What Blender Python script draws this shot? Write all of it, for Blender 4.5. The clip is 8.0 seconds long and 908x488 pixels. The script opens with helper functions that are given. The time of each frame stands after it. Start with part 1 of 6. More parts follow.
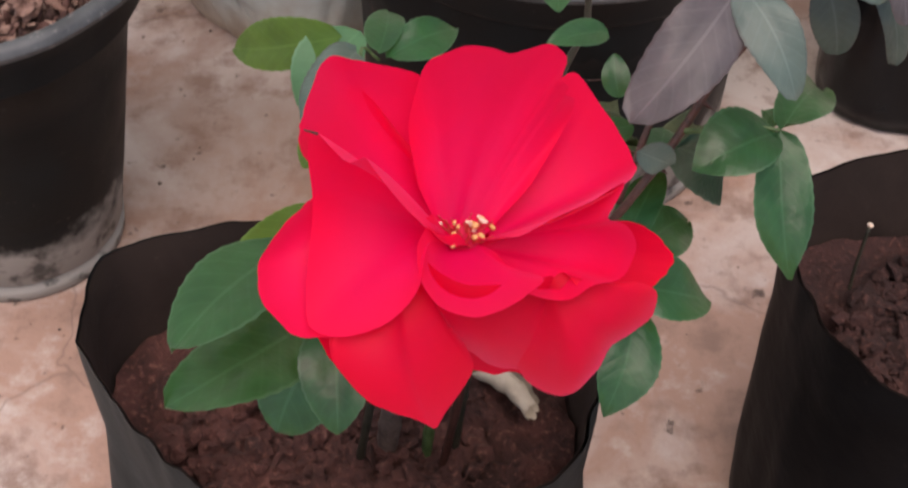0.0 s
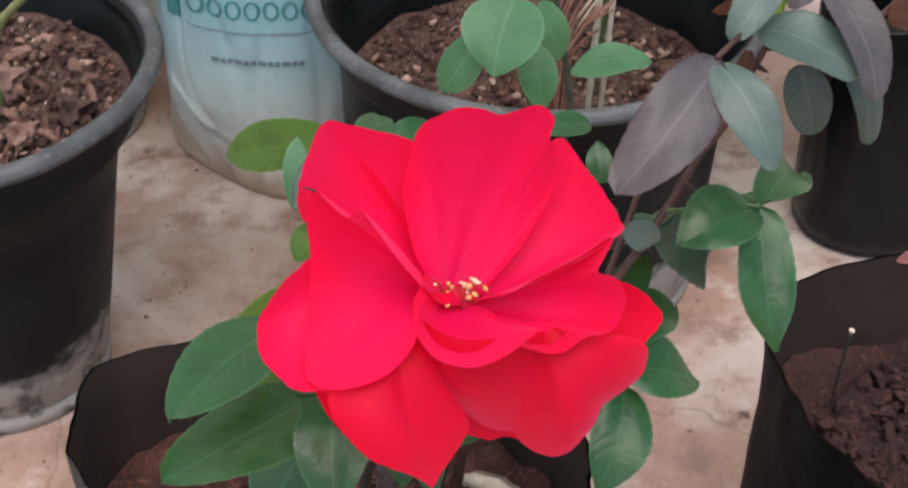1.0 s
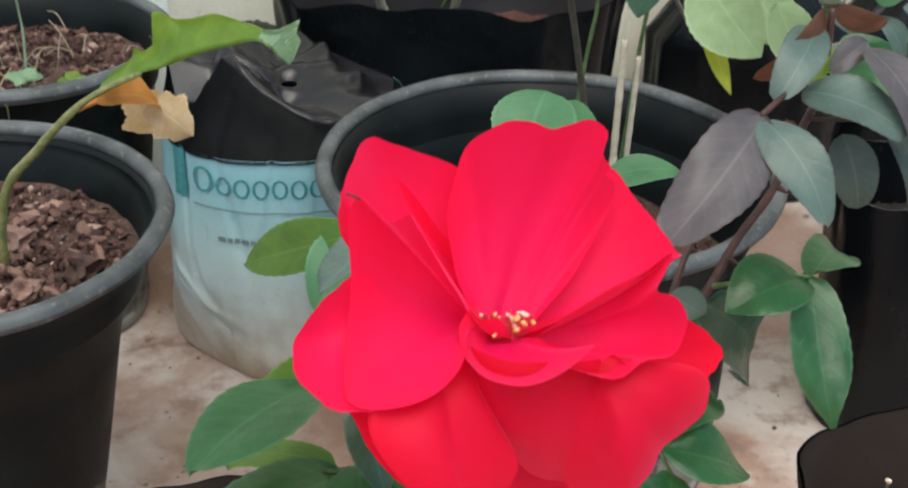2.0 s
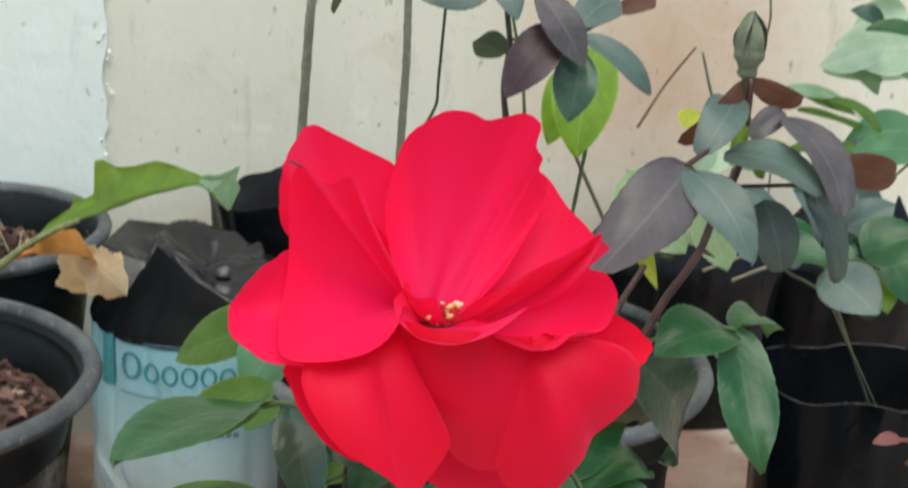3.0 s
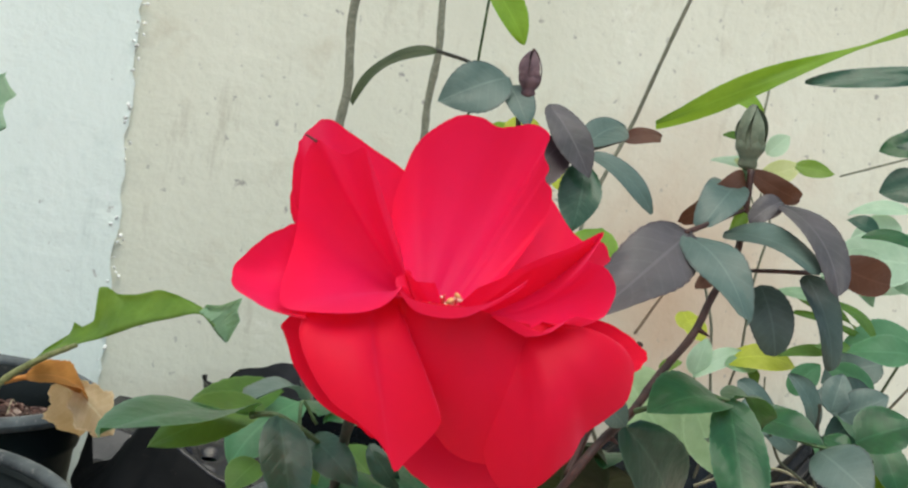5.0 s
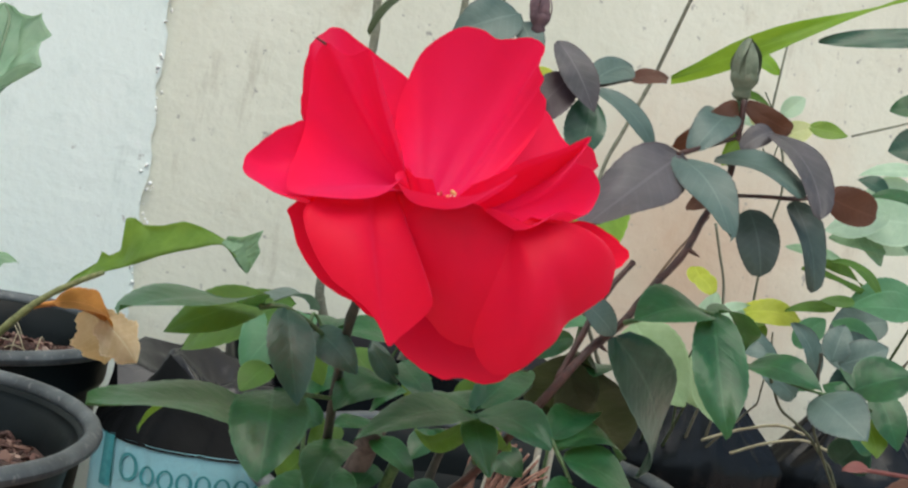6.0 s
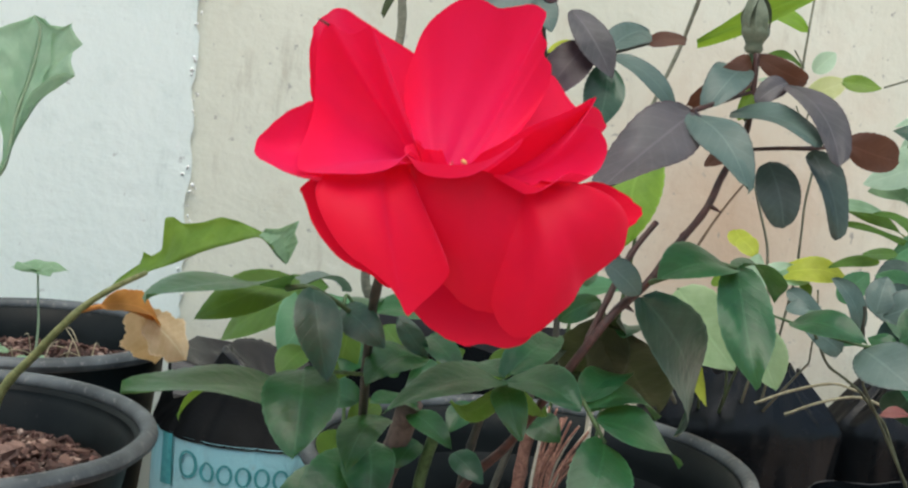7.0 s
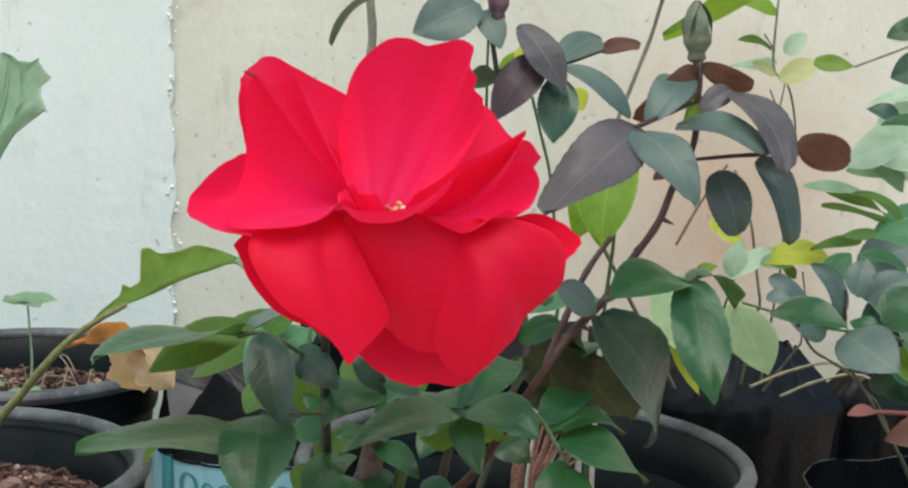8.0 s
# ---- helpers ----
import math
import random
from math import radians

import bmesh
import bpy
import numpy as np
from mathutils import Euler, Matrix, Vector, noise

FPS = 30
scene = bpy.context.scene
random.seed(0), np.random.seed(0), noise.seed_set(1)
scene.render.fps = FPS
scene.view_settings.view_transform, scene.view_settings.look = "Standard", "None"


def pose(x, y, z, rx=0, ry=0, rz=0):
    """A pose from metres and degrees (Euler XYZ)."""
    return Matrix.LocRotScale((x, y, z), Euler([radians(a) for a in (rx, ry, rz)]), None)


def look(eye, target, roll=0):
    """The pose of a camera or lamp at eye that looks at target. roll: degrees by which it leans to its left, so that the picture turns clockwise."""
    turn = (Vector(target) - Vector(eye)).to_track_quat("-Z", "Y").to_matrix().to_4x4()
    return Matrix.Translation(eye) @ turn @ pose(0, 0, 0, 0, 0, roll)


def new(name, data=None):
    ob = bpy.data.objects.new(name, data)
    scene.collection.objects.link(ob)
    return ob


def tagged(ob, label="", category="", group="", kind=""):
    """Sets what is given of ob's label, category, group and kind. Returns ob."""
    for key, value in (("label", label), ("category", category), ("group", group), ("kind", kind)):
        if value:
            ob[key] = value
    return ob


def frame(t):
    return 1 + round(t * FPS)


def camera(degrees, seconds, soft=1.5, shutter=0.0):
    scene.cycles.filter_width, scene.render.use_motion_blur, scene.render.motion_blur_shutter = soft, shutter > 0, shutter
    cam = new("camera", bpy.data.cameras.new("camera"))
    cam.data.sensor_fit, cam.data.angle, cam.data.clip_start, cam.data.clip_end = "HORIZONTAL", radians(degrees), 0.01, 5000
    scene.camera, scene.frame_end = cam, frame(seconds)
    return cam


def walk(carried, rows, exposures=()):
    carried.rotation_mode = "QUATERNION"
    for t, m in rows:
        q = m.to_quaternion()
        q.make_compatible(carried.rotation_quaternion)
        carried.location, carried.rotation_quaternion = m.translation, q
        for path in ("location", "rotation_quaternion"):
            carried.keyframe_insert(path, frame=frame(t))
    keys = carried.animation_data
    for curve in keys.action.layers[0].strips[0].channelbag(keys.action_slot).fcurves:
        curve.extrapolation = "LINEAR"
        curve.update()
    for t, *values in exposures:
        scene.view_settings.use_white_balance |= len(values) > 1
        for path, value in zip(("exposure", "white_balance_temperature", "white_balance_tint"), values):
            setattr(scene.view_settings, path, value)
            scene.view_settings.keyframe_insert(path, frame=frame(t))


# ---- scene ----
cam = camera(36.0, 8.0, soft=2.2, shutter=0.4)
PATH = [
    (0, (-0.0037, -0.2416, 0.7148), (0.0018, 0.4443, -0.0128), 1.30),
    (0.5, (-0.0036, -0.2537, 0.7095), (0.0013, 0.4793, 0.0293), 0.90),
    (1, (-0.0070, -0.2661, 0.7024), (0.0117, 0.5004, 0.0603), 1.08),
    (1.2, (-0.0078, -0.2694, 0.6949), (0.0053, 0.5170, 0.0773), -0.40),
    (2.3, (-0.0222, -0.3016, 0.6159), (0.0041, 0.5941, 0.1719), 1.77),
    (2.5, (-0.0148, -0.3163, 0.5953), (0.0089, 0.5934, 0.1809), 1.59),
    (2.7, (-0.0199, -0.3109, 0.5861), (0.0158, 0.6146, 0.2091), 2.15),
    (3, (-0.0201, -0.3192, 0.5815), (0.0499, 0.6330, 0.2839), 3.78),
    (3.5, (-0.0170, -0.3316, 0.5484), (0.0474, 0.6326, 0.2913), 2.99),
    (4, (-0.0176, -0.3440, 0.5281), (0.0474, 0.6336, 0.3282), 4.33),
    (4.2, (-0.0187, -0.3334, 0.5258), (0.0498, 0.6505, 0.3605), 4.80),
    (5.3, (-0.0157, -0.3515, 0.5076), (0.0290, 0.6430, 0.4128), 8.67),
    (5.5, (-0.0149, -0.3634, 0.5040), (0.0239, 0.6309, 0.4043), 9.02),
    (6, (-0.0062, -0.3678, 0.4972), (0.0304, 0.6248, 0.3813), 9.27),
    (6.5, (-0.0028, -0.3723, 0.4897), (0.0168, 0.6201, 0.3682), 7.47),
    (7, (0.0044, -0.3739, 0.4943), (0.0037, 0.6176, 0.3648), 5.16),
    (7.5, (0.0139, -0.3707, 0.5084), (0.0054, 0.6208, 0.3785), 2.52),
    (8, (0.0216, -0.3724, 0.5096), (0.0157, 0.6177, 0.3695), 1.27),
]
walk(cam, [(t, look(eye, target, roll)) for t, eye, target, roll in PATH], exposures=[(0, 0.23, 7000, 23), (0.5, 0.32, 6570, 15), (1, 0.41, 6540, 15), (2.5, 0.52, 6490, 1), (3, 0.38, 6500, 4), (4, 0.38, 6450, 0), (5.5, 0.25, 6470, 1), (6, 0.29, 6430, 3), (8, 0.31, 6400, 3)])

# ---- world ----
world = bpy.data.worlds.new("World")
scene.world = world
world.use_nodes = True
wt = world.node_tree
sky = wt.nodes.new("ShaderNodeTexSky")
sky.sky_type, sky.sun_disc = "NISHITA", False
sky.sun_elevation, sky.sun_rotation = radians(62), radians(195)
sky.dust_density, sky.air_density = 3.0, 1.0
wt.links.new(sky.outputs[0], wt.nodes["Background"].inputs[0])
wt.nodes["Background"].inputs[1].default_value = 0.145
sun = new("sun", bpy.data.lights.new("sun", "SUN"))
sun.data.energy, sun.data.angle, sun.data.color = 1.5, radians(50), (1.0, 0.93, 0.84)
sun.matrix_world = look((0.4, -0.7, 2.2), (0, 0, 0))


# ---- materials ----
def shader(name, rough=0.6):
    m = bpy.data.materials.new(name)
    m.use_nodes = True
    nt = m.node_tree
    b = nt.nodes["Principled BSDF"]
    b.inputs["Roughness"].default_value = rough
    return m, nt, b


def node(nt, kind, **values):
    n = nt.nodes.new(kind)
    for key, value in values.items():
        n.inputs[key].default_value = value
    return n


def noise_tex(nt, scale, detail=4.0, coord=None, rough=0.55, distort=0.0):
    n = node(nt, "ShaderNodeTexNoise", Scale=scale, Detail=detail, Roughness=rough, Distortion=distort)
    if coord is None:
        coord = nt.nodes.new("ShaderNodeTexCoord").outputs["Object"]
    nt.links.new(coord, n.inputs["Vector"])
    return n.outputs["Fac"]


def ramp(nt, fac, stops):
    r = nt.nodes.new("ShaderNodeValToRGB")
    nt.links.new(fac, r.inputs[0])
    els = r.color_ramp.elements
    while len(els) < len(stops):
        els.new(0.5)
    for e, (p, c) in zip(els, stops):
        e.position, e.color = p, (*c, 1)
    return r.outputs[0]


def mix(nt, fac, a, b, mode="MIX"):
    n = nt.nodes.new("ShaderNodeMix")
    n.data_type, n.blend_type = "RGBA", mode
    for socket, value in ((n.inputs[0], fac), (n.inputs[6], a), (n.inputs[7], b)):
        if isinstance(value, (int, float)):
            socket.default_value = value
        elif isinstance(value, tuple):
            socket.default_value = (*value, 1)
        else:
            nt.links.new(value, socket)
    return n.outputs[2]


def math_node(nt, op, a, b=0.0):
    n = nt.nodes.new("ShaderNodeMath")
    n.operation = op
    for socket, value in zip(n.inputs, (a, b)):
        if isinstance(value, (int, float)):
            socket.default_value = value
        else:
            nt.links.new(value, socket)
    return n.outputs[0]


def bump(nt, b, height, strength=0.3, distance=0.002):
    n = node(nt, "ShaderNodeBump", Strength=strength, Distance=distance)
    nt.links.new(height, n.inputs["Height"])
    nt.links.new(n.outputs[0], b.inputs["Normal"])


def leaf_material(name, dark, light, back=None, rough=0.42, glow=0.28, vein=0.3, rim=None):
    """Leaf blade with a pale midrib and side veins, mottled, a little light coming through."""
    m, nt, b = shader(name, rough)
    uv = nt.nodes.new("ShaderNodeUVMap")
    uv.uv_map = "blade"
    sep = nt.nodes.new("ShaderNodeSeparateXYZ")
    nt.links.new(uv.outputs[0], sep.inputs[0])
    across = math_node(nt, "ABSOLUTE", sep.outputs[0])
    rib = math_node(nt, "LESS_THAN", across, 0.045)
    slant = math_node(nt, "SUBTRACT", sep.outputs[1], math_node(nt, "MULTIPLY", across, 0.22))
    wave = math_node(nt, "SINE", math_node(nt, "MULTIPLY", slant, 26.0))
    side = math_node(nt, "POWER", math_node(nt, "ABSOLUTE", wave), 24.0)
    veins = math_node(nt, "MAXIMUM", rib, math_node(nt, "MULTIPLY", side, 0.3))
    info = nt.nodes.new("ShaderNodeObjectInfo")
    patch = noise_tex(nt, 90.0, 3.0)
    base = mix(nt, ramp(nt, patch, [(0.35, (0, 0, 0)), (0.7, (1, 1, 1))]), dark, light)
    fine = noise_tex(nt, 700.0, 2.0)
    base = mix(nt, math_node(nt, "MULTIPLY", fine, 0.25), base, tuple(0.6 * c for c in dark))
    base = mix(nt, math_node(nt, "MULTIPLY", info.outputs["Random"], 0.35), base, light)
    base = mix(nt, math_node(nt, "MULTIPLY", veins, vein), base, tuple(min(1.0, 1.5 * c + 0.03) for c in light))
    edge = math_node(nt, "MULTIPLY", math_node(nt, "GREATER_THAN", across, 0.93), 0.35)
    base = mix(nt, edge, base, rim or tuple(1.25 * c + 0.06 for c in light))
    # paler mottling in the colour, standing in for patchy highlights on the blade
    worn = ramp(nt, noise_tex(nt, 28.0, 5.0, distort=0.6), [(0.55, (0, 0, 0)), (0.75, (0.17, 0.17, 0.17))])
    base = mix(nt, worn, base, tuple(0.75 * c + 0.05 for c in light))
    nt.links.new(base, b.inputs["Base Color"])
    relief = math_node(nt, "ADD", math_node(nt, "MULTIPLY", veins, -0.1), math_node(nt, "MULTIPLY", patch, 0.9))
    bump(nt, b, relief, 0.75, 0.0014)
    b.inputs["Specular IOR Level"].default_value = 0.45
    tr = nt.nodes.new("ShaderNodeBsdfTranslucent")
    nt.links.new(mix(nt, 0.6, base, back or tuple(1.3 * c for c in light)), tr.inputs[0])
    add = nt.nodes.new("ShaderNodeMixShader")
    add.inputs[0].default_value = glow
    nt.links.new(b.outputs[0], add.inputs[1])
    nt.links.new(tr.outputs[0], add.inputs[2])
    nt.links.new(add.outputs[0], nt.nodes["Material Output"].inputs[0])
    return m


M_LEAF = leaf_material("rose_leaf", (0.011, 0.062, 0.024), (0.026, 0.122, 0.044), (0.2, 0.38, 0.05), 0.3, 0.24)
M_DARKLEAF = leaf_material("dark_leaf", (0.017, 0.058, 0.032), (0.038, 0.105, 0.06), (0.06, 0.14, 0.05), 0.32, 0.12)
M_BLUELEAF = leaf_material("bluish_leaf", (0.068, 0.115, 0.098), (0.12, 0.18, 0.155), (0.12, 0.2, 0.12), 0.4, 0.18, 0.3, (0.05, 0.03, 0.035))
M_GREYLEAF = leaf_material("greyish_leaf", (0.04, 0.062, 0.05), (0.075, 0.108, 0.09), (0.08, 0.13, 0.07), 0.36, 0.15, 0.3, (0.05, 0.035, 0.035))
M_PALELIME = leaf_material("pale_lime_leaf", (0.24, 0.38, 0.19), (0.38, 0.52, 0.29), (0.5, 0.68, 0.3), 0.5, 0.35, 0.2)
M_PURPLE = leaf_material("purple_leaf", (0.054, 0.056, 0.057), (0.115, 0.105, 0.112), (0.2, 0.08, 0.06), 0.45, 0.15, 0.35, (0.05, 0.02, 0.02))
M_DARKPURPLE = leaf_material("dark_purple_leaf", (0.035, 0.02, 0.024), (0.075, 0.05, 0.058), (0.1, 0.03, 0.02), 0.45, 0.15, 0.2)
M_REDLEAF = leaf_material("brown_leaf_underside", (0.085, 0.035, 0.02), (0.13, 0.06, 0.035), (0.25, 0.07, 0.02), 0.55, 0.25, 0.25)
M_OLIVE = leaf_material("leaf_underside", (0.043, 0.115, 0.02), (0.09, 0.21, 0.032), (0.3, 0.42, 0.03), 0.55, 0.35)
M_DARKOLIVE = leaf_material("dark_olive_leaf", (0.028, 0.044, 0.014), (0.055, 0.075, 0.026), (0.1, 0.13, 0.03), 0.55, 0.15)
M_YOUNG = leaf_material("young_leaf", (0.12, 0.26, 0.02), (0.22, 0.4, 0.04), (0.5, 0.7, 0.05), 0.5, 0.45)
M_YELLOW = leaf_material("yellow_leaf", (0.36, 0.42, 0.03), (0.55, 0.6, 0.08), (0.7, 0.75, 0.05), 0.5, 0.4)
M_PALE = leaf_material("pale_leaf", (0.16, 0.29, 0.16), (0.32, 0.48, 0.3), (0.4, 0.6, 0.3), 0.5, 0.35)
M_SOW = leaf_material("weed_leaf", (0.1, 0.2, 0.02), (0.18, 0.3, 0.04), (0.4, 0.6, 0.04), 0.45, 0.35)
M_MINT = leaf_material("mint_leaf", (0.05, 0.17, 0.075), (0.09, 0.25, 0.12), (0.25, 0.5, 0.2), 0.5, 0.3)
M_PALEST = leaf_material("whitish_leaf", (0.38, 0.56, 0.4), (0.55, 0.71, 0.54), (0.6, 0.78, 0.5), 0.55, 0.35, 0.2)
M_LIME = leaf_material("lime_leaf", (0.5, 0.55, 0.22), (0.62, 0.66, 0.36), (0.7, 0.75, 0.3), 0.5, 0.4, 0.2)
M_DRYRIB = leaf_material("dry_leaf_stalk", (0.4, 0.16, 0.03), (0.6, 0.27, 0.06), (0.7, 0.3, 0.05), 0.7, 0.3, 0.3)
M_DRY = leaf_material("dry_leaf", (0.62, 0.45, 0.24), (0.82, 0.66, 0.42), (0.7, 0.4, 0.1), 0.7, 0.3, 0.3)


def stem_material(name, a, c, rough=0.55):
    m, nt, b = shader(name, rough)
    fac = noise_tex(nt, 160.0, 4.0, distort=1.5)
    nt.links.new(mix(nt, ramp(nt, fac, [(0.35, (0, 0, 0)), (0.68, (1, 1, 1))]), a, c), b.inputs["Base Color"])
    bump(nt, b, noise_tex(nt, 500.0, 3.0), 0.4, 0.0008)
    return m


M_STEM = stem_material("green_stem", (0.04, 0.085, 0.025), (0.1, 0.17, 0.06))
M_DARKSTEM = stem_material("dark_stem", (0.018, 0.022, 0.014), (0.05, 0.045, 0.03))
M_BARK = stem_material("bark", (0.07, 0.05, 0.042), (0.16, 0.12, 0.1), 0.8)
M_CANE = stem_material("red_cane", (0.034, 0.014, 0.010), (0.085, 0.032, 0.023), 0.5)
M_GREYSTEM = stem_material("grey_stem", (0.2, 0.21, 0.15), (0.33, 0.33, 0.25), 0.75)
M_PINKSTICK = stem_material("dry_stick", (0.16, 0.07, 0.05), (0.36, 0.19, 0.135), 0.75)


def petal_material(name, foot, middle, tip):
    """Velvety petal coloured from its foot to its tip, with fine lengthwise veins."""
    m, nt, b = shader(name, 0.55)
    uv = nt.nodes.new("ShaderNodeUVMap")
    uv.uv_map = "blade"
    mp = nt.nodes.new("ShaderNodeMapping")
    mp.inputs["Scale"].default_value = (34, 2.0, 1)
    nt.links.new(uv.outputs[0], mp.inputs[0])
    veins = noise_tex(nt, 1.0, 3.0, mp.outputs[0])
    cloud = noise_tex(nt, 45.0, 3.0)
    sep = nt.nodes.new("ShaderNodeSeparateXYZ")
    nt.links.new(uv.outputs[0], sep.inputs[0])
    out = math_node(nt, "ADD", sep.outputs[1], math_node(nt, "MULTIPLY", math_node(nt, "SUBTRACT", cloud, 0.5), 0.5))
    base = ramp(nt, out, [(0.1, foot), (0.5, middle), (0.95, tip)])
    base = mix(nt, math_node(nt, "MULTIPLY", veins, 0.12), base, (0.6, 0.001, 0.03))
    nt.links.new(base, b.inputs["Base Color"])
    b.inputs["Sheen Weight"].default_value = 0.6
    b.inputs["Sheen Roughness"].default_value = 0.4
    b.inputs["Sheen Tint"].default_value = (1.0, 0.16, 0.42, 1)
    b.inputs["Specular IOR Level"].default_value = 0.18
    bump(nt, b, veins, 0.08, 0.0008)
    tr = nt.nodes.new("ShaderNodeBsdfTranslucent")
    tr.inputs[0].default_value = (0.95, 0.012, 0.07, 1)
    add = nt.nodes.new("ShaderNodeMixShader")
    add.inputs[0].default_value = 0.34
    nt.links.new(b.outputs[0], add.inputs[1])
    nt.links.new(tr.outputs[0], add.inputs[2])
    nt.links.new(add.outputs[0], nt.nodes["Material Output"].inputs[0])
    return m


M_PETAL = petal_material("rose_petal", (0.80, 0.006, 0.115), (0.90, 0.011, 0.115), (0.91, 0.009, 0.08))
# darker red copy that puts the low petals' shade into their colour
M_SHADEPETAL = petal_material("shaded_rose_petal", (0.55, 0.002, 0.028), (0.70, 0.004, 0.042), (0.80, 0.004, 0.036))


def plain(name, a, c, scale=120.0, rough=0.6, relief=0.2, depth=0.001):
    m, nt, b = shader(name, rough)
    fac = noise_tex(nt, scale, 5.0)
    nt.links.new(mix(nt, ramp(nt, fac, [(0.32, (0, 0, 0)), (0.7, (1, 1, 1))]), a, c), b.inputs["Base Color"])
    bump(nt, b, noise_tex(nt, scale * 3, 4.0), relief, depth)
    return m


M_CUP = plain("cup_floor", (0.5, 0.004, 0.05), (0.62, 0.008, 0.07), 200.0, 0.6)
M_FILAMENT = plain("filament", (0.6, 0.03, 0.05), (0.75, 0.12, 0.1), 300.0, 0.5)
M_ANTHER = plain("anther", (0.62, 0.34, 0.08), (0.85, 0.6, 0.3), 400.0, 0.7)
M_POLLEN = plain("pale_anther", (0.8, 0.6, 0.45), (0.9, 0.8, 0.65), 400.0, 0.7)
M_SEPAL = stem_material("sepal", (0.05, 0.1, 0.03), (0.1, 0.18, 0.06))
M_BUD = stem_material("green_bud", (0.1, 0.13, 0.08), (0.17, 0.2, 0.13), 0.6)
M_DARKBUD = stem_material("purple_bud", (0.09, 0.05, 0.06), (0.17, 0.1, 0.11), 0.6)


def pot_material():
    """Dusty black nursery plastic with scuffed mud round the foot."""
    m, nt, b = shader("black_plastic", 0.42)
    co = nt.nodes.new("ShaderNodeTexCoord")
    sep = nt.nodes.new("ShaderNodeSeparateXYZ")
    nt.links.new(co.outputs["Object"], sep.inputs[0])
    dust = noise_tex(nt, 22.0, 6.0, co.outputs["Object"])
    spots = noise_tex(nt, 160.0, 4.0, co.outputs["Object"])
    base = mix(nt, ramp(nt, dust, [(0.4, (0, 0, 0)), (0.8, (1, 1, 1))]), (0.0036, 0.0058, 0.0062), (0.0105, 0.0145, 0.0155))
    base = mix(nt, ramp(nt, spots, [(0.66, (0, 0, 0)), (0.78, (0.3, 0.3, 0.3))]), base, (0.10, 0.098, 0.095))
    ragged = math_node(nt, "ADD", sep.outputs[2], math_node(nt, "MULTIPLY", math_node(nt, "SUBTRACT", dust, 0.5), 0.12))
    mud = ramp(nt, math_node(nt, "DIVIDE", ragged, 0.1), [(0.40, (1, 1, 1)), (0.60, (0, 0, 0))])
    blot = ramp(nt, noise_tex(nt, 60.0, 5.0, co.outputs["Object"]), [(0.33, (0.25, 0.25, 0.25)), (0.47, (1, 1, 1))])
    base = mix(nt, math_node(nt, "MULTIPLY", math_node(nt, "MULTIPLY", mud, blot), 0.85), base, (0.38, 0.38, 0.35))
    nt.links.new(base, b.inputs["Base Color"])
    nt.links.new(ramp(nt, dust, [(0.3, (0.36, 0.36, 0.36)), (0.75, (0.6, 0.6, 0.6))]), b.inputs["Roughness"])
    bump(nt, b, spots, 0.12, 0.0008)
    b.inputs["Specular IOR Level"].default_value = 0.15
    return m


M_POT = pot_material()


def rim_material():
    m, nt, b = shader("worn_rim", 0.5)
    fac = noise_tex(nt, 30.0, 6.0)
    fine = noise_tex(nt, 240.0, 4.0)
    base = mix(nt, ramp(nt, fac, [(0.35, (0, 0, 0)), (0.7, (1, 1, 1))]), (0.04, 0.047, 0.05), (0.115, 0.13, 0.135))
    base = mix(nt, ramp(nt, fine, [(0.58, (0, 0, 0)), (0.72, (0.6, 0.6, 0.6))]), base, (0.24, 0.23, 0.22))
    nt.links.new(base, b.inputs["Base Color"])
    bump(nt, b, fine, 0.2, 0.001)
    return m


M_RIM = rim_material()


def film_material(name, a, c, rough, gloss=0.2, ior=1.5):
    """Crinkled polythene film."""
    m, nt, b = shader(name, rough)
    big = noise_tex(nt, 14.0, 5.0, distort=0.8)
    crease = noise_tex(nt, 40.0, 4.0, distort=0.7)
    dirt = noise_tex(nt, 200.0, 5.0)
    base = mix(nt, ramp(nt, big, [(0.35, (0, 0, 0)), (0.7, (1, 1, 1))]), a, c)
    base = mix(nt, ramp(nt, dirt, [(0.66, (0, 0, 0)), (0.78, (0.15, 0.15, 0.15))]), base, (0.16, 0.12, 0.1))
    nt.links.new(base, b.inputs["Base Color"])
    bump(nt, b, math_node(nt, "ADD", big, math_node(nt, "MULTIPLY", crease, 0.5)), 0.3, 0.004)
    b.inputs["Specular IOR Level"].default_value = gloss
    b.inputs["IOR"].default_value = ior
    return m


M_FILM = film_material("black_film", (0.009, 0.0125, 0.0132), (0.02, 0.027, 0.028), 0.55, 0.3, 1.25)
M_FILMIN = film_material("brown_black_film", (0.032, 0.024, 0.020), (0.058, 0.042, 0.035), 0.6)
M_EDGEGLINT = film_material("film_edge_glint", (0.05, 0.05, 0.05), (0.14, 0.14, 0.14), 0.3, 0.5)
M_GREYFILM = film_material("grey_shiny_film", (0.007, 0.007, 0.009), (0.018, 0.017, 0.021), 0.22, 0.42)
# film in a lighter slate grey
M_SLATEFILM = film_material("slate_grey_film", (0.02, 0.021, 0.023), (0.055, 0.055, 0.06), 0.38, 0.4)
M_BLACKFILM = film_material("dull_black_film", (0.003, 0.0035, 0.004), (0.007, 0.008, 0.009), 0.5, 0.12, 1.3)
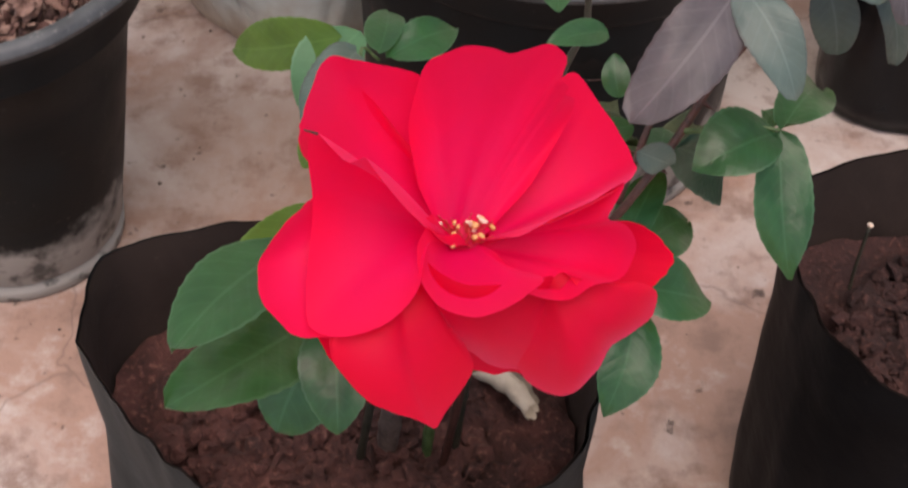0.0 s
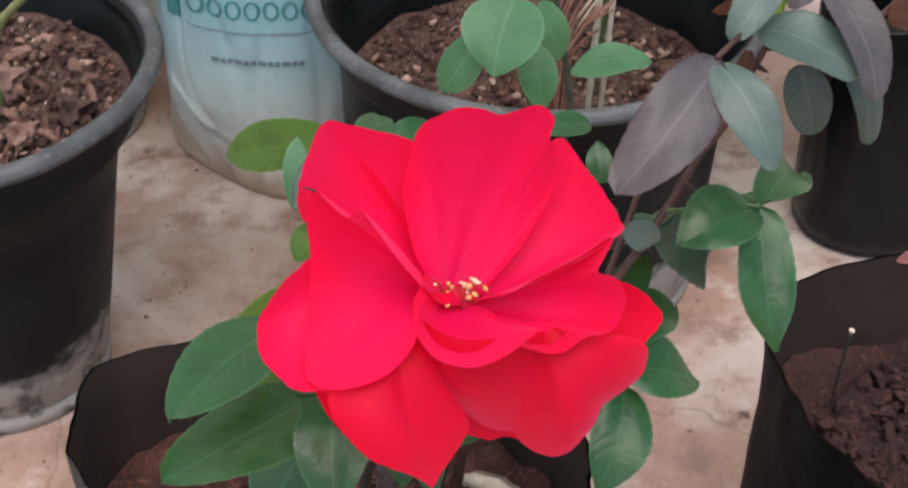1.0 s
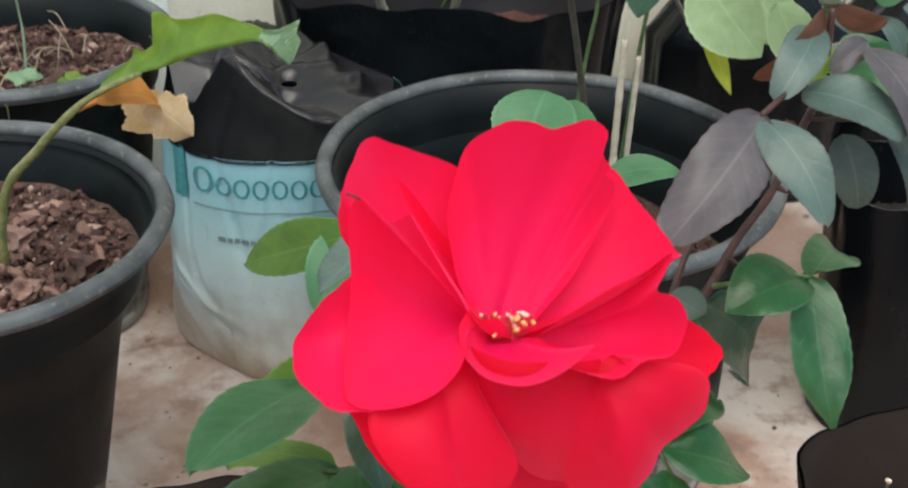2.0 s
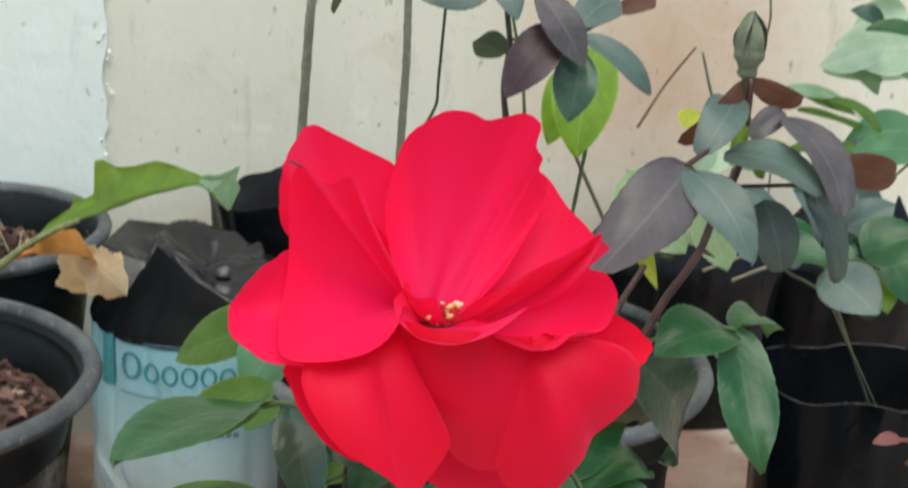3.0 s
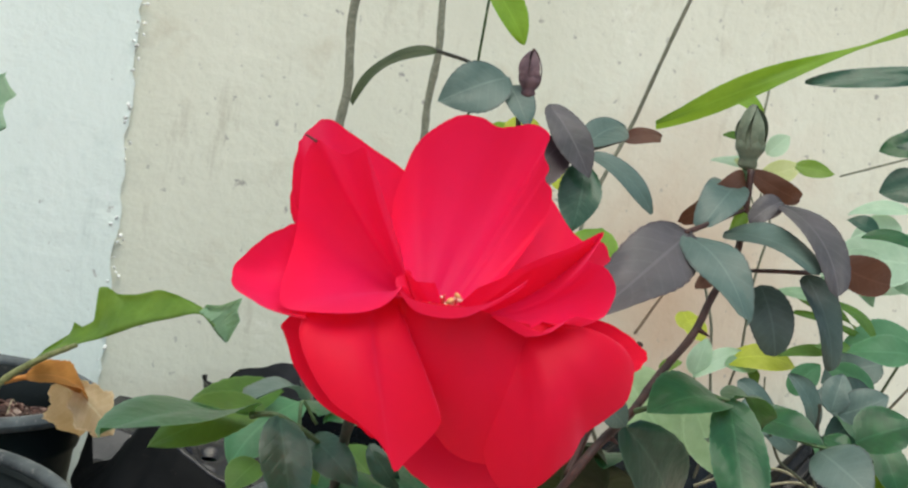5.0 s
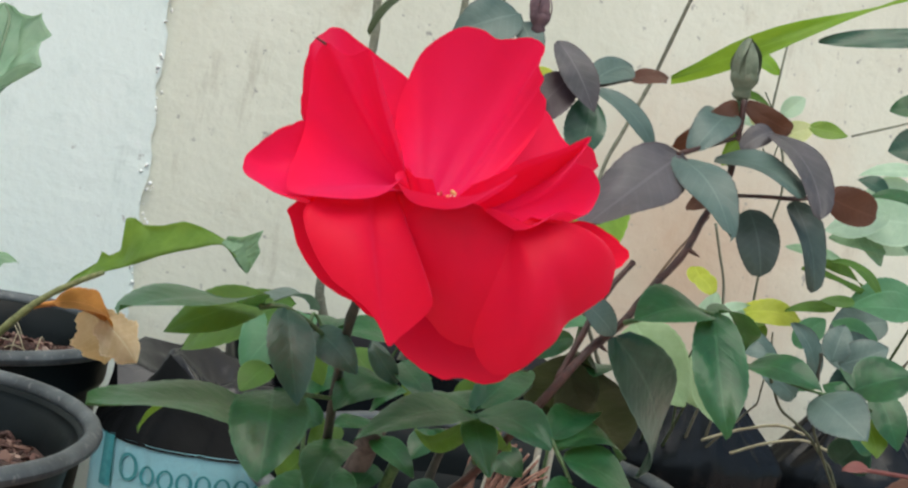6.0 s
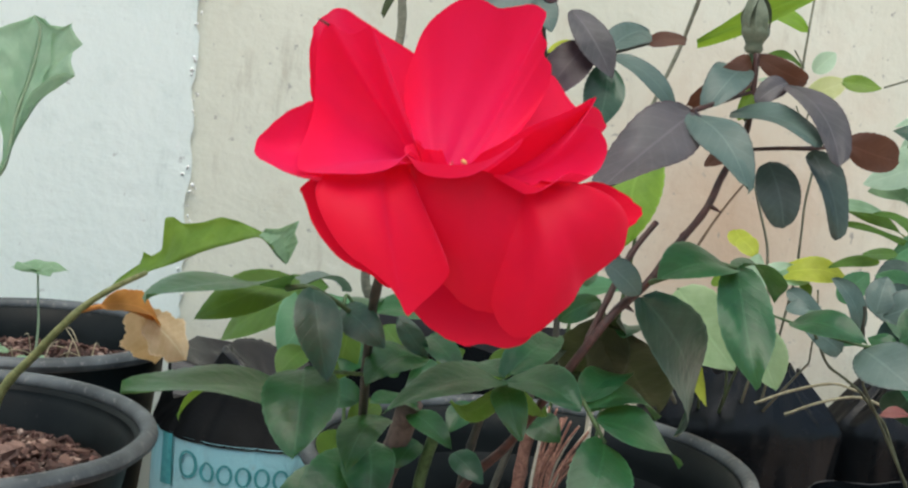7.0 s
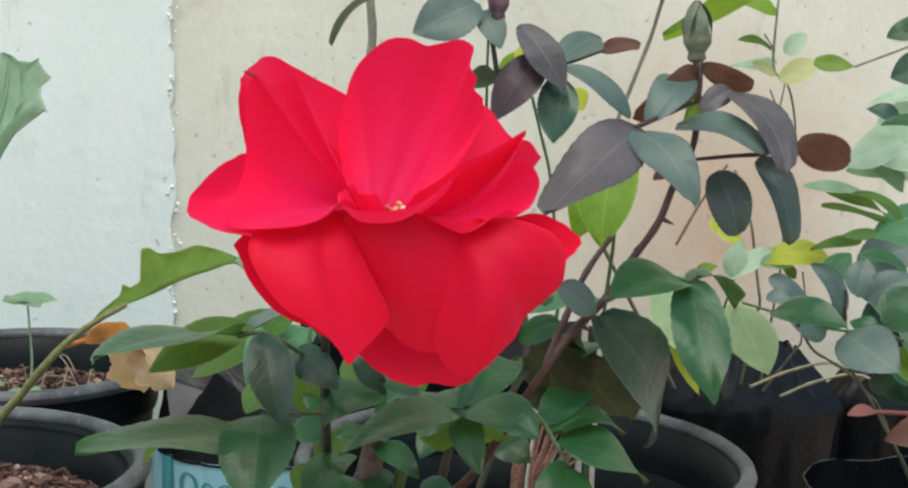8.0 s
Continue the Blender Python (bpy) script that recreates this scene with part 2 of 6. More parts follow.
M_GLOSSFILM = film_material("shiny_black_film", (0.0032, 0.0042, 0.005), (0.008, 0.010, 0.012), 0.24, 0.24)


def printed_film():
    """White woven film, pale blue under the print, muddy towards the foot."""
    m, nt, b = shader("white_film", 0.45)
    co = nt.nodes.new("ShaderNodeTexCoord")
    sep = nt.nodes.new("ShaderNodeSeparateXYZ")
    nt.links.new(co.outputs["Object"], sep.inputs[0])
    z = math_node(nt, "DIVIDE", sep.outputs[2], 0.25)
    base = ramp(nt, z, [(0.0, (0.46, 0.36, 0.25)), (0.13, (0.56, 0.58, 0.52)), (0.26, (0.54, 0.64, 0.63)), (0.45, (0.46, 0.66, 0.69)), (0.68, (0.30, 0.60, 0.68))])
    stain = noise_tex(nt, 18.0, 6.0, co.outputs["Object"])
    low = math_node(nt, "SUBTRACT", 1.0, math_node(nt, "MULTIPLY", z, 2.0))
    mud = math_node(nt, "MULTIPLY", ramp(nt, stain, [(0.45, (0, 0, 0)), (0.62, (0.8, 0.8, 0.8))]), math_node(nt, "MAXIMUM", low, 0.0))
    base = mix(nt, mud, base, (0.3, 0.22, 0.15))
    scuff = noise_tex(nt, 70.0, 6.0, co.outputs["Object"], distort=1.0)
    base = mix(nt, ramp(nt, scuff, [(0.6, (0, 0, 0)), (0.8, (0.5, 0.5, 0.5))]), base, (0.3, 0.32, 0.32))
    nt.links.new(base, b.inputs["Base Color"])
    bump(nt, b, math_node(nt, "ADD", stain, scuff), 0.3, 0.003)
    return m


M_PRINTFILM = printed_film()
M_TEAL = plain("teal_print", (0.04, 0.24, 0.27), (0.07, 0.32, 0.35), 200.0, 0.45, 0.1)
M_GREYPRINT = plain("grey_print", (0.14, 0.22, 0.25), (0.2, 0.3, 0.32), 200.0, 0.5, 0.1)


def soil_material(name, a, b_, c):
    m, nt, b = shader(name, 0.9)
    big = noise_tex(nt, 45.0, 5.0)
    fine = noise_tex(nt, 330.0, 5.0)
    base = mix(nt, ramp(nt, big, [(0.35, (0, 0, 0)), (0.65, (1, 1, 1))]), a, b_)
    base = mix(nt, ramp(nt, fine, [(0.55, (0, 0, 0)), (0.74, (0.9, 0.9, 0.9))]), base, c)
    base = mix(nt, ramp(nt, fine, [(0.25, (0.7, 0.7, 0.7)), (0.42, (0, 0, 0))]), base, tuple(0.35 * v for v in a))
    nt.links.new(base, b.inputs["Base Color"])
    bump(nt, b, math_node(nt, "ADD", big, fine), 0.8, 0.004)
    return m


M_SOIL = soil_material("red_soil", (0.036, 0.013, 0.01), (0.1, 0.036, 0.028), (0.2, 0.088, 0.068))
# red soil in a darker tone
M_DARKREDSOIL = soil_material("dark_red_soil", (0.018, 0.0075, 0.006), (0.055, 0.021, 0.017), (0.13, 0.056, 0.044))
# near-black earth: shade deep in the open mouths is put into its colour
M_SHADESOIL = soil_material("shaded_soil", (0.012, 0.009, 0.008), (0.022, 0.016, 0.014), (0.05, 0.04, 0.035))
M_MIX = soil_material("potting_mix", (0.05, 0.027, 0.021), (0.11, 0.06, 0.047), (0.3, 0.21, 0.17))


def chip_material():
    """Bark and coir chips, each its own brown."""
    m, nt, b = shader("bark_chips", 0.85)
    geo = nt.nodes.new("ShaderNodeNewGeometry")
    base = ramp(nt, geo.outputs["Random Per Island"], [(0.0, (0.03, 0.013, 0.01)), (0.5, (0.075, 0.033, 0.026)), (0.82, (0.15, 0.075, 0.06)), (0.95, (0.34, 0.22, 0.17)), (1.0, (0.6, 0.48, 0.4))])
    base = mix(nt, math_node(nt, "MULTIPLY", noise_tex(nt, 300.0, 4.0), 0.5), base, (0.04, 0.02, 0.015))
    nt.links.new(base, b.inputs["Base Color"])
    bump(nt, b, noise_tex(nt, 400.0, 4.0), 0.5, 0.002)
    return m


M_CHIP = chip_material()


def flake_material():
    """Dry coir flakes, from brown to pale pinkish."""
    m, nt, b = shader("coir_flakes", 0.85)
    geo = nt.nodes.new("ShaderNodeNewGeometry")
    base = ramp(nt, geo.outputs["Random Per Island"], [(0.0, (0.06, 0.03, 0.022)), (0.4, (0.14, 0.075, 0.055)), (0.75, (0.3, 0.18, 0.14)), (1.0, (0.55, 0.4, 0.32))])
    base = mix(nt, math_node(nt, "MULTIPLY", noise_tex(nt, 260.0, 4.0), 0.7), base, (0.08, 0.042, 0.03))
    nt.links.new(base, b.inputs["Base Color"])
    bump(nt, b, noise_tex(nt, 300.0, 4.0), 0.6, 0.002)
    return m


M_FLAKE = flake_material()
M_DARKCLOD = plain("dark_clod", (0.035, 0.018, 0.014), (0.1, 0.055, 0.042), 90.0, 0.9, 0.6, 0.003)
M_CLOD = plain("dry_clod", (0.15, 0.085, 0.066), (0.3, 0.19, 0.15), 70.0, 0.9, 0.6, 0.003)
M_HUSK = plain("pale_husk", (0.42, 0.36, 0.27), (0.62, 0.56, 0.45), 120.0, 0.85, 0.5, 0.002)


def floor_material():
    """Worn cement with pinkish dust, grey rubbed patches, hairline cracks and dark specks."""
    m, nt, b = shader("worn_cement", 0.8)
    big = noise_tex(nt, 5.0, 6.0, rough=0.6, distort=0.6)
    mid = noise_tex(nt, 24.0, 6.0, rough=0.65)
    fine = noise_tex(nt, 170.0, 5.0)
    base = mix(nt, ramp(nt, big, [(0.44, (0, 0, 0)), (0.6, (1, 1, 1))]), (0.42, 0.275, 0.21), (0.60, 0.545, 0.50))
    base = mix(nt, ramp(nt, mid, [(0.36, (0.85, 0.85, 0.85)), (0.5, (0, 0, 0))]), base, (0.27, 0.18, 0.14))
    base = mix(nt, ramp(nt, mid, [(0.55, (0, 0, 0)), (0.72, (0.7, 0.7, 0.7))]), base, (0.62, 0.58, 0.54))
    co = nt.nodes.new("ShaderNodeTexCoord")
    # two brown earth patches; the second's colour also holds shade beside the bags
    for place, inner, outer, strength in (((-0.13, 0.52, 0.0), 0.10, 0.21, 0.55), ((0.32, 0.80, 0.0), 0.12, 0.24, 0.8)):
        earth_shade = nt.nodes.new("ShaderNodeVectorMath")
        earth_shade.operation = "DISTANCE"
        earth_shade.inputs[1].default_value = place
        nt.links.new(co.outputs["Object"], earth_shade.inputs[0])
        reach = math_node(nt, "ADD", earth_shade.outputs["Value"], math_node(nt, "MULTIPLY", math_node(nt, "SUBTRACT", big, 0.5), 0.35))
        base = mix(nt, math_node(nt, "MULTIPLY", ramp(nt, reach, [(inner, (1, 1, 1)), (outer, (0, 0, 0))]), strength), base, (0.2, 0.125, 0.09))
    warp = node(nt, "ShaderNodeTexVoronoi", Scale=4.0)
    warp.feature = "DISTANCE_TO_EDGE"
    bent = mix(nt, 0.12, co.outputs["Object"], node_color_noise(nt, co.outputs["Object"]))
    nt.links.new(bent, warp.inputs["Vector"])
    crack = ramp(nt, warp.outputs["Distance"], [(0.0, (1, 1, 1)), (0.008, (0, 0, 0))])
    base = mix(nt, math_node(nt, "MULTIPLY", crack, 0.45), base, (0.16, 0.11, 0.09))
    specks = ramp(nt, noise_tex(nt, 60.0, 4.0), [(0.29, (1, 1, 1)), (0.35, (0, 0, 0))])
    base = mix(nt, math_node(nt, "MULTIPLY", specks, 0.8), base, (0.07, 0.05, 0.04))
    nt.links.new(base, b.inputs["Base Color"])
    bump(nt, b, math_node(nt, "ADD", mid, fine), 0.35, 0.003)
    return m


def node_color_noise(nt, coord):
    n = node(nt, "ShaderNodeTexNoise", Scale=9.0, Detail=4.0)
    nt.links.new(coord, n.inputs["Vector"])
    return n.outputs["Color"]


def wall_material(name, a, c, stain, rust=None):
    """Old limewash over plaster: patchy, with dark pin-holes, runs and rubbed spots."""
    m, nt, b = shader(name, 0.85)
    co = nt.nodes.new("ShaderNodeTexCoord")
    mp = nt.nodes.new("ShaderNodeMapping")
    mp.inputs["Scale"].default_value = (1.0, 1.0, 0.35)
    nt.links.new(co.outputs["Object"], mp.inputs[0])
    big = noise_tex(nt, 3.5, 6.0, mp.outputs[0], 0.6)
    mid = noise_tex(nt, 16.0, 6.0, co.outputs["Object"], 0.65, 0.5)
    fine = noise_tex(nt, 85.0, 5.0, co.outputs["Object"])
    base = mix(nt, ramp(nt, big, [(0.35, (0, 0, 0)), (0.65, (1, 1, 1))]), a, c)
    base = mix(nt, ramp(nt, mid, [(0.56, (0, 0, 0)), (0.75, (0.55, 0.55, 0.55))]), base, stain)
    runs = nt.nodes.new("ShaderNodeMapping")
    runs.inputs["Scale"].default_value = (1.0, 1.0, 0.22)
    nt.links.new(co.outputs["Object"], runs.inputs[0])
    base = mix(nt, ramp(nt, noise_tex(nt, 26.0, 7.0, runs.outputs[0], 0.7), [(0.58, (0, 0, 0)), (0.74, (0.55, 0.55, 0.55))]), base, tuple(0.72 * v for v in stain))
    base = mix(nt, ramp(nt, noise_tex(nt, 9.0, 8.0, co.outputs["Object"], 0.75), [(0.6, (0, 0, 0)), (0.68, (0.5, 0.5, 0.5))]), base, tuple(min(0.9, 1.18 * v) for v in c))
    if rust:
        away = nt.nodes.new("ShaderNodeVectorMath")
        away.operation = "DISTANCE"
        nt.links.new(co.outputs["Object"], away.inputs[0])
        away.inputs[1].default_value = rust
        spread = math_node(nt, "ADD", away.outputs["Value"], math_node(nt, "MULTIPLY", math_node(nt, "SUBTRACT", mid, 0.5), 0.16))
        base = mix(nt, ramp(nt, spread, [(0.02, (0.8, 0.8, 0.8)), (0.24, (0, 0, 0))]), base, (0.56, 0.37, 0.24))
    base = mix(nt, ramp(nt, fine, [(0.26, (0.8, 0.8, 0.8)), (0.34, (0, 0, 0))]), base, (0.3, 0.29, 0.26))
    nt.links.new(base, b.inputs["Base Color"])
    bump(nt, b, math_node(nt, "ADD", mid, math_node(nt, "MULTIPLY", fine, 0.6)), 0.26, 0.006)
    return m


M_PALESTEM = stem_material("pale_stem", (0.25, 0.36, 0.22), (0.38, 0.48, 0.32))
M_WEEDPALE = leaf_material("pale_weed_leaf", (0.31, 0.5, 0.33), (0.47, 0.65, 0.47), (0.5, 0.72, 0.45), 0.5, 0.35, 0.2)
M_WEEDSTEM = stem_material("weed_stem", (0.13, 0.15, 0.05), (0.26, 0.27, 0.11), 0.6)
M_BROWNSTEM = stem_material("brown_stem", (0.12, 0.075, 0.045), (0.22, 0.15, 0.1), 0.7)
M_OLIVESTEM = stem_material("olive_stem", (0.08, 0.09, 0.05), (0.14, 0.16, 0.09), 0.7)
M_HAY = stem_material("hay", (0.3, 0.26, 0.16), (0.45, 0.4, 0.27), 0.8)
M_PALESTICK = stem_material("pale_stick", (0.4, 0.37, 0.28), (0.55, 0.52, 0.42), 0.8)
M_REDSHOOT = leaf_material("red_shoot", (0.17, 0.05, 0.045), (0.26, 0.09, 0.075), (0.4, 0.1, 0.06), 0.5, 0.25, 0.1)
M_SEPAL2 = leaf_material("sepal_leaf", (0.05, 0.1, 0.03), (0.1, 0.18, 0.06), (0.2, 0.3, 0.05))
M_GRIT = plain("grit", (0.05, 0.035, 0.03), (0.2, 0.15, 0.12), 60.0, 0.9)
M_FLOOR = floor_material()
M_WALLBLUE = wall_material("pale_blue_limewash", (0.76, 0.85, 0.79), (0.86, 0.92, 0.86), (0.62, 0.72, 0.67))
M_WALLCREAM = wall_material("cream_limewash", (0.70, 0.70, 0.57), (0.80, 0.80, 0.67), (0.58, 0.53, 0.4), (0.555, 0.0, 0.34))
M_CHIPWHITE = plain("loose_lime", (0.78, 0.78, 0.74), (0.86, 0.86, 0.83), 200.0, 0.9)


# ---- builders ----
def part(name, bm, material, parent=None, label="", smooth=True):
    me = bpy.data.meshes.new(name)
    bm.to_mesh(me)
    bm.free()
    if smooth:
        me.polygons.foreach_set("use_smooth", [True] * len(me.polygons))
    me.materials.append(material)
    ob = new(name, me)
    ob.parent = parent
    return tagged(ob, label)


def thing(name, label, category, at=(0, 0, 0), group=""):
    ob = new(name)
    ob.empty_display_size = 0.02
    ob.location = at
    bpy.context.view_layer.update()
    return tagged(ob, label, category, group)


def wpart(name, bm, material, parent, label="", smooth=True):
    ob = part(name, bm, material, parent, label, smooth)
    ob.matrix_parent_inverse = parent_inverse(parent)
    return ob


def parent_inverse(parent):
    """Parts are written in world places: undoes the place of the thing at their root."""
    while parent.parent is not None:
        if parent.type == "MESH":
            return Matrix.Identity(4)
        parent = parent.parent
    return Matrix.Translation(parent.location).inverted() if parent.type == "EMPTY" else Matrix.Identity(4)


def smooth_line(points, n):
    """n points on a Catmull-Rom curve through the given ones."""
    p = [Vector(q) for q in points]
    p = [2 * p[0] - p[1], *p, 2 * p[-1] - p[-2]]
    out = []
    for k in range(n):
        s = k / (n - 1) * (len(p) - 3)
        i = min(int(s), len(p) - 4)
        t = s - i
        a, b, c, d = p[i : i + 4]
        out.append(0.5 * (2 * b + (c - a) * t + (2 * a - 5 * b + 4 * c - d) * t * t + (3 * b - a - 3 * c + d) * t**3))
    return out


def tube(points, r0, r1, sides=7, wobble=0.08):
    """A tapering stem from the first point (radius r0) to the last (r1), with slight knots."""
    line = smooth_line(points, min(90, max(6, 5 * len(points))))
    bm = bmesh.new()
    rings, side = [], Vector((1, 0, 0.1)).normalized()
    for i, q in enumerate(line):
        way = (line[min(i + 1, len(line) - 1)] - line[max(i - 1, 0)]).normalized()
        side = (side - way * side.dot(way)).normalized()
        up = way.cross(side)
        r = (r0 + (r1 - r0) * i / (len(line) - 1)) * (1 + wobble * noise.noise(q * 180) + (wobble * 1.5 if i % 6 == 0 else 0))
        rings.append([bm.verts.new(q + r * (math.cos(a) * side + math.sin(a) * up)) for a in (2 * math.pi * k / sides for k in range(sides))])
    for a, b in zip(rings, rings[1:]):
        for k in range(sides):
            bm.faces.new((a[k], a[(k + 1) % sides], b[(k + 1) % sides], b[k]))
    bm.faces.new(rings[0][::-1])
    bm.faces.new(rings[-1])
    return bm


def stem(plant, points, r0, r1, material, name="stem"):
    line = [Vector(points[0])]
    for q in points[1:]:
        a, b = line[-1], Vector(q)
        n = max(1, int((b - a).length / 0.022))
        line += [a.lerp(b, k / n) for k in range(1, n + 1)]
    return wpart(name, tube(line, r0, r1), material, plant)


leaf_count = [0]


def leaf(plant, base, tip, width, up, material, bend=0.08, fold=0.25, teeth=0.035, lobes=0.0, name="leaf", shape=0.86, point=0.28):
    """One ovate, finely toothed blade from base to tip, folded along its midrib and arched."""
    leaf_count[0] += 1
    rnd = random.Random(leaf_count[0])
    base, tip = Vector(base), Vector(tip)
    along = tip - base
    size = along.length
    along.normalize()
    n = Vector(up)
    n = (n - along * n.dot(along)).normalized()
    across = along.cross(n)
    rows, cols = 24, 6
    bm = bmesh.new()
    uv = bm.loops.layers.uv.new("blade")
    twist, wave, ph = rnd.uniform(-0.4, 0.4), rnd.uniform(0.015, 0.05), rnd.uniform(0, 6)
    sickle, lop = rnd.uniform(-0.05, 0.05), rnd.uniform(-0.12, 0.12)
    grid, coord = [], {}
    for i in range(rows + 1):
        v = i / rows
        w = 0.53 * width * max(0.0, math.sin(math.pi * v**shape)) ** (0.55 + point * v * v) + 0.0003
        line = []
        for j in range(cols + 1):
            u = 2 * j / cols - 1
            ww = w
            if abs(u) > 0.99:
                ww *= 1 + teeth * (i % 2) + lobes * math.sin(5 * math.pi * v + (1 if u > 0 else 0))
            x = u * ww * (1 + lop * u) + sickle * size * 4 * v * (1 - v)
            z = fold * abs(u * ww) * (1 - 0.5 * abs(u)) + bend * size * 4 * v * (1 - v) + wave * size * math.sin(6 * v + ph + 2 * u) * abs(u)
            z += twist * x * (v - 0.3)
            q = base + along * (v * size) + across * x + n * z
            vert = bm.verts.new(q)
            coord[vert] = (u, v)
            line.append(vert)
        grid.append(line)
    for a, b in zip(grid, grid[1:]):
        for j in range(cols):
            f = bm.faces.new((a[j], a[j + 1], b[j + 1], b[j]))
            for loop in f.loops:
                loop[uv].uv = coord[loop.vert]
    return wpart(name, bm, material, plant)


def lathe(profile, c, n=64, wob=0.0, seed=0.0):
    """A turned shell from (radius, height) pairs round the upright axis at c."""
    bm = bmesh.new()
    rings = []
    for r, z in profile:
        ring = []
        for i in range(n):
            a = 2 * math.pi * i / n
            k = 1 + wob * noise.noise(Vector((3 * math.cos(a), 3 * math.sin(a), 8 * z + seed)))
            ring.append(bm.verts.new((c[0] + r * k * math.cos(a), c[1] + r * k * math.sin(a), c[2] + z)))
        rings.append(ring)
    for a, b in zip(rings, rings[1:]):
        for i in range(n):
            bm.faces.new((a[i], a[(i + 1) % n], b[(i + 1) % n], b[i]))
    return bm


def soil_disc(c, ax, ay, z, lump, seed, n=40):
    """Uneven earth filling a round or oval container."""
    bm = bmesh.new()
    rings = [[bm.verts.new((c[0], c[1], z + lump * noise.noise(Vector((seed, 0, 0)))))]]
    for k in range(1, 17):
        ring = []
        for i in range(n):
            a = 2 * math.pi * i / n
            x, y = c[0] + ax * k / 16 * math.cos(a), c[1] + ay * k / 16 * math.sin(a)
            q = Vector((x * 28, y * 28, seed))
            ring.append(bm.verts.new((x, y, z + lump * (noise.noise(q) + 0.5 * noise.noise(q * 2.7) + 0.25 * noise.noise(q * 7)))))
        rings.append(ring)
    for i in range(n):
        bm.faces.new((rings[0][0], rings[1][i], rings[1][(i + 1) % n]))
    for a, b in zip(rings[1:], rings[2:]):
        for i in range(n):
            bm.faces.new((a[i], b[i], b[(i + 1) % n], a[(i + 1) % n]))
    return bm


def lump_mesh(bm, at, size, seed, squash=(1, 1, 0.7), sub=1, rough=0.45):
    """One rough clod or chip added to bm."""
    made = bmesh.ops.create_icosphere(bm, subdivisions=sub, radius=1.0)["verts"]
    turn = Euler((seed * 1.7, seed * 2.3, seed * 3.1)).to_matrix()
    for v in made:
        p = v.co * (1 + rough * (noise.noise(v.co * 1.7 + Vector((seed, seed, 0))) + 0.5 * noise.noise(v.co * 4.1 + Vector((0, seed, seed)))))
        p = turn @ Vector((p.x * squash[0], p.y * squash[1], p.z * squash[2]))
        v.co = Vector(at) + p * size


GOLD = 0.5 * (1 + 5**0.5)
ICO_POINTS = [Vector(q).normalized() for q in ((-1, GOLD, 0), (1, GOLD, 0), (-1, -GOLD, 0), (1, -GOLD, 0), (0, -1, GOLD), (0, 1, GOLD), (0, -1, -GOLD), (0, 1, -GOLD), (GOLD, 0, -1), (GOLD, 0, 1), (-GOLD, 0, -1), (-GOLD, 0, 1))]
ICO_FACES = ((0, 11, 5), (0, 5, 1), (0, 1, 7), (0, 7, 10), (0, 10, 11), (1, 5, 9), (5, 11, 4), (11, 10, 2), (10, 7, 6), (7, 1, 8), (3, 9, 4), (3, 4, 2), (3, 2, 6), (3, 6, 8), (3, 8, 9), (4, 9, 5), (2, 4, 11), (6, 2, 10), (8, 6, 7), (9, 8, 1))


def chips(c, ax, ay, z, count, seed, small=0.0015, large=0.006):
    """Loose crumbs lying on the earth, as one mesh."""
    rnd = random.Random(seed)
    verts, faces = [], []
    for k in range(count):
        a, r = rnd.uniform(0, 2 * math.pi), rnd.random() ** 0.5 * 0.97
        s = small + (large - small) * rnd.random() ** 3
        p = Vector((c[0] + ax * r * math.cos(a), c[1] + ay * r * math.sin(a), z + rnd.uniform(-0.1, 0.5) * s))
        turn = Euler((rnd.gauss(0, 0.5), rnd.gauss(0, 0.5), rnd.uniform(0, 6))).to_matrix()
        n0 = len(verts)
        kx, ky, kz = rnd.uniform(0.6, 1.7), rnd.uniform(0.5, 1.0), rnd.uniform(0.25, 0.75)
        for q in ICO_POINTS:
            verts.append(p + turn @ Vector((q[0] * kx, q[1] * ky, q[2] * kz)) * s * rnd.uniform(0.5, 1.15))
        for f in ICO_FACES:
            faces.append(tuple(n0 + i for i in f))
    me = bpy.data.meshes.new("crumb_layer")
    me.from_pydata(verts, [], faces)
    bm = bmesh.new()
    bm.from_mesh(me)
    bpy.data.meshes.remove(me)
    return bm


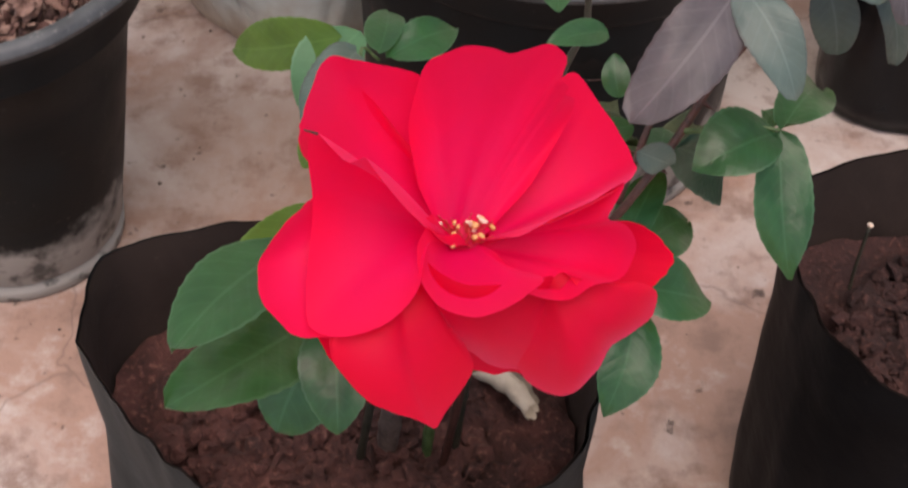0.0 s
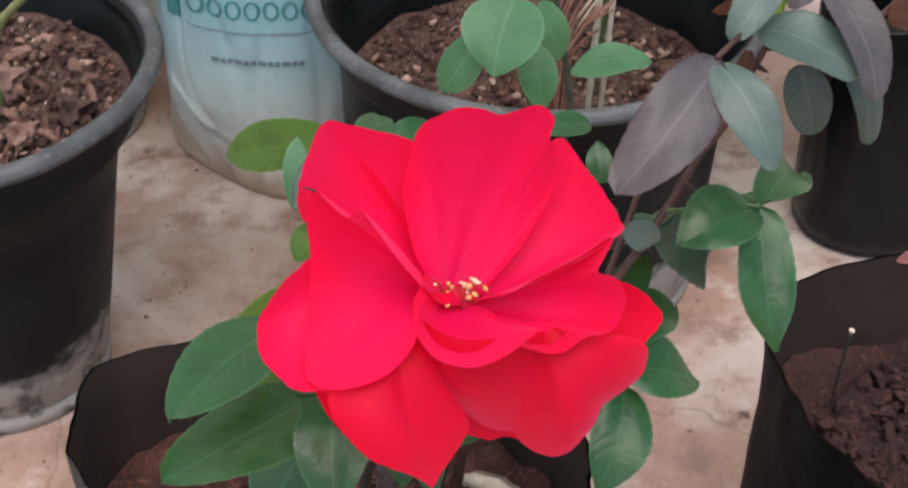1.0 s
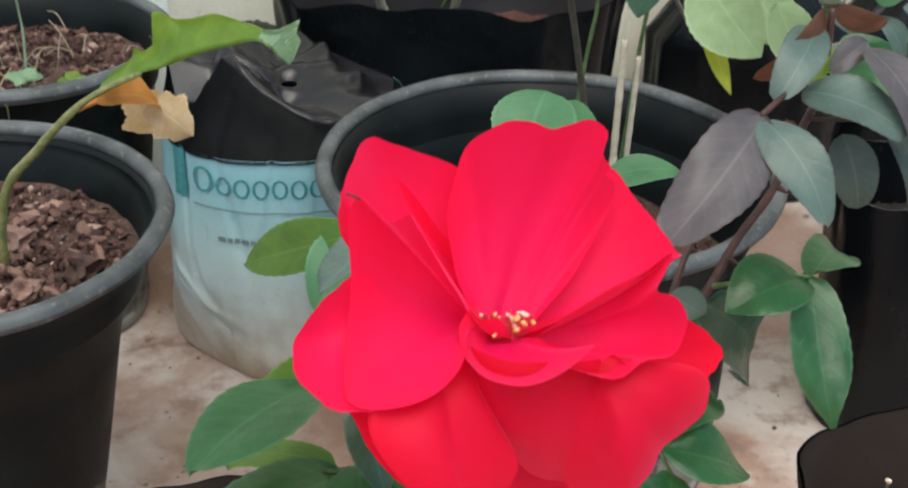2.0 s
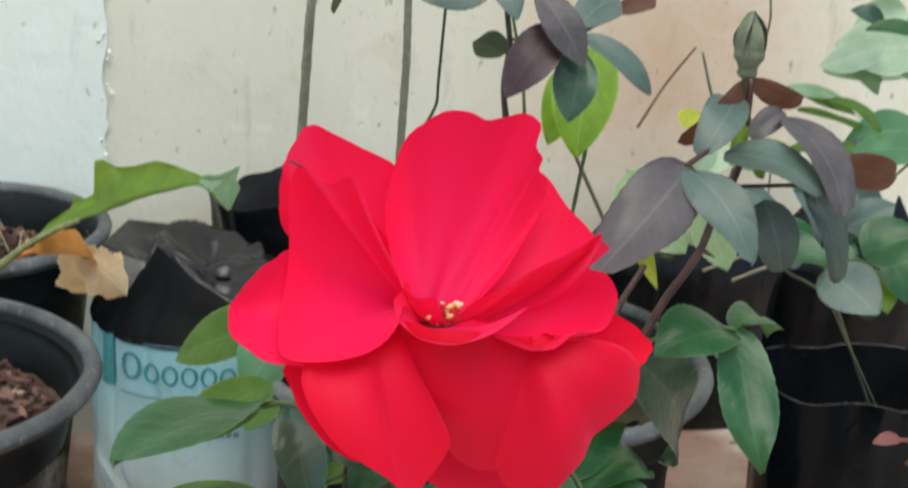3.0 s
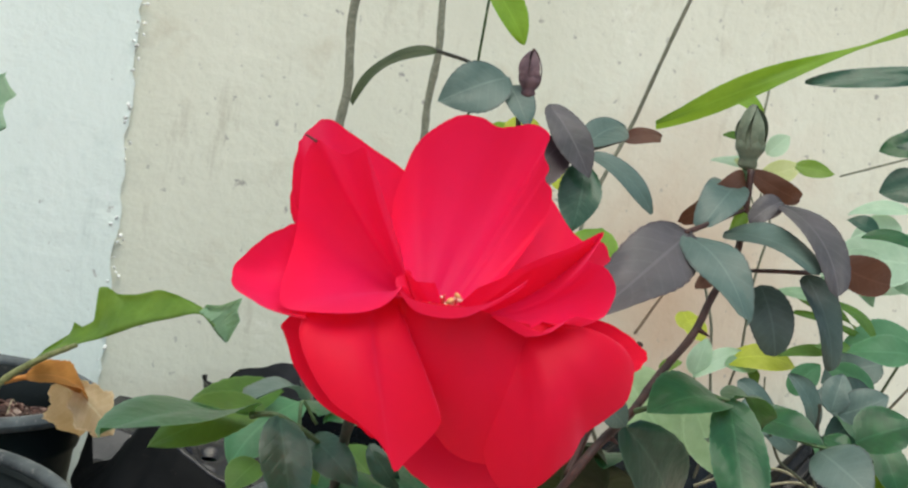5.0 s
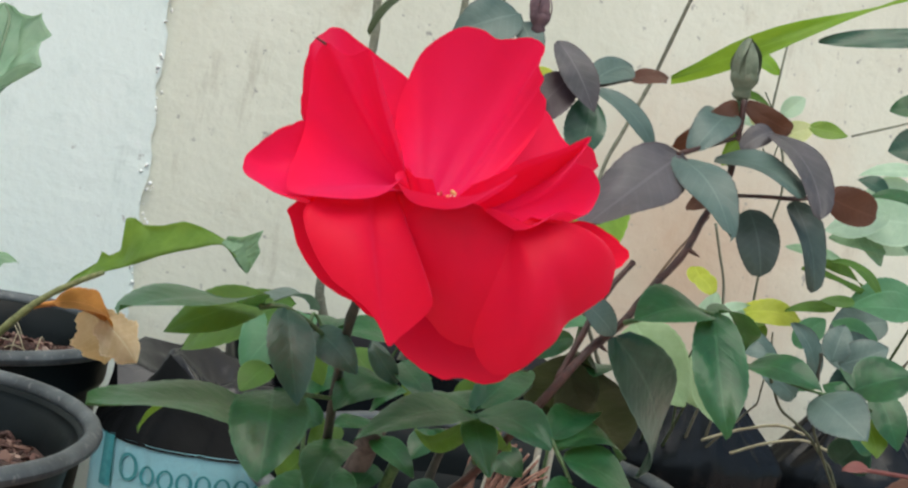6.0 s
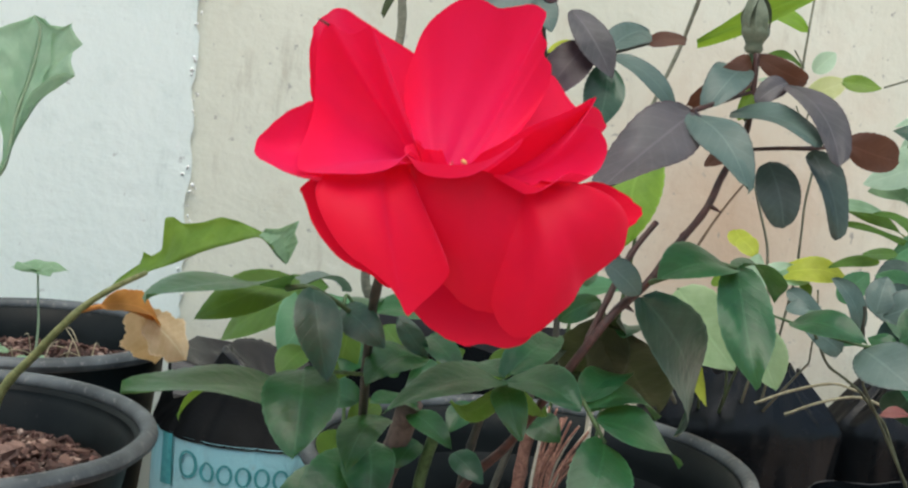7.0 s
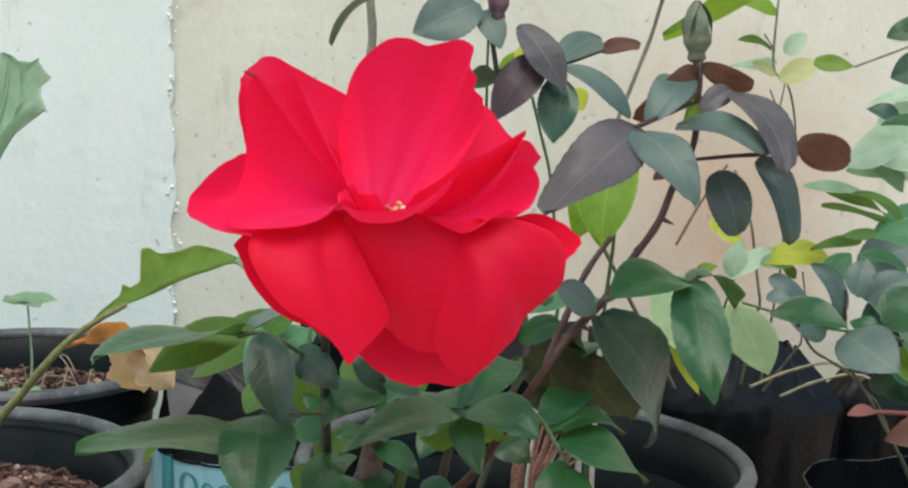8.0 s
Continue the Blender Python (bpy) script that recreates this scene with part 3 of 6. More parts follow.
def plant_pot(x, y, R, h, soil_z, label, seed, large=0.006, mix_mat=None, slim=0.0, base=0.68):
    """Round black nursery pot: tapering body with a stepped band, rolled rim, foot, and its earth."""
    pot = thing("plant_pot", label, "plant pot", (x, y, 0), "nursery pots")
    foot = (base - slim) * R
    body = [(foot - 0.012, 0.003), (foot - 0.004, 0), (foot, 0.002), (foot + 0.001, 0.012), (foot - 0.002, 0.015)]
    top = (0.855 - slim) * R
    body += [(foot + (top - foot) * s, 0.015 + (h - 0.058) * s) for s in (0.01, 0.25, 0.5, 0.75, 1.0)]
    body += [((0.875 - 0.7 * slim) * R, h - 0.041), ((0.885 - 0.7 * slim) * R, h - 0.037), ((0.895 - 0.4 * slim) * R, h - 0.014), (0.94 * R, h - 0.006), (0.90 * R, h - 0.008), (0.865 * R, h - 0.03), (0.84 * R, soil_z - 0.01)]
    wpart("pot_body", lathe(body, (x, y, 0), 72, 0.012, seed), M_POT, pot)
    lip = [(0.957 * R + 0.0058 * math.cos(a), h - 0.0055 + 0.0058 * math.sin(a)) for a in (2 * math.pi * k / 10 for k in range(11))]
    wpart("rim", lathe(lip, (x, y, 0), 72, 0.010, seed), M_RIM, pot, "worn grey rolled rim")
    wpart("soil", soil_disc((x, y), 0.85 * R, 0.85 * R, soil_z, 0.006, seed), mix_mat or M_MIX, pot)
    tagged(wpart("crumb_layer", chips((x, y), 0.82 * R, 0.82 * R, soil_z + 0.003, 2600, seed, 0.001, large), M_CHIP, pot, smooth=False), kind="stuff")
    return pot


def grow_bag(x, y, ax, ay, h, soil_z, label, seed, film, inner, sag=0.012, fold=0.03, power=2.6, lean=(0, 0), crumbs=900, earth=None, crumple=1.0, dent=0.0, tilt=0.0, edge_glint=False, bulge=0.0, slump=0.0):
    """Polythene grow bag: crumpled film standing round its earth, with an uneven open mouth."""
    bag = thing("grow_bag", label, "grow bag", (x, y, 0), "grow bags")
    n = 110

    def ring(k, z, r, wild):
        out = []
        for i in range(n):
            a = 2 * math.pi * i / n
            c, s = math.cos(a), math.sin(a)
            e = (abs(c) ** power + abs(s) ** power) ** (-1 / power)
            e *= 1 - dent * math.exp(-(((a - 3.75) / 0.62) ** 2))
            q = Vector((2.2 * c, 2.2 * s, seed + 9 * z))
            crease = 0.5 * noise.noise(q) + 0.35 * noise.noise(q * 2.6) + 0.6 * (0.5 - abs(noise.noise(Vector((4 * c, 4 * s, seed + 3 * z)))))
            rr = e * r * (1 + crumple * wild * crease) * (1 + bulge * math.sin(math.pi * min(1.0, max(0.0, z / soil_z)) ** 0.8))
            zz = z + tilt * k * s + sag * k * (noise.noise(Vector((1.6 * c, 1.6 * s, seed + 40))) + 0.4 * noise.noise(Vector((5 * c, 5 * s, seed + 70))))
            lx, ly = lean[0] * z / h, lean[1] * z / h
            out.append((x + lx + ax * rr * c, y + ly + ay * rr * s, zz))
        return out

    def shell(rows):
        bm = bmesh.new()
        vs = [[bm.verts.new(p) for p in r] for r in rows]
        for a, b in zip(vs, vs[1:]):
            for i in range(n):
                bm.faces.new((a[i], a[(i + 1) % n], b[(i + 1) % n], b[i]))
        return bm

    low = [ring(0, 0.001, 0.8, 0.02), ring(0, 0.004, 0.93, 0.04)]
    rows = low + [ring(0, 0.004 + (soil_z - 0.004) * s, 0.94 + 0.06 * s, 0.05) for s in (0.1, 0.22, 0.35, 0.48, 0.6, 0.72, 0.84, 0.94, 1.0)]
    rows += [ring(s, soil_z + (h - soil_z) * s, 1.0 + 0.02 * s - slump * s, 0.05 + 0.06 * s) for s in (0.25, 0.5, 0.75, 1.0)]
    wpart("film", shell(rows), film, bag)
    rows = [ring(s, soil_z + (h - soil_z) * s, 0.985 + 0.022 * s - slump * s, 0.05 + 0.06 * s) for s in (1.0, 0.75, 0.5, 0.25, 0.0)]
    rows.append(ring(0, soil_z - 0.012, 0.96, 0.05))
    wpart("mouth", shell(rows), inner, bag, "film inside the open mouth")
    if edge_glint:
        # pale tube round the mouth, added as the highlight on the film's edge
        top = [Vector(p) for p in ring(1.0, h, 1.022, 0.11)]
        wpart("edge_glint", tube(top[::3] + [top[0]], 0.0003, 0.0003, 5, 0.3), M_EDGEGLINT, bag, "pale tube standing in for the highlight along the film's edge")
    rows = [ring(0, soil_z, r, 0.05 * r) for r in (0.97 - 0.032 * k for k in range(31))]
    rows = [[(p[0], p[1], p[2] + 0.010 * noise.noise(Vector((45 * p[0], 45 * p[1], seed))) + 0.006 * noise.noise(Vector((120 * p[0], 120 * p[1], seed))) + 0.004 * noise.noise(Vector((300 * p[0], 300 * p[1], seed)))) for p in r] for r in rows]
    wpart("soil", shell(rows), earth or M_SOIL, bag)
    if crumbs:
        tagged(wpart("crumb_layer", chips((x + lean[0] * 0.8, y + lean[1] * 0.8), ax * (0.93 - dent), ay * (0.93 - dent), soil_z + 0.003, crumbs, int(seed), 0.0015, 0.009), earth or M_SOIL, bag, smooth=False), kind="stuff")
    return bag


# ---- ground and wall ----
bm = bmesh.new()
bmesh.ops.create_grid(bm, x_segments=40, y_segments=40, size=60)
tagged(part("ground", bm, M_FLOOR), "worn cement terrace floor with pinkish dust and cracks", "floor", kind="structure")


def slab(x0, x1, y0, y1, z0, z1, ragged_x=None, seed=0.0):
    """A wall slab; one upright edge may run ragged."""
    bm = bmesh.new()
    n = 240
    left, right = [], []
    for i in range(n + 1):
        z = z0 + (z1 - z0) * i / n
        wob = 0.006 * noise.noise(Vector((seed, 0, z * 28))) + 0.004 * noise.noise(Vector((seed, 5, z * 90))) if ragged_x else 0
        left.append([bm.verts.new((x0, y, z)) for y in (y0, y1)])
        right.append([bm.verts.new((x1 + wob, y, z)) for y in (y0, y1)])
    for i in range(n):
        a, b, c, d = left[i], right[i], left[i + 1], right[i + 1]
        bm.faces.new((a[0], b[0], d[0], c[0]))
        bm.faces.new((b[0], b[1], d[1], d[0]))
        bm.faces.new((b[1], a[1], c[1], d[1]))
        bm.faces.new((a[1], a[0], c[0], c[1]))
    bm.faces.new((left[0][0], left[0][1], right[0][1], right[0][0]))
    bm.faces.new((left[-1][0], right[-1][0], right[-1][1], left[-1][1]))
    bmesh.ops.recalc_face_normals(bm, faces=bm.faces)
    return bm


WALL = pose(-0.245, 0.905, 0, 0, 0, 16.7)  # the seam's foot, and the way the wall runs
north = tagged(part("wall_north", slab(-4.0, 4.0, 0.004, 0.14, 0.0, 2.2), M_WALLCREAM, smooth=False), "old cream limewashed plaster wall, stained and pitted", "wall", kind="structure")
west = tagged(part("wall_west_panel", slab(-4.0, 0.0, 0.0, 0.0035, 0.0, 2.2, True, 3.0), M_WALLBLUE, smooth=False), "pale bluish-white coat of limewash on the wall with a ragged edge", "wall", kind="structure")
bm = bmesh.new()
rnd = random.Random(5)
for k in range(70):
    lump_mesh(bm, (rnd.gauss(0, 0.003), -0.001, rnd.uniform(0.15, 0.75)), rnd.uniform(0.0005, 0.0024), k, (1, 0.5, 1.2))
lime = tagged(part("trim", bm, M_CHIPWHITE), "crumbs of loose lime along the edge of the coat", "lime crumbs", kind="structure")
for ob in (north, west, lime):
    ob.matrix_world = WALL

# ---- pots and bags ----
pot_left = plant_pot(-0.299, 0.438, 0.134, 0.256, 0.219, "black plastic plant pot with a worn grey rim and muddy foot", 2.0, 0.0055, slim=0.079, base=0.586)
pot_mid = plant_pot(0.0678, 0.573, 0.1606, 0.231, 0.145, "wide black plastic plant pot with pale-flecked potting mix", 5.0, base=0.82)
tagged(wpart("flake_layer", chips((0.0678, 0.573), 0.125, 0.125, 0.149, 700, 78, 0.001, 0.0042), M_FLAKE, pot_mid, "pale pinkish coir flakes", False), kind="stuff")
plant_pot(-0.338, 0.747, 0.1235, 0.2495, 0.212, "black plastic plant pot full of weeds by the wall", 9.0)
grow_bag(-0.054, 0.132, 0.113, 0.082, 0.250, 0.19, "black polythene grow bag with red soil holding the flowering rose", 11.0, M_FILM, M_FILMIN, 0.012, crumple=0.6, dent=0.27, bulge=0.10, crumbs=1700)
grow_bag(0.279, 0.185, 0.122, 0.086, 0.243, 0.187, "black polythene grow bag of dark red soil with a twig", 23.0, M_BLACKFILM, M_FILMIN, 0.010, power=3.2, crumple=0.6, dent=0.12, bulge=0.02, crumbs=1700, earth=M_DARKREDSOIL)
grow_bag(0.37, 0.608, 0.089, 0.061, 0.203, 0.15, "crumpled black grow bag with a leafy rose bush", 37.0, M_GLOSSFILM, M_GLOSSFILM, 0.008, crumbs=0, earth=M_SHADESOIL, crumple=1.0, tilt=0.0, edge_glint=True)
grow_bag(0.3, 0.99, 0.1, 0.046, 0.222, 0.165, "shiny black grow bag against the wall", 41.0, M_GLOSSFILM, M_SLATEFILM, 0.03, crumbs=0, earth=M_SHADESOIL, crumple=2.2, slump=0.5)
grow_bag(0.485, 1.03, 0.085, 0.06, 0.218, 0.165, "shiny black grow bag beside another by the wall", 53.0, M_GLOSSFILM, M_SLATEFILM, 0.03, crumbs=0, earth=M_SHADESOIL, crumple=2.2, slump=0.5)
grow_bag(0.003, 0.865, 0.145, 0.072, 0.253, 0.2, "black grow bag behind the printed one with two bare stems", 67.0, M_GLOSSFILM, M_SLATEFILM, 0.016, crumbs=0, earth=M_SOIL)

# ---- plants ----
rose = thing("rose_bush", "rose bush with a wide-open scarlet bloom and purple young leaves", "rose bush", (-0.035, 0.12, 0.19))
pot_plant = thing("young_plant", "young plant with bright green leaves in the middle pot", "plant", (0.08, 0.525, 0.145))
far_rose = thing("rose_bush", "leafy rose bush with bluish leaves in a crumpled grow bag", "rose bush", (0.385, 0.62, 0.15))
wall_plant = thing("leafy_plant", "pale thin plants with long blades beside the wall", "plant", (0.28, 0.985, 0.175))
back_plant = thing("bare_shrub", "shrub with two tall bare grey stems by the wall", "shrub", (-0.02, 0.855, 0.2))
# canes of the rose, rooted in the front grow bag
stem(rose, [(-0.012, 0.020, 0.440), (-0.017, 0.025, 0.428), (-0.019, 0.040, 0.406), (-0.020, 0.060, 0.379), (-0.022, 0.090, 0.345), (-0.042, 0.118, 0.183)], 0.0014, 0.0020, M_DARKSTEM, 'stem')
stem(rose, [(-0.006, 0.090, 0.378), (-0.010, 0.100, 0.359), (-0.015, 0.105, 0.341), (-0.030, 0.125, 0.183)], 0.0042, 0.0052, M_BARK, 'trunk')
stem(rose, [(0.004, 0.090, 0.370), (0.001, 0.100, 0.356), (-0.001, 0.105, 0.343), (-0.012, 0.120, 0.183)], 0.0021, 0.0026, M_STEM, 'stem')
stem(rose, [(0.021, 0.120, 0.374), (0.017, 0.120, 0.358), (0.014, 0.120, 0.340), (0.000, 0.120, 0.183)], 0.0015, 0.0020, M_DARKSTEM, 'stem')
stem(rose, [(0.101, 0.108, 0.506), (0.101, 0.107, 0.496), (0.100, 0.105, 0.480), (0.096, 0.102, 0.471), (0.092, 0.099, 0.463), (0.087, 0.094, 0.452), (0.077, 0.088, 0.439), (0.068, 0.078, 0.428), (0.056, 0.064, 0.419), (0.045, 0.060, 0.403), (0.037, 0.070, 0.387), (0.028, 0.090, 0.366), (0.014, 0.100, 0.346), (-0.005, 0.115, 0.183)], 0.0011, 0.0019, M_CANE, 'stem')
stem(rose, [(0.035, 0.198, 0.528), (0.032, 0.200, 0.514), (0.034, 0.200, 0.498), (0.033, 0.200, 0.481), (0.042, 0.200, 0.430), (0.049, 0.190, 0.388), (0.020, 0.165, 0.300), (-0.010, 0.140, 0.183)], 0.0010, 0.0020, M_DARKSTEM, 'stem')
stem(rose, [(0.072, 0.100, 0.446), (0.063, 0.090, 0.435), (0.055, 0.075, 0.421), (0.049, 0.065, 0.409)], 0.0010, 0.0012, M_CANE, 'stem')
stem(rose, [(0.1005, 0.113, 0.508), (0.1005, 0.110, 0.497), (0.1000, 0.106, 0.483)], 0.0012, 0.0014, M_STEM, 'bud_stalk')
# purple young leaves round the bud
stem(rose, [(0.101, 0.107, 0.493), (0.088, 0.090, 0.489), (0.076, 0.077, 0.485)], 0.0006, 0.0009, M_CANE, 'leaf_stalk')
stem(rose, [(0.097, 0.102, 0.473), (0.111, 0.098, 0.475), (0.123, 0.100, 0.476), (0.138, 0.118, 0.478)], 0.0006, 0.0009, M_CANE, 'leaf_stalk')
leaf(rose, (0.077, 0.077, 0.485), (0.046, 0.045, 0.460), 0.020, (-0.15, -0.75, 0.65), M_PURPLE, bend=0.05, fold=0.20, point=-0.12)
leaf(rose, (0.076, 0.077, 0.484), (0.092, 0.052, 0.463), 0.014, (0.1, -0.75, 0.6), M_BLUELEAF, bend=0.12, fold=0.20, point=-0.12)
leaf(rose, (0.092, 0.095, 0.485), (0.120, 0.080, 0.478), 0.018, (0, -0.3, 1), M_BLUELEAF, bend=0.12, fold=0.25, point=-0.12)
leaf(rose, (0.111, 0.102, 0.496), (0.125, 0.075, 0.472), 0.014, (0.3, -0.7, 0.6), M_PURPLE, bend=0.12, fold=0.20, point=-0.12)
leaf(rose, (0.112, 0.105, 0.497), (0.101, 0.100, 0.489), 0.007, (0, -0.85, 0.5), M_PURPLE, bend=0.10, fold=0.30, point=-0.12)
leaf(rose, (0.121, 0.098, 0.475), (0.131, 0.088, 0.447), 0.011, (0.3, -0.85, 0.2), M_GREYLEAF, bend=0.10, fold=0.20, point=-0.12)
leaf(rose, (0.107, 0.098, 0.470), (0.113, 0.090, 0.449), 0.013, (-0.1, -0.95, 0.2), M_GREYLEAF, bend=0.06, fold=0.20, point=-0.12)
leaf(rose, (0.138, 0.118, 0.478), (0.159, 0.125, 0.473), 0.012, (0.1, -0.95, -0.1), M_REDLEAF, bend=0.10, fold=0.15, point=-0.12)
leaf(rose, (0.100, 0.112, 0.504), (0.078, 0.100, 0.487), 0.010, (-0.2, -0.9, -0.35), M_REDLEAF, bend=0.25, fold=0.15, point=-0.12)
leaf(rose, (0.097, 0.108, 0.500), (0.082, 0.085, 0.486), 0.012, (-0.2, -0.8, 0.5), M_BLUELEAF, bend=0.15, fold=0.20, point=-0.12)
leaf(rose, (0.102, 0.112, 0.505), (0.122, 0.120, 0.498), 0.007, (0.2, -0.9, -0.3), M_REDLEAF, bend=0.20, fold=0.15, point=-0.12)
leaf(rose, (0.092, 0.103, 0.472), (0.085, 0.090, 0.467), 0.005, (0, -0.85, 0.5), M_REDLEAF, bend=0.08, fold=0.25, point=-0.12)
leaf(rose, (0.102, 0.108, 0.494), (0.096, 0.100, 0.483), 0.004, (0, -0.85, 0.5), M_YOUNG, bend=0.08, fold=0.25, point=-0.12)
# compound leaf on the right of the flower
stem(rose, [(0.095, 0.069, 0.437), (0.085, 0.070, 0.438), (0.077, 0.073, 0.433), (0.068, 0.078, 0.428)], 0.0006, 0.0009, M_STEM, 'leaf_stalk')
leaf(rose, (0.095, 0.069, 0.437), (0.099, 0.038, 0.405), 0.017, (0.1, -0.9, 0.45), M_LEAF, bend=0.08, fold=0.20, point=0.7)
leaf(rose, (0.094, 0.069, 0.436), (0.068, 0.055, 0.433), 0.020, (0, -0.3, 1), M_LEAF, bend=0.15, fold=0.25)
leaf(rose, (0.096, 0.075, 0.435), (0.098, 0.100, 0.418), 0.009, (0, -0.85, 0.5), M_LEAF, bend=0.08, fold=0.25)
leaf(rose, (0.096, 0.070, 0.437), (0.117, 0.105, 0.422), 0.015, (0, -0.3, 1), M_LEAF, bend=0.12, fold=0.25)
leaf(rose, (0.066, 0.075, 0.424), (0.091, 0.124, 0.366), 0.024, (0.35, -0.75, 0.5), M_DARKLEAF, bend=0.12, fold=0.20)
# the dark olive of the next two holds the shade on their undersides
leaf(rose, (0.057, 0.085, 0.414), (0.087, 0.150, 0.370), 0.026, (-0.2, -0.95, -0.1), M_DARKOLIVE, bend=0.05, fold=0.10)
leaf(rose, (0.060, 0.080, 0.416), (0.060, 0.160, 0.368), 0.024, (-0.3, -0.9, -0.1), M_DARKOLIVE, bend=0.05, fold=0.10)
leaf(rose, (0.052, 0.060, 0.436), (0.064, 0.065, 0.426), 0.009, (0, -0.85, 0.5), M_BLUELEAF, bend=0.08, fold=0.25)
leaf(rose, (0.055, 0.090, 0.419), (0.042, 0.095, 0.410), 0.008, (0, -0.85, 0.5), M_LEAF, bend=0.08, fold=0.25)
leaf(rose, (0.051, 0.100, 0.422), (0.049, 0.110, 0.432), 0.008, (0, -0.85, 0.5), M_LEAF, bend=0.08, fold=0.25)
# lower compound leaf beside the bag rim
stem(rose, [(0.056, 0.046, 0.382), (0.052, 0.050, 0.388), (0.046, 0.058, 0.395), (0.039, 0.068, 0.392)], 0.0006, 0.0009, M_STEM, 'leaf_stalk')
leaf(rose, (0.053, 0.050, 0.388), (0.082, 0.056, 0.374), 0.020, (0, -0.3, 1), M_LEAF, bend=0.12, fold=0.25)
leaf(rose, (0.051, 0.052, 0.390), (0.077, 0.085, 0.381), 0.017, (0, -0.3, 1), M_LEAF, bend=0.15, fold=0.25)
leaf(rose, (0.049, 0.056, 0.392), (0.068, 0.100, 0.391), 0.012, (0, -0.3, 1), M_LEAF, bend=0.10, fold=0.25)
leaf(rose, (0.056, 0.047, 0.382), (0.046, 0.018, 0.362), 0.018, (0.1, -0.75, 0.6), M_LEAF, bend=0.10, fold=0.20)
# leaves below the flower
stem(rose, [(0.022, 0.035, 0.401), (0.025, 0.060, 0.389), (0.029, 0.085, 0.373)], 0.0006, 0.0009, M_STEM, 'leaf_stalk')
leaf(rose, (0.022, 0.035, 0.401), (-0.011, 0.000, 0.397), 0.015, (0, -0.3, 1), M_LEAF, bend=0.12, fold=0.25)
leaf(rose, (0.023, 0.040, 0.401), (0.012, 0.070, 0.396), 0.015, (0, -0.3, 1), M_LEAF, bend=0.10, fold=0.25)
leaf(rose, (0.023, 0.040, 0.401), (0.041, 0.080, 0.407), 0.012, (0, -0.6, 0.8), M_LEAF, bend=0.10, fold=0.25)
leaf(rose, (0.023, 0.035, 0.401), (0.045, 0.020, 0.398), 0.017, (0, -0.3, 1), M_LEAF, bend=0.15, fold=0.25)
leaf(rose, (0.023, 0.035, 0.400), (0.028, 0.010, 0.390), 0.009, (0, -0.6, 0.8), M_LEAF, bend=0.10, fold=0.25)
leaf(rose, (0.022, 0.040, 0.398), (0.008, 0.090, 0.380), 0.010, (0, -0.9, -0.3), M_OLIVE, bend=0.10, fold=0.25)
leaf(rose, (0.025, 0.045, 0.398), (0.040, 0.100, 0.380), 0.010, (0, -0.9, -0.3), M_OLIVE, bend=0.10, fold=0.25)
leaf(rose, (-0.003, 0.050, 0.403), (-0.018, 0.030, 0.397), 0.015, (0, -0.3, 1), M_LEAF, bend=0.15, fold=0.25)
leaf(rose, (-0.011, 0.050, 0.415), (-0.001, 0.050, 0.403), 0.006, (0, -0.85, 0.5), M_DARKLEAF, bend=0.15, fold=0.25)
leaf(rose, (-0.001, 0.060, 0.408), (0.010, 0.040, 0.401), 0.009, (0, -0.6, 0.8), M_LEAF, bend=0.10, fold=0.25)
leaf(rose, (-0.009, 0.080, 0.398), (-0.017, 0.090, 0.404), 0.009, (0, -0.85, 0.5), M_OLIVE, bend=0.08, fold=0.25)
leaf(rose, (-0.006, 0.090, 0.375), (0.009, 0.070, 0.369), 0.008, (0, -0.6, 0.8), M_LEAF, bend=0.08, fold=0.25)
leaf(rose, (-0.003, 0.090, 0.377), (-0.019, 0.080, 0.380), 0.011, (0, -0.3, 1), M_LEAF, bend=0.08, fold=0.25)
leaf(rose, (-0.013, 0.060, 0.380), (-0.022, 0.030, 0.371), 0.013, (-0.2, -0.8, 0.5), M_LEAF, bend=0.12, fold=0.25)
leaf(rose, (0.014, 0.130, 0.364), (0.020, 0.130, 0.371), 0.006, (0, -0.85, 0.5), M_LEAF, bend=0.08, fold=0.25)
leaf(rose, (-0.036, 0.120, 0.346), (-0.028, 0.120, 0.358), 0.013, (0, -0.85, 0.5), M_OLIVE, bend=0.08, fold=0.25)
# leaf sprays on the left
stem(rose, [(-0.020, 0.035, 0.414), (-0.028, 0.030, 0.421), (-0.037, 0.030, 0.425), (-0.044, 0.030, 0.424)], 0.0006, 0.0009, M_STEM, 'leaf_stalk')
stem(rose, [(-0.020, 0.045, 0.397), (-0.030, 0.030, 0.400), (-0.041, 0.030, 0.395), (-0.047, 0.030, 0.395)], 0.0006, 0.0009, M_STEM, 'leaf_stalk')
leaf(rose, (-0.041, 0.032, 0.392), (-0.0815, -0.008, 0.3985), 0.026, (-0.12, -0.32, 1), M_LEAF, bend=0.06, fold=0.2, shape=1.0, point=0.02)
leaf(rose, (-0.043, 0.035, 0.393), (-0.078, 0.056, 0.375), 0.012, (0, -0.3, 1), M_OLIVE, bend=0.15, fold=0.25)
leaf(rose, (-0.043, 0.034, 0.424), (-0.076, -0.009, 0.4245), 0.024, (-0.15, 0.1, 1), M_LEAF, bend=0.05, fold=0.2, shape=1.0, point=0.05)
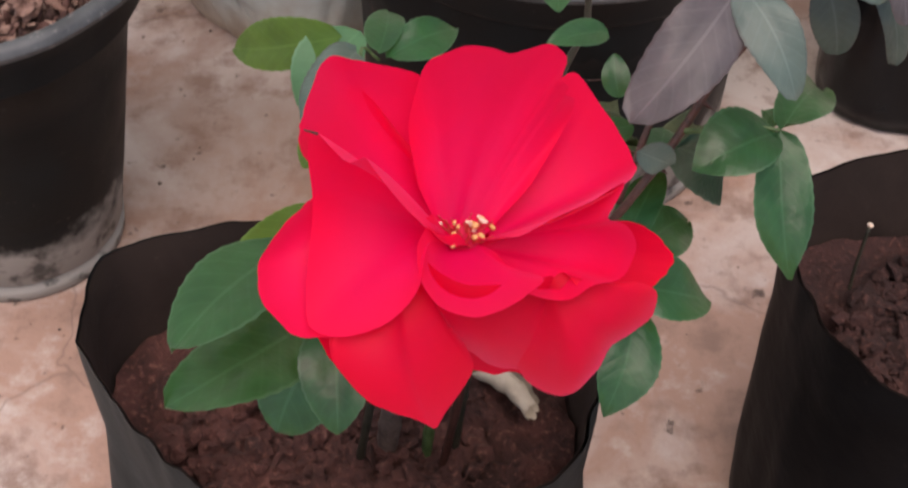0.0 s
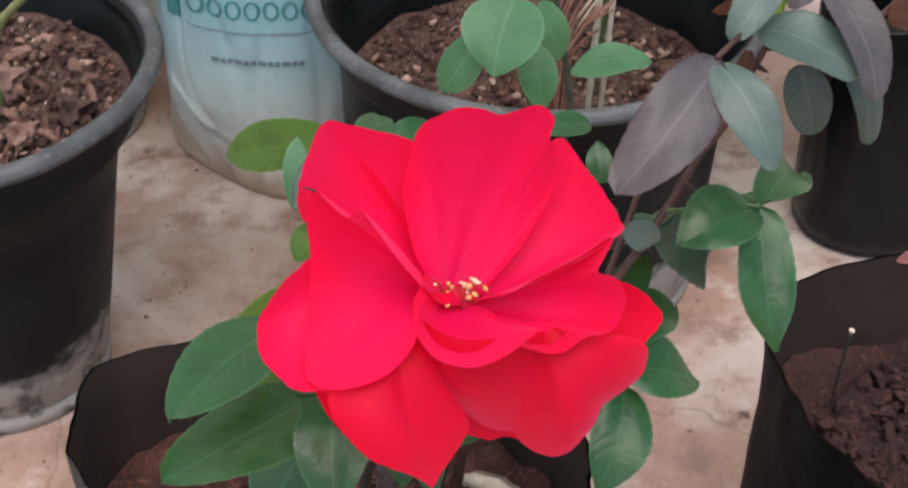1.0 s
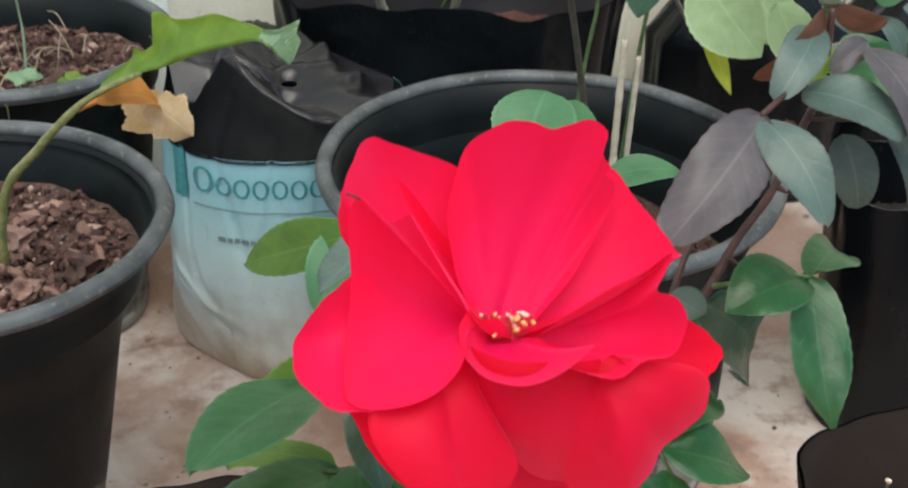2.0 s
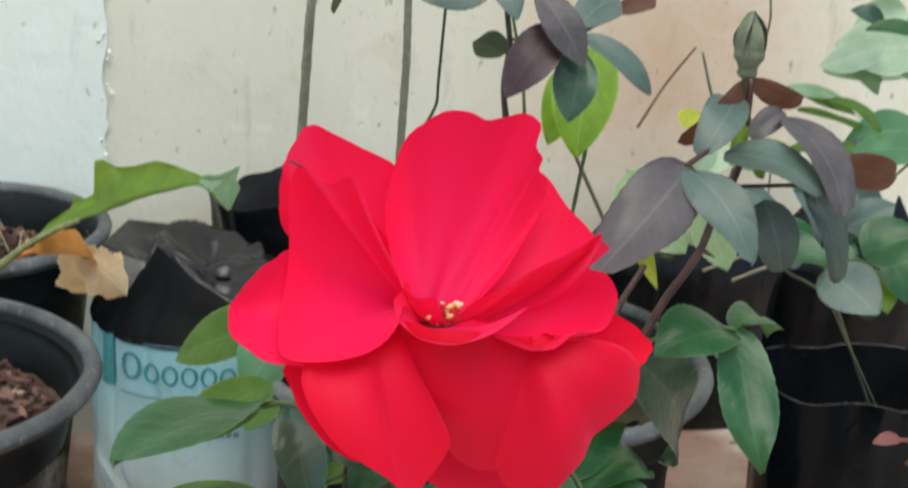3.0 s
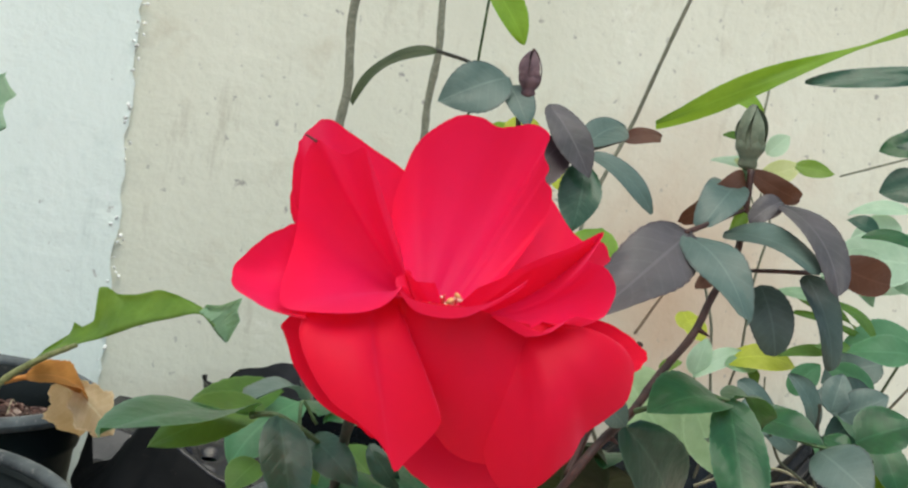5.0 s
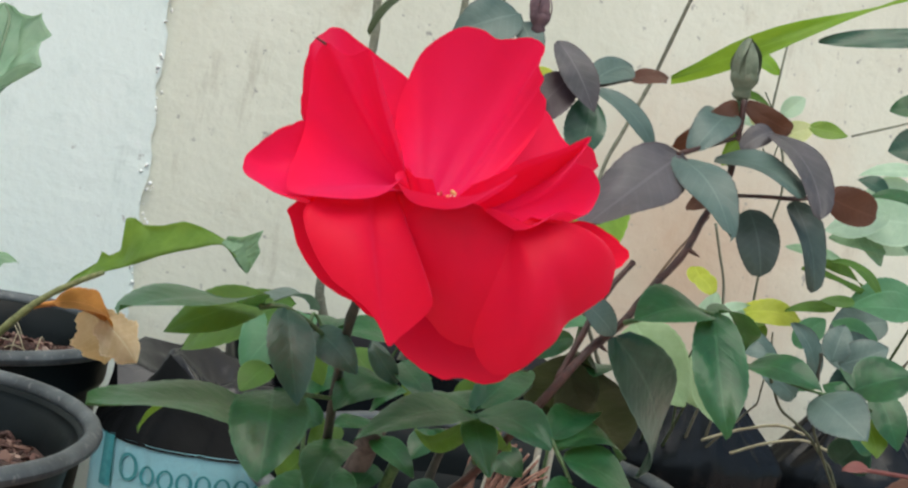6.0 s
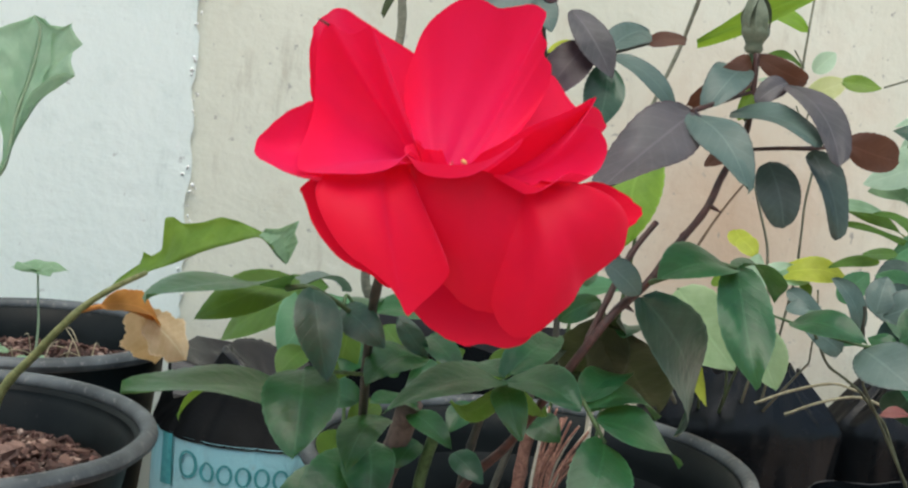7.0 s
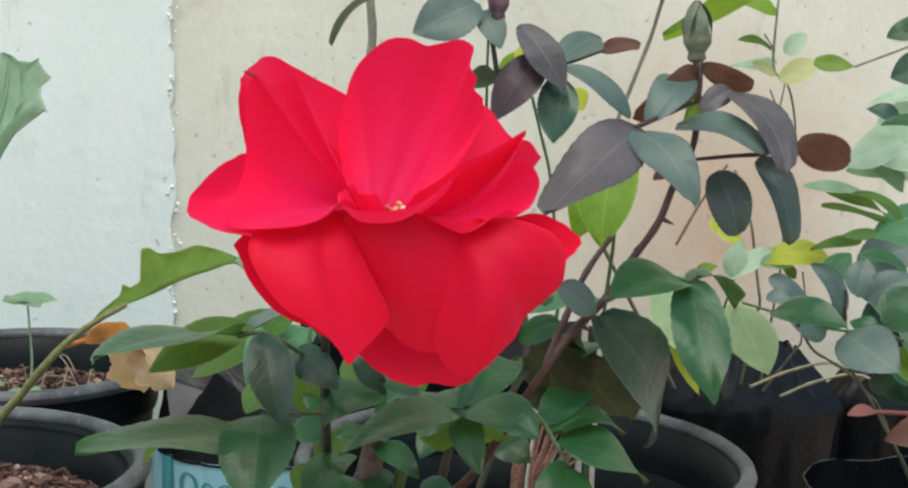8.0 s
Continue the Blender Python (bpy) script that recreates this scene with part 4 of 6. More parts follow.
leaf(rose, (-0.042, 0.046, 0.4240), (-0.0695, 0.0265, 0.4130), 0.0125, (-0.1, -0.7, 0.5), M_OLIVE, bend=0.10, fold=0.25)
leaf(rose, (-0.042, 0.150, 0.4050), (-0.0863, 0.180, 0.3750), 0.0175, (-0.2, -0.75, 0.55), M_OLIVE, bend=0.10, fold=0.2, point=0.2)
leaf(rose, (-0.036, 0.030, 0.425), (-0.028, 0.010, 0.402), 0.012, (0.25, -0.9, 0.3), M_DARKLEAF, bend=0.10, fold=0.25)
leaf(rose, (-0.036, 0.024, 0.402), (-0.034, -0.006, 0.384), 0.020, (-0.1, -0.6, 0.75), M_LEAF, bend=0.12, fold=0.2, point=0.15)
leaf(rose, (-0.0415, 0.060, 0.352), (-0.0600, 0.036, 0.326), 0.028, (-0.1, -0.45, 0.85), M_LEAF, bend=0.10, fold=0.2, shape=1.0, point=0.02)
leaf(rose, (-0.027, 0.035, 0.419), (-0.013, 0.020, 0.411), 0.010, (0, -0.85, 0.5), M_DARKLEAF, bend=0.10, fold=0.25)
leaf(rose, (-0.036, 0.160, 0.400), (-0.0567, 0.138, 0.380), 0.021, (-0.1, -0.6, 0.75), M_MINT, bend=0.12, fold=0.2, point=0.1)
leaf(rose, (-0.042, 0.150, 0.390), (-0.055, 0.150, 0.382), 0.009, (0, -0.85, 0.5), M_OLIVE, bend=0.08, fold=0.25)
leaf(rose, (-0.028, 0.090, 0.403), (-0.031, 0.100, 0.382), 0.012, (0, -0.85, 0.5), M_OLIVE, bend=0.08, fold=0.25)
leaf(rose, (-0.024, 0.100, 0.374), (-0.037, 0.110, 0.375), 0.010, (0, -0.85, 0.5), M_LEAF, bend=0.08, fold=0.25)
leaf(rose, (-0.026, 0.150, 0.396), (-0.001, 0.170, 0.394), 0.015, (0, -0.3, 1), M_LEAF, bend=0.10, fold=0.25)
leaf(rose, (-0.029, 0.150, 0.398), (-0.027, 0.180, 0.394), 0.013, (0, -0.3, 1), M_LEAF, bend=0.10, fold=0.25)
leaf(rose, (-0.036, 0.140, 0.407), (-0.052, 0.100, 0.411), 0.016, (0, -0.3, 1), M_BLUELEAF, bend=0.10, fold=0.25)
stem(rose, [(-0.029, 0.150, 0.395), (-0.035, 0.145, 0.403), (-0.030, 0.120, 0.360), (-0.030, 0.120, 0.300)], 0.0006, 0.0009, M_STEM, 'leaf_stalk')
leaf(rose, (0.024, 0.170, 0.452), (0.016, 0.150, 0.431), 0.027, (0, -0.3, 1), M_MINT, bend=0.10, fold=0.25)
leaf(rose, (0.029, 0.170, 0.433), (0.035, 0.160, 0.410), 0.013, (0, -0.6, 0.8), M_MINT, bend=0.10, fold=0.25)
leaf(rose, (0.012, 0.170, 0.435), (-0.002, 0.170, 0.411), 0.014, (0, -0.6, 0.8), M_MINT, bend=0.10, fold=0.25)
leaf(rose, (0.033, 0.180, 0.444), (0.042, 0.180, 0.419), 0.011, (0, -0.6, 0.8), M_MINT, bend=0.10, fold=0.25)
leaf(rose, (0.081, 0.200, 0.406), (0.048, 0.200, 0.400), 0.014, (0, -0.3, 1), M_MINT, bend=0.10, fold=0.25)
leaf(rose, (0.049, 0.130, 0.425), (0.028, 0.120, 0.427), 0.010, (0, -0.3, 1), M_LEAF, bend=0.10, fold=0.25)
leaf(rose, (0.067, 0.100, 0.409), (0.062, 0.080, 0.409), 0.011, (0, -0.3, 1), M_LEAF, bend=0.10, fold=0.25)
leaf(rose, (-0.021, 0.100, 0.393), (-0.030, 0.090, 0.386), 0.012, (0, -0.6, 0.8), M_LEAF, bend=0.12, fold=0.25)
leaf(rose, (-0.011, 0.110, 0.384), (-0.022, 0.100, 0.395), 0.009, (0, -0.85, 0.5), M_LEAF, bend=0.12, fold=0.25)
leaf(rose, (-0.008, 0.100, 0.382), (0.003, 0.090, 0.392), 0.009, (0, -0.6, 0.8), M_LEAF, bend=0.12, fold=0.25)
leaf(rose, (0.004, 0.120, 0.383), (0.011, 0.110, 0.394), 0.009, (0, -0.85, 0.5), M_OLIVE, bend=0.12, fold=0.25)
leaf(rose, (0.018, 0.120, 0.371), (0.008, 0.110, 0.364), 0.010, (0, -0.6, 0.8), M_LEAF, bend=0.12, fold=0.25)
leaf(rose, (0.034, 0.110, 0.371), (0.047, 0.100, 0.366), 0.011, (0, -0.6, 0.8), M_LEAF, bend=0.12, fold=0.25)
leaf(rose, (-0.018, 0.110, 0.372), (-0.027, 0.100, 0.365), 0.009, (0, -0.85, 0.5), M_OLIVE, bend=0.12, fold=0.25)
leaf(rose, (-0.029, 0.120, 0.388), (-0.038, 0.110, 0.385), 0.012, (0, -0.6, 0.8), M_LEAF, bend=0.12, fold=0.25)
leaf(rose, (-0.002, 0.100, 0.362), (-0.009, 0.090, 0.355), 0.009, (0, -0.6, 0.8), M_LEAF, bend=0.12, fold=0.25)
leaf(rose, (0.010, 0.100, 0.359), (0.021, 0.090, 0.352), 0.008, (0, -0.85, 0.5), M_DARKLEAF, bend=0.12, fold=0.25)
leaf(rose, (0.039, 0.120, 0.391), (0.049, 0.110, 0.400), 0.009, (0, -0.85, 0.5), M_DARKOLIVE, bend=0.12, fold=0.25)
leaf(rose, (0.047, 0.130, 0.385), (0.061, 0.120, 0.384), 0.013, (0, -0.85, 0.5), M_DARKOLIVE, bend=0.12, fold=0.25)
leaf(rose, (-0.046, 0.120, 0.387), (-0.054, 0.110, 0.379), 0.011, (0, -0.6, 0.8), M_OLIVE, bend=0.12, fold=0.25)
leaf(rose, (0.021, 0.120, 0.385), (0.032, 0.110, 0.394), 0.010, (0, -0.85, 0.5), M_OLIVE, bend=0.12, fold=0.25)
# low leaves on the canes under the bloom
for base, tip, w in (((-0.020, 0.085, 0.362), (-0.034, 0.045, 0.338), 0.020), ((-0.018, 0.090, 0.352), (-0.050, 0.070, 0.330), 0.019), ((-0.016, 0.095, 0.345), (-0.016, 0.055, 0.322), 0.021), ((-0.020, 0.085, 0.366), (-0.016, 0.050, 0.350), 0.016),
                     ((-0.022, 0.100, 0.340), (-0.046, 0.085, 0.306), 0.020), ((-0.020, 0.100, 0.330), (-0.004, 0.070, 0.300), 0.018)):
    leaf(rose, base, tip, w, (0, -0.55, 0.8), M_LEAF, bend=0.10, fold=0.25)
# third cane with a dark bud
leaf(rose, (0.051, 0.200, 0.506), (0.033, 0.190, 0.480), 0.017, (-0.2, -0.8, 0.5), M_DARKPURPLE, bend=0.08, fold=0.20)
leaf(rose, (0.043, 0.200, 0.519), (0.061, 0.190, 0.493), 0.014, (0.2, -0.8, 0.5), M_PURPLE, bend=0.10, fold=0.20)
leaf(rose, (0.060, 0.200, 0.498), (0.057, 0.190, 0.472), 0.015, (0, -0.85, 0.5), M_DARKLEAF, bend=0.06, fold=0.20)
leaf(rose, (0.062, 0.205, 0.502), (0.089, 0.200, 0.482), 0.011, (0.4, -0.7, 0.6), M_BLUELEAF, bend=0.15, fold=0.25)
leaf(rose, (0.061, 0.210, 0.505), (0.079, 0.230, 0.514), 0.015, (0, -0.6, 0.8), M_BLUELEAF, bend=0.08, fold=0.25)
leaf(rose, (0.079, 0.230, 0.509), (0.098, 0.250, 0.512), 0.008, (0, -0.85, 0.5), M_REDLEAF, bend=0.10, fold=0.25)
leaf(rose, (0.026, 0.200, 0.527), (-0.000, 0.190, 0.514), 0.019, (0, -0.85, 0.5), M_BLUELEAF, bend=0.10, fold=0.20)
leaf(rose, (0.027, 0.200, 0.524), (0.035, 0.190, 0.509), 0.010, (0, -0.85, 0.5), M_BLUELEAF, bend=0.08, fold=0.25)
leaf(rose, (-0.003, 0.190, 0.533), (-0.032, 0.183, 0.509), 0.008, (-0.3, -0.5, 0.8), M_DARKOLIVE, bend=0.18, fold=0.20)
leaf(rose, (0.033, 0.200, 0.495), (0.021, 0.210, 0.497), 0.011, (0, -0.85, 0.5), M_DARKOLIVE, bend=0.08, fold=0.25)
stem(rose, [(0.032, 0.200, 0.516), (0.015, 0.200, 0.529), (-0.003, 0.190, 0.533)], 0.0006, 0.0008, M_DARKSTEM, 'leaf_stalk')
stem(rose, [(0.034, 0.200, 0.500), (0.046, 0.200, 0.503), (0.060, 0.205, 0.503), (0.079, 0.230, 0.509)], 0.0006, 0.0008, M_DARKSTEM, 'leaf_stalk')
# young plant in the middle pot
leaf(pot_plant, (0.118, 0.500, 0.452), (0.106, 0.470, 0.391), 0.035, (0, -0.85, 0.5), M_YOUNG, bend=0.08, fold=0.15)
leaf(pot_plant, (0.102, 0.520, 0.434), (0.093, 0.500, 0.391), 0.022, (0, -0.85, 0.5), M_YOUNG, bend=0.08, fold=0.15)
stem(pot_plant, [(0.118, 0.500, 0.452), (0.118, 0.510, 0.390), (0.114, 0.520, 0.335), (0.100, 0.520, 0.140)], 0.0010, 0.0020, M_STEM, 'stem')
leaf(pot_plant, (0.086, 0.500, 0.484), (0.095, 0.500, 0.472), 0.015, (0, -0.85, 0.5), M_YELLOW, bend=0.08, fold=0.25)
leaf(pot_plant, (0.051, 0.500, 0.503), (0.072, 0.500, 0.509), 0.014, (0, -0.85, 0.5), M_YELLOW, bend=0.08, fold=0.25)
stem(pot_plant, [(0.058, 0.510, 0.499), (0.076, 0.520, 0.433), (0.087, 0.530, 0.356), (0.060, 0.530, 0.140)], 0.0009, 0.0015, M_STEM, 'stem')
# rose bush in the far right grow bag
stem(far_rose, [(0.199, 0.400, 0.365), (0.212, 0.410, 0.360), (0.230, 0.440, 0.337), (0.263, 0.480, 0.314), (0.298, 0.530, 0.282), (0.380, 0.615, 0.145)], 0.0008, 0.0011, M_OLIVESTEM, 'stem')
stem(far_rose, [(0.179, 0.400, 0.371), (0.197, 0.400, 0.366), (0.215, 0.390, 0.362), (0.233, 0.380, 0.360), (0.255, 0.400, 0.358), (0.277, 0.420, 0.347)], 0.0007, 0.0009, M_STEM, 'leaf_stalk')
stem(far_rose, [(0.233, 0.380, 0.360), (0.256, 0.450, 0.324), (0.291, 0.520, 0.286), (0.390, 0.625, 0.145)], 0.0008, 0.0011, M_OLIVESTEM, 'stem')
stem(far_rose, [(0.242, 0.420, 0.376), (0.242, 0.420, 0.367), (0.243, 0.420, 0.358)], 0.0013, 0.0013, M_DARKSTEM, 'cut_stub')
leaf(far_rose, (0.196, 0.400, 0.366), (0.231, 0.370, 0.363), 0.021, (0, -0.6, 0.8), M_LEAF, bend=0.16, fold=0.25)
leaf(far_rose, (0.232, 0.380, 0.358), (0.253, 0.350, 0.344), 0.029, (0, -0.85, 0.5), M_BLUELEAF, bend=0.08, fold=0.25)
leaf(far_rose, (0.258, 0.400, 0.361), (0.290, 0.400, 0.374), 0.032, (0, -0.6, 0.8), M_LEAF, bend=0.10, fold=0.25)
leaf(far_rose, (0.249, 0.420, 0.372), (0.256, 0.430, 0.393), 0.016, (0, -0.85, 0.5), M_BLUELEAF, bend=0.08, fold=0.25)
leaf(far_rose, (0.253, 0.420, 0.371), (0.280, 0.420, 0.385), 0.019, (0, -0.85, 0.5), M_BLUELEAF, bend=0.10, fold=0.25)
leaf(far_rose, (0.241, 0.420, 0.361), (0.222, 0.420, 0.391), 0.015, (0.3, -0.8, 0.5), M_BLUELEAF, bend=0.12, fold=0.25)
leaf(far_rose, (0.232, 0.420, 0.348), (0.208, 0.420, 0.361), 0.015, (0, -0.85, 0.5), M_BLUELEAF, bend=0.10, fold=0.25)
leaf(far_rose, (0.195, 0.410, 0.371), (0.208, 0.410, 0.373), 0.010, (0, -0.6, 0.8), M_BLUELEAF, bend=0.08, fold=0.25)
leaf(far_rose, (0.256, 0.400, 0.356), (0.243, 0.410, 0.360), 0.013, (0, -0.6, 0.8), M_LEAF, bend=0.10, fold=0.25)
leaf(far_rose, (0.280, 0.440, 0.339), (0.286, 0.420, 0.320), 0.018, (0, -0.85, 0.5), M_SOW, bend=0.10, fold=0.25)
leaf(far_rose, (0.284, 0.440, 0.356), (0.297, 0.420, 0.326), 0.020, (0, -0.85, 0.5), M_LEAF, bend=0.10, fold=0.25)
leaf(far_rose, (0.291, 0.500, 0.295), (0.298, 0.480, 0.319), 0.026, (0, -0.85, 0.5), M_DARKLEAF, bend=0.10, fold=0.25)
leaf(far_rose, (0.322, 0.500, 0.400), (0.277, 0.500, 0.395), 0.023, (0, -0.6, 0.8), M_MINT, bend=0.08, fold=0.25)
leaf(far_rose, (0.282, 0.500, 0.399), (0.260, 0.500, 0.397), 0.007, (0, -0.85, 0.5), M_OLIVE, bend=0.05, fold=0.25)
leaf(far_rose, (0.245, 0.550, 0.423), (0.295, 0.550, 0.416), 0.009, (0, -0.6, 0.8), M_PALE, bend=0.05, fold=0.25)
leaf(far_rose, (0.275, 0.540, 0.419), (0.305, 0.520, 0.402), 0.010, (0, -0.6, 0.8), M_OLIVE, bend=0.20, fold=0.25)
leaf(far_rose, (0.345, 0.580, 0.450), (0.287, 0.580, 0.449), 0.037, (0, -0.85, 0.5), M_PALEST, bend=0.06, fold=0.25)
leaf(far_rose, (0.353, 0.600, 0.434), (0.305, 0.600, 0.428), 0.018, (0, -0.85, 0.5), M_PALEST, bend=0.06, fold=0.25)
leaf(far_rose, (0.345, 0.600, 0.483), (0.301, 0.600, 0.476), 0.012, (0, -0.6, 0.8), M_PALEST, bend=0.10, fold=0.25)
leaf(far_rose, (0.327, 0.540, 0.464), (0.292, 0.540, 0.465), 0.013, (0, -0.6, 0.8), M_LEAF, bend=0.12, fold=0.25)
leaf(far_rose, (0.309, 0.500, 0.531), (0.289, 0.500, 0.525), 0.014, (0, -0.85, 0.5), M_DARKLEAF, bend=0.08, fold=0.25)
leaf(far_rose, (0.343, 0.550, 0.401), (0.293, 0.550, 0.391), 0.024, (0, -0.85, 0.5), M_MINT, bend=0.08, fold=0.25)
leaf(far_rose, (0.339, 0.600, 0.473), (0.305, 0.600, 0.455), 0.024, (0, -0.85, 0.5), M_PALEST, bend=0.08, fold=0.25)
leaf(far_rose, (0.352, 0.600, 0.466), (0.335, 0.600, 0.441), 0.024, (0, -0.85, 0.5), M_PALE, bend=0.08, fold=0.25)
leaf(far_rose, (0.312, 0.500, 0.505), (0.284, 0.500, 0.496), 0.021, (0, -0.85, 0.5), M_DARKLEAF, bend=0.08, fold=0.25)
leaf(far_rose, (0.306, 0.500, 0.362), (0.264, 0.500, 0.367), 0.026, (0, -0.85, 0.5), M_BLUELEAF, bend=0.08, fold=0.25)
leaf(far_rose, (0.350, 0.580, 0.432), (0.323, 0.580, 0.446), 0.016, (0, -0.85, 0.5), M_PALE, bend=0.08, fold=0.25)
leaf(far_rose, (0.313, 0.560, 0.454), (0.272, 0.560, 0.437), 0.018, (0, -0.75, 0.6), M_PALEST, bend=0.08, fold=0.25)
leaf(far_rose, (0.323, 0.580, 0.427), (0.282, 0.580, 0.432), 0.016, (0, -0.75, 0.6), M_PALE, bend=0.08, fold=0.25)
leaf(far_rose, (0.319, 0.540, 0.385), (0.281, 0.540, 0.368), 0.028, (0, -0.75, 0.6), M_BLUELEAF, bend=0.08, fold=0.25)
leaf(far_rose, (0.304, 0.550, 0.401), (0.259, 0.550, 0.411), 0.006, (0, -0.75, 0.6), M_OLIVE, bend=0.08, fold=0.25)
leaf(far_rose, (0.290, 0.560, 0.386), (0.256, 0.560, 0.379), 0.008, (0, -0.75, 0.6), M_OLIVE, bend=0.08, fold=0.25)
leaf(far_rose, (0.306, 0.500, 0.358), (0.275, 0.500, 0.338), 0.022, (0, -0.75, 0.6), M_DARKLEAF, bend=0.08, fold=0.25)
leaf(far_rose, (0.217, 0.460, 0.361), (0.256, 0.460, 0.348), 0.018, (0, -0.75, 0.6), M_LEAF, bend=0.08, fold=0.25)
leaf(far_rose, (0.216, 0.500, 0.370), (0.243, 0.500, 0.350), 0.014, (0, -0.75, 0.6), M_BLUELEAF, bend=0.08, fold=0.25)
leaf(far_rose, (0.296, 0.500, 0.321), (0.269, 0.500, 0.334), 0.022, (0, -0.75, 0.6), M_MINT, bend=0.08, fold=0.25)
leaf(far_rose, (0.306, 0.480, 0.312), (0.282, 0.480, 0.325), 0.020, (0, -0.75, 0.6), M_LEAF, bend=0.08, fold=0.25)
leaf(far_rose, (0.255, 0.520, 0.363), (0.272, 0.520, 0.383), 0.016, (0, -0.75, 0.6), M_MINT, bend=0.08, fold=0.25)
leaf(far_rose, (0.311, 0.560, 0.467), (0.287, 0.560, 0.474), 0.012, (0, -0.75, 0.6), M_DARKLEAF, bend=0.08, fold=0.25)
leaf(far_rose, (0.309, 0.520, 0.372), (0.276, 0.520, 0.382), 0.016, (0, -0.75, 0.6), M_MINT, bend=0.08, fold=0.25)
leaf(far_rose, (0.298, 0.480, 0.352), (0.274, 0.480, 0.359), 0.021, (0, -0.75, 0.6), M_LEAF, bend=0.08, fold=0.25)
leaf(far_rose, (0.322, 0.580, 0.418), (0.296, 0.580, 0.445), 0.014, (0, -0.75, 0.6), M_PALE, bend=0.08, fold=0.25)
leaf(far_rose, (0.262, 0.560, 0.419), (0.305, 0.560, 0.404), 0.008, (0, -0.75, 0.6), M_OLIVE, bend=0.08, fold=0.25)
# plants against the wall
leaf(wall_plant, (0.225, 0.580, 0.367), (0.278, 0.585, 0.368), 0.021, (0, -0.6, 0.8), M_YELLOW, bend=0.20, fold=0.25)
leaf(wall_plant, (0.208, 0.580, 0.356), (0.213, 0.580, 0.382), 0.018, (0.4, -0.8, 0.4), M_PALEST, bend=0.08, fold=0.25)
leaf(wall_plant, (0.207, 0.580, 0.355), (0.238, 0.580, 0.376), 0.014, (0, -0.6, 0.8), M_PALEST, bend=0.05, fold=0.25)
leaf(wall_plant, (0.226, 0.575, 0.367), (0.249, 0.575, 0.366), 0.015, (0, -0.6, 0.8), M_PALE, bend=0.10, fold=0.25)
leaf(wall_plant, (0.243, 0.580, 0.365), (0.252, 0.580, 0.356), 0.007, (0, -0.85, 0.5), M_OLIVE, bend=0.10, fold=0.25)
leaf(wall_plant, (0.202, 0.600, 0.389), (0.214, 0.590, 0.378), 0.013, (0, -0.85, 0.5), M_YELLOW, bend=0.12, fold=0.25)
leaf(wall_plant, (0.179, 0.560, 0.361), (0.194, 0.560, 0.367), 0.007, (0, -0.85, 0.5), M_SOW, bend=0.12, fold=0.25)
stem(wall_plant, [(0.225, 0.580, 0.367), (0.214, 0.600, 0.352), (0.216, 0.660, 0.311), (0.234, 0.740, 0.247), (0.280, 0.985, 0.170)], 0.0007, 0.0016, M_STEM, 'stem')
stem(wall_plant, [(0.259, 0.590, 0.359), (0.269, 0.620, 0.337), (0.288, 0.700, 0.286), (0.320, 0.990, 0.170)], 0.0006, 0.0014, M_GREYSTEM, 'stem')
leaf(wall_plant, (0.221, 0.620, 0.327), (0.241, 0.600, 0.283), 0.031, (0, -0.85, 0.5), M_PALELIME, bend=0.05, fold=0.25)
leaf(wall_plant, (0.175, 0.620, 0.317), (0.193, 0.600, 0.267), 0.012, (0, -0.85, 0.5), M_YELLOW, bend=0.05, fold=0.25)
leaf(wall_plant, (0.167, 0.620, 0.347), (0.210, 0.600, 0.295), 0.049, (0, -0.85, 0.5), M_PALELIME, bend=0.05, fold=0.25)
leaf(wall_plant, (0.216, 0.660, 0.321), (0.238, 0.640, 0.287), 0.035, (0, -0.85, 0.5), M_PALELIME, bend=0.05, fold=0.25)
leaf(wall_plant, (0.203, 0.620, 0.393), (0.211, 0.600, 0.381), 0.015, (0, -0.85, 0.5), M_YELLOW, bend=0.05, fold=0.25)
stem(wall_plant, [(0.167, 0.620, 0.347), (0.196, 0.660, 0.301), (0.260, 0.985, 0.170)], 0.0009, 0.0015, M_STEM, 'stem')
stem(wall_plant, [(0.216, 0.660, 0.321), (0.233, 0.700, 0.278), (0.280, 0.985, 0.170)], 0.0009, 0.0015, M_STEM, 'stem')
stem(wall_plant, [(0.179, 0.600, 0.628), (0.167, 0.620, 0.580), (0.156, 0.660, 0.520), (0.135, 0.680, 0.454), (0.125, 0.700, 0.369), (0.240, 0.980, 0.170)], 0.0014, 0.0020, M_GREYSTEM, 'stem')
stem(wall_plant, [(0.230, 0.700, 0.420), (0.249, 0.720, 0.374), (0.265, 0.750, 0.309), (0.300, 0.990, 0.170)], 0.0011, 0.0016, M_GREYSTEM, 'stem')
stem(wall_plant, [(0.222, 0.690, 0.425), (0.205, 0.700, 0.395), (0.187, 0.700, 0.361)], 0.0008, 0.0012, M_BROWNSTEM, 'stem')
leaf(wall_plant, (0.312, 0.520, 0.606), (0.144, 0.512, 0.519), 0.011, (0, -0.8, 0.6), M_YOUNG, bend=0.04, fold=0.30)
leaf(wall_plant, (0.303, 0.500, 0.571), (0.228, 0.500, 0.556), 0.014, (0, -0.85, 0.5), M_DARKLEAF, bend=0.03, fold=0.25)
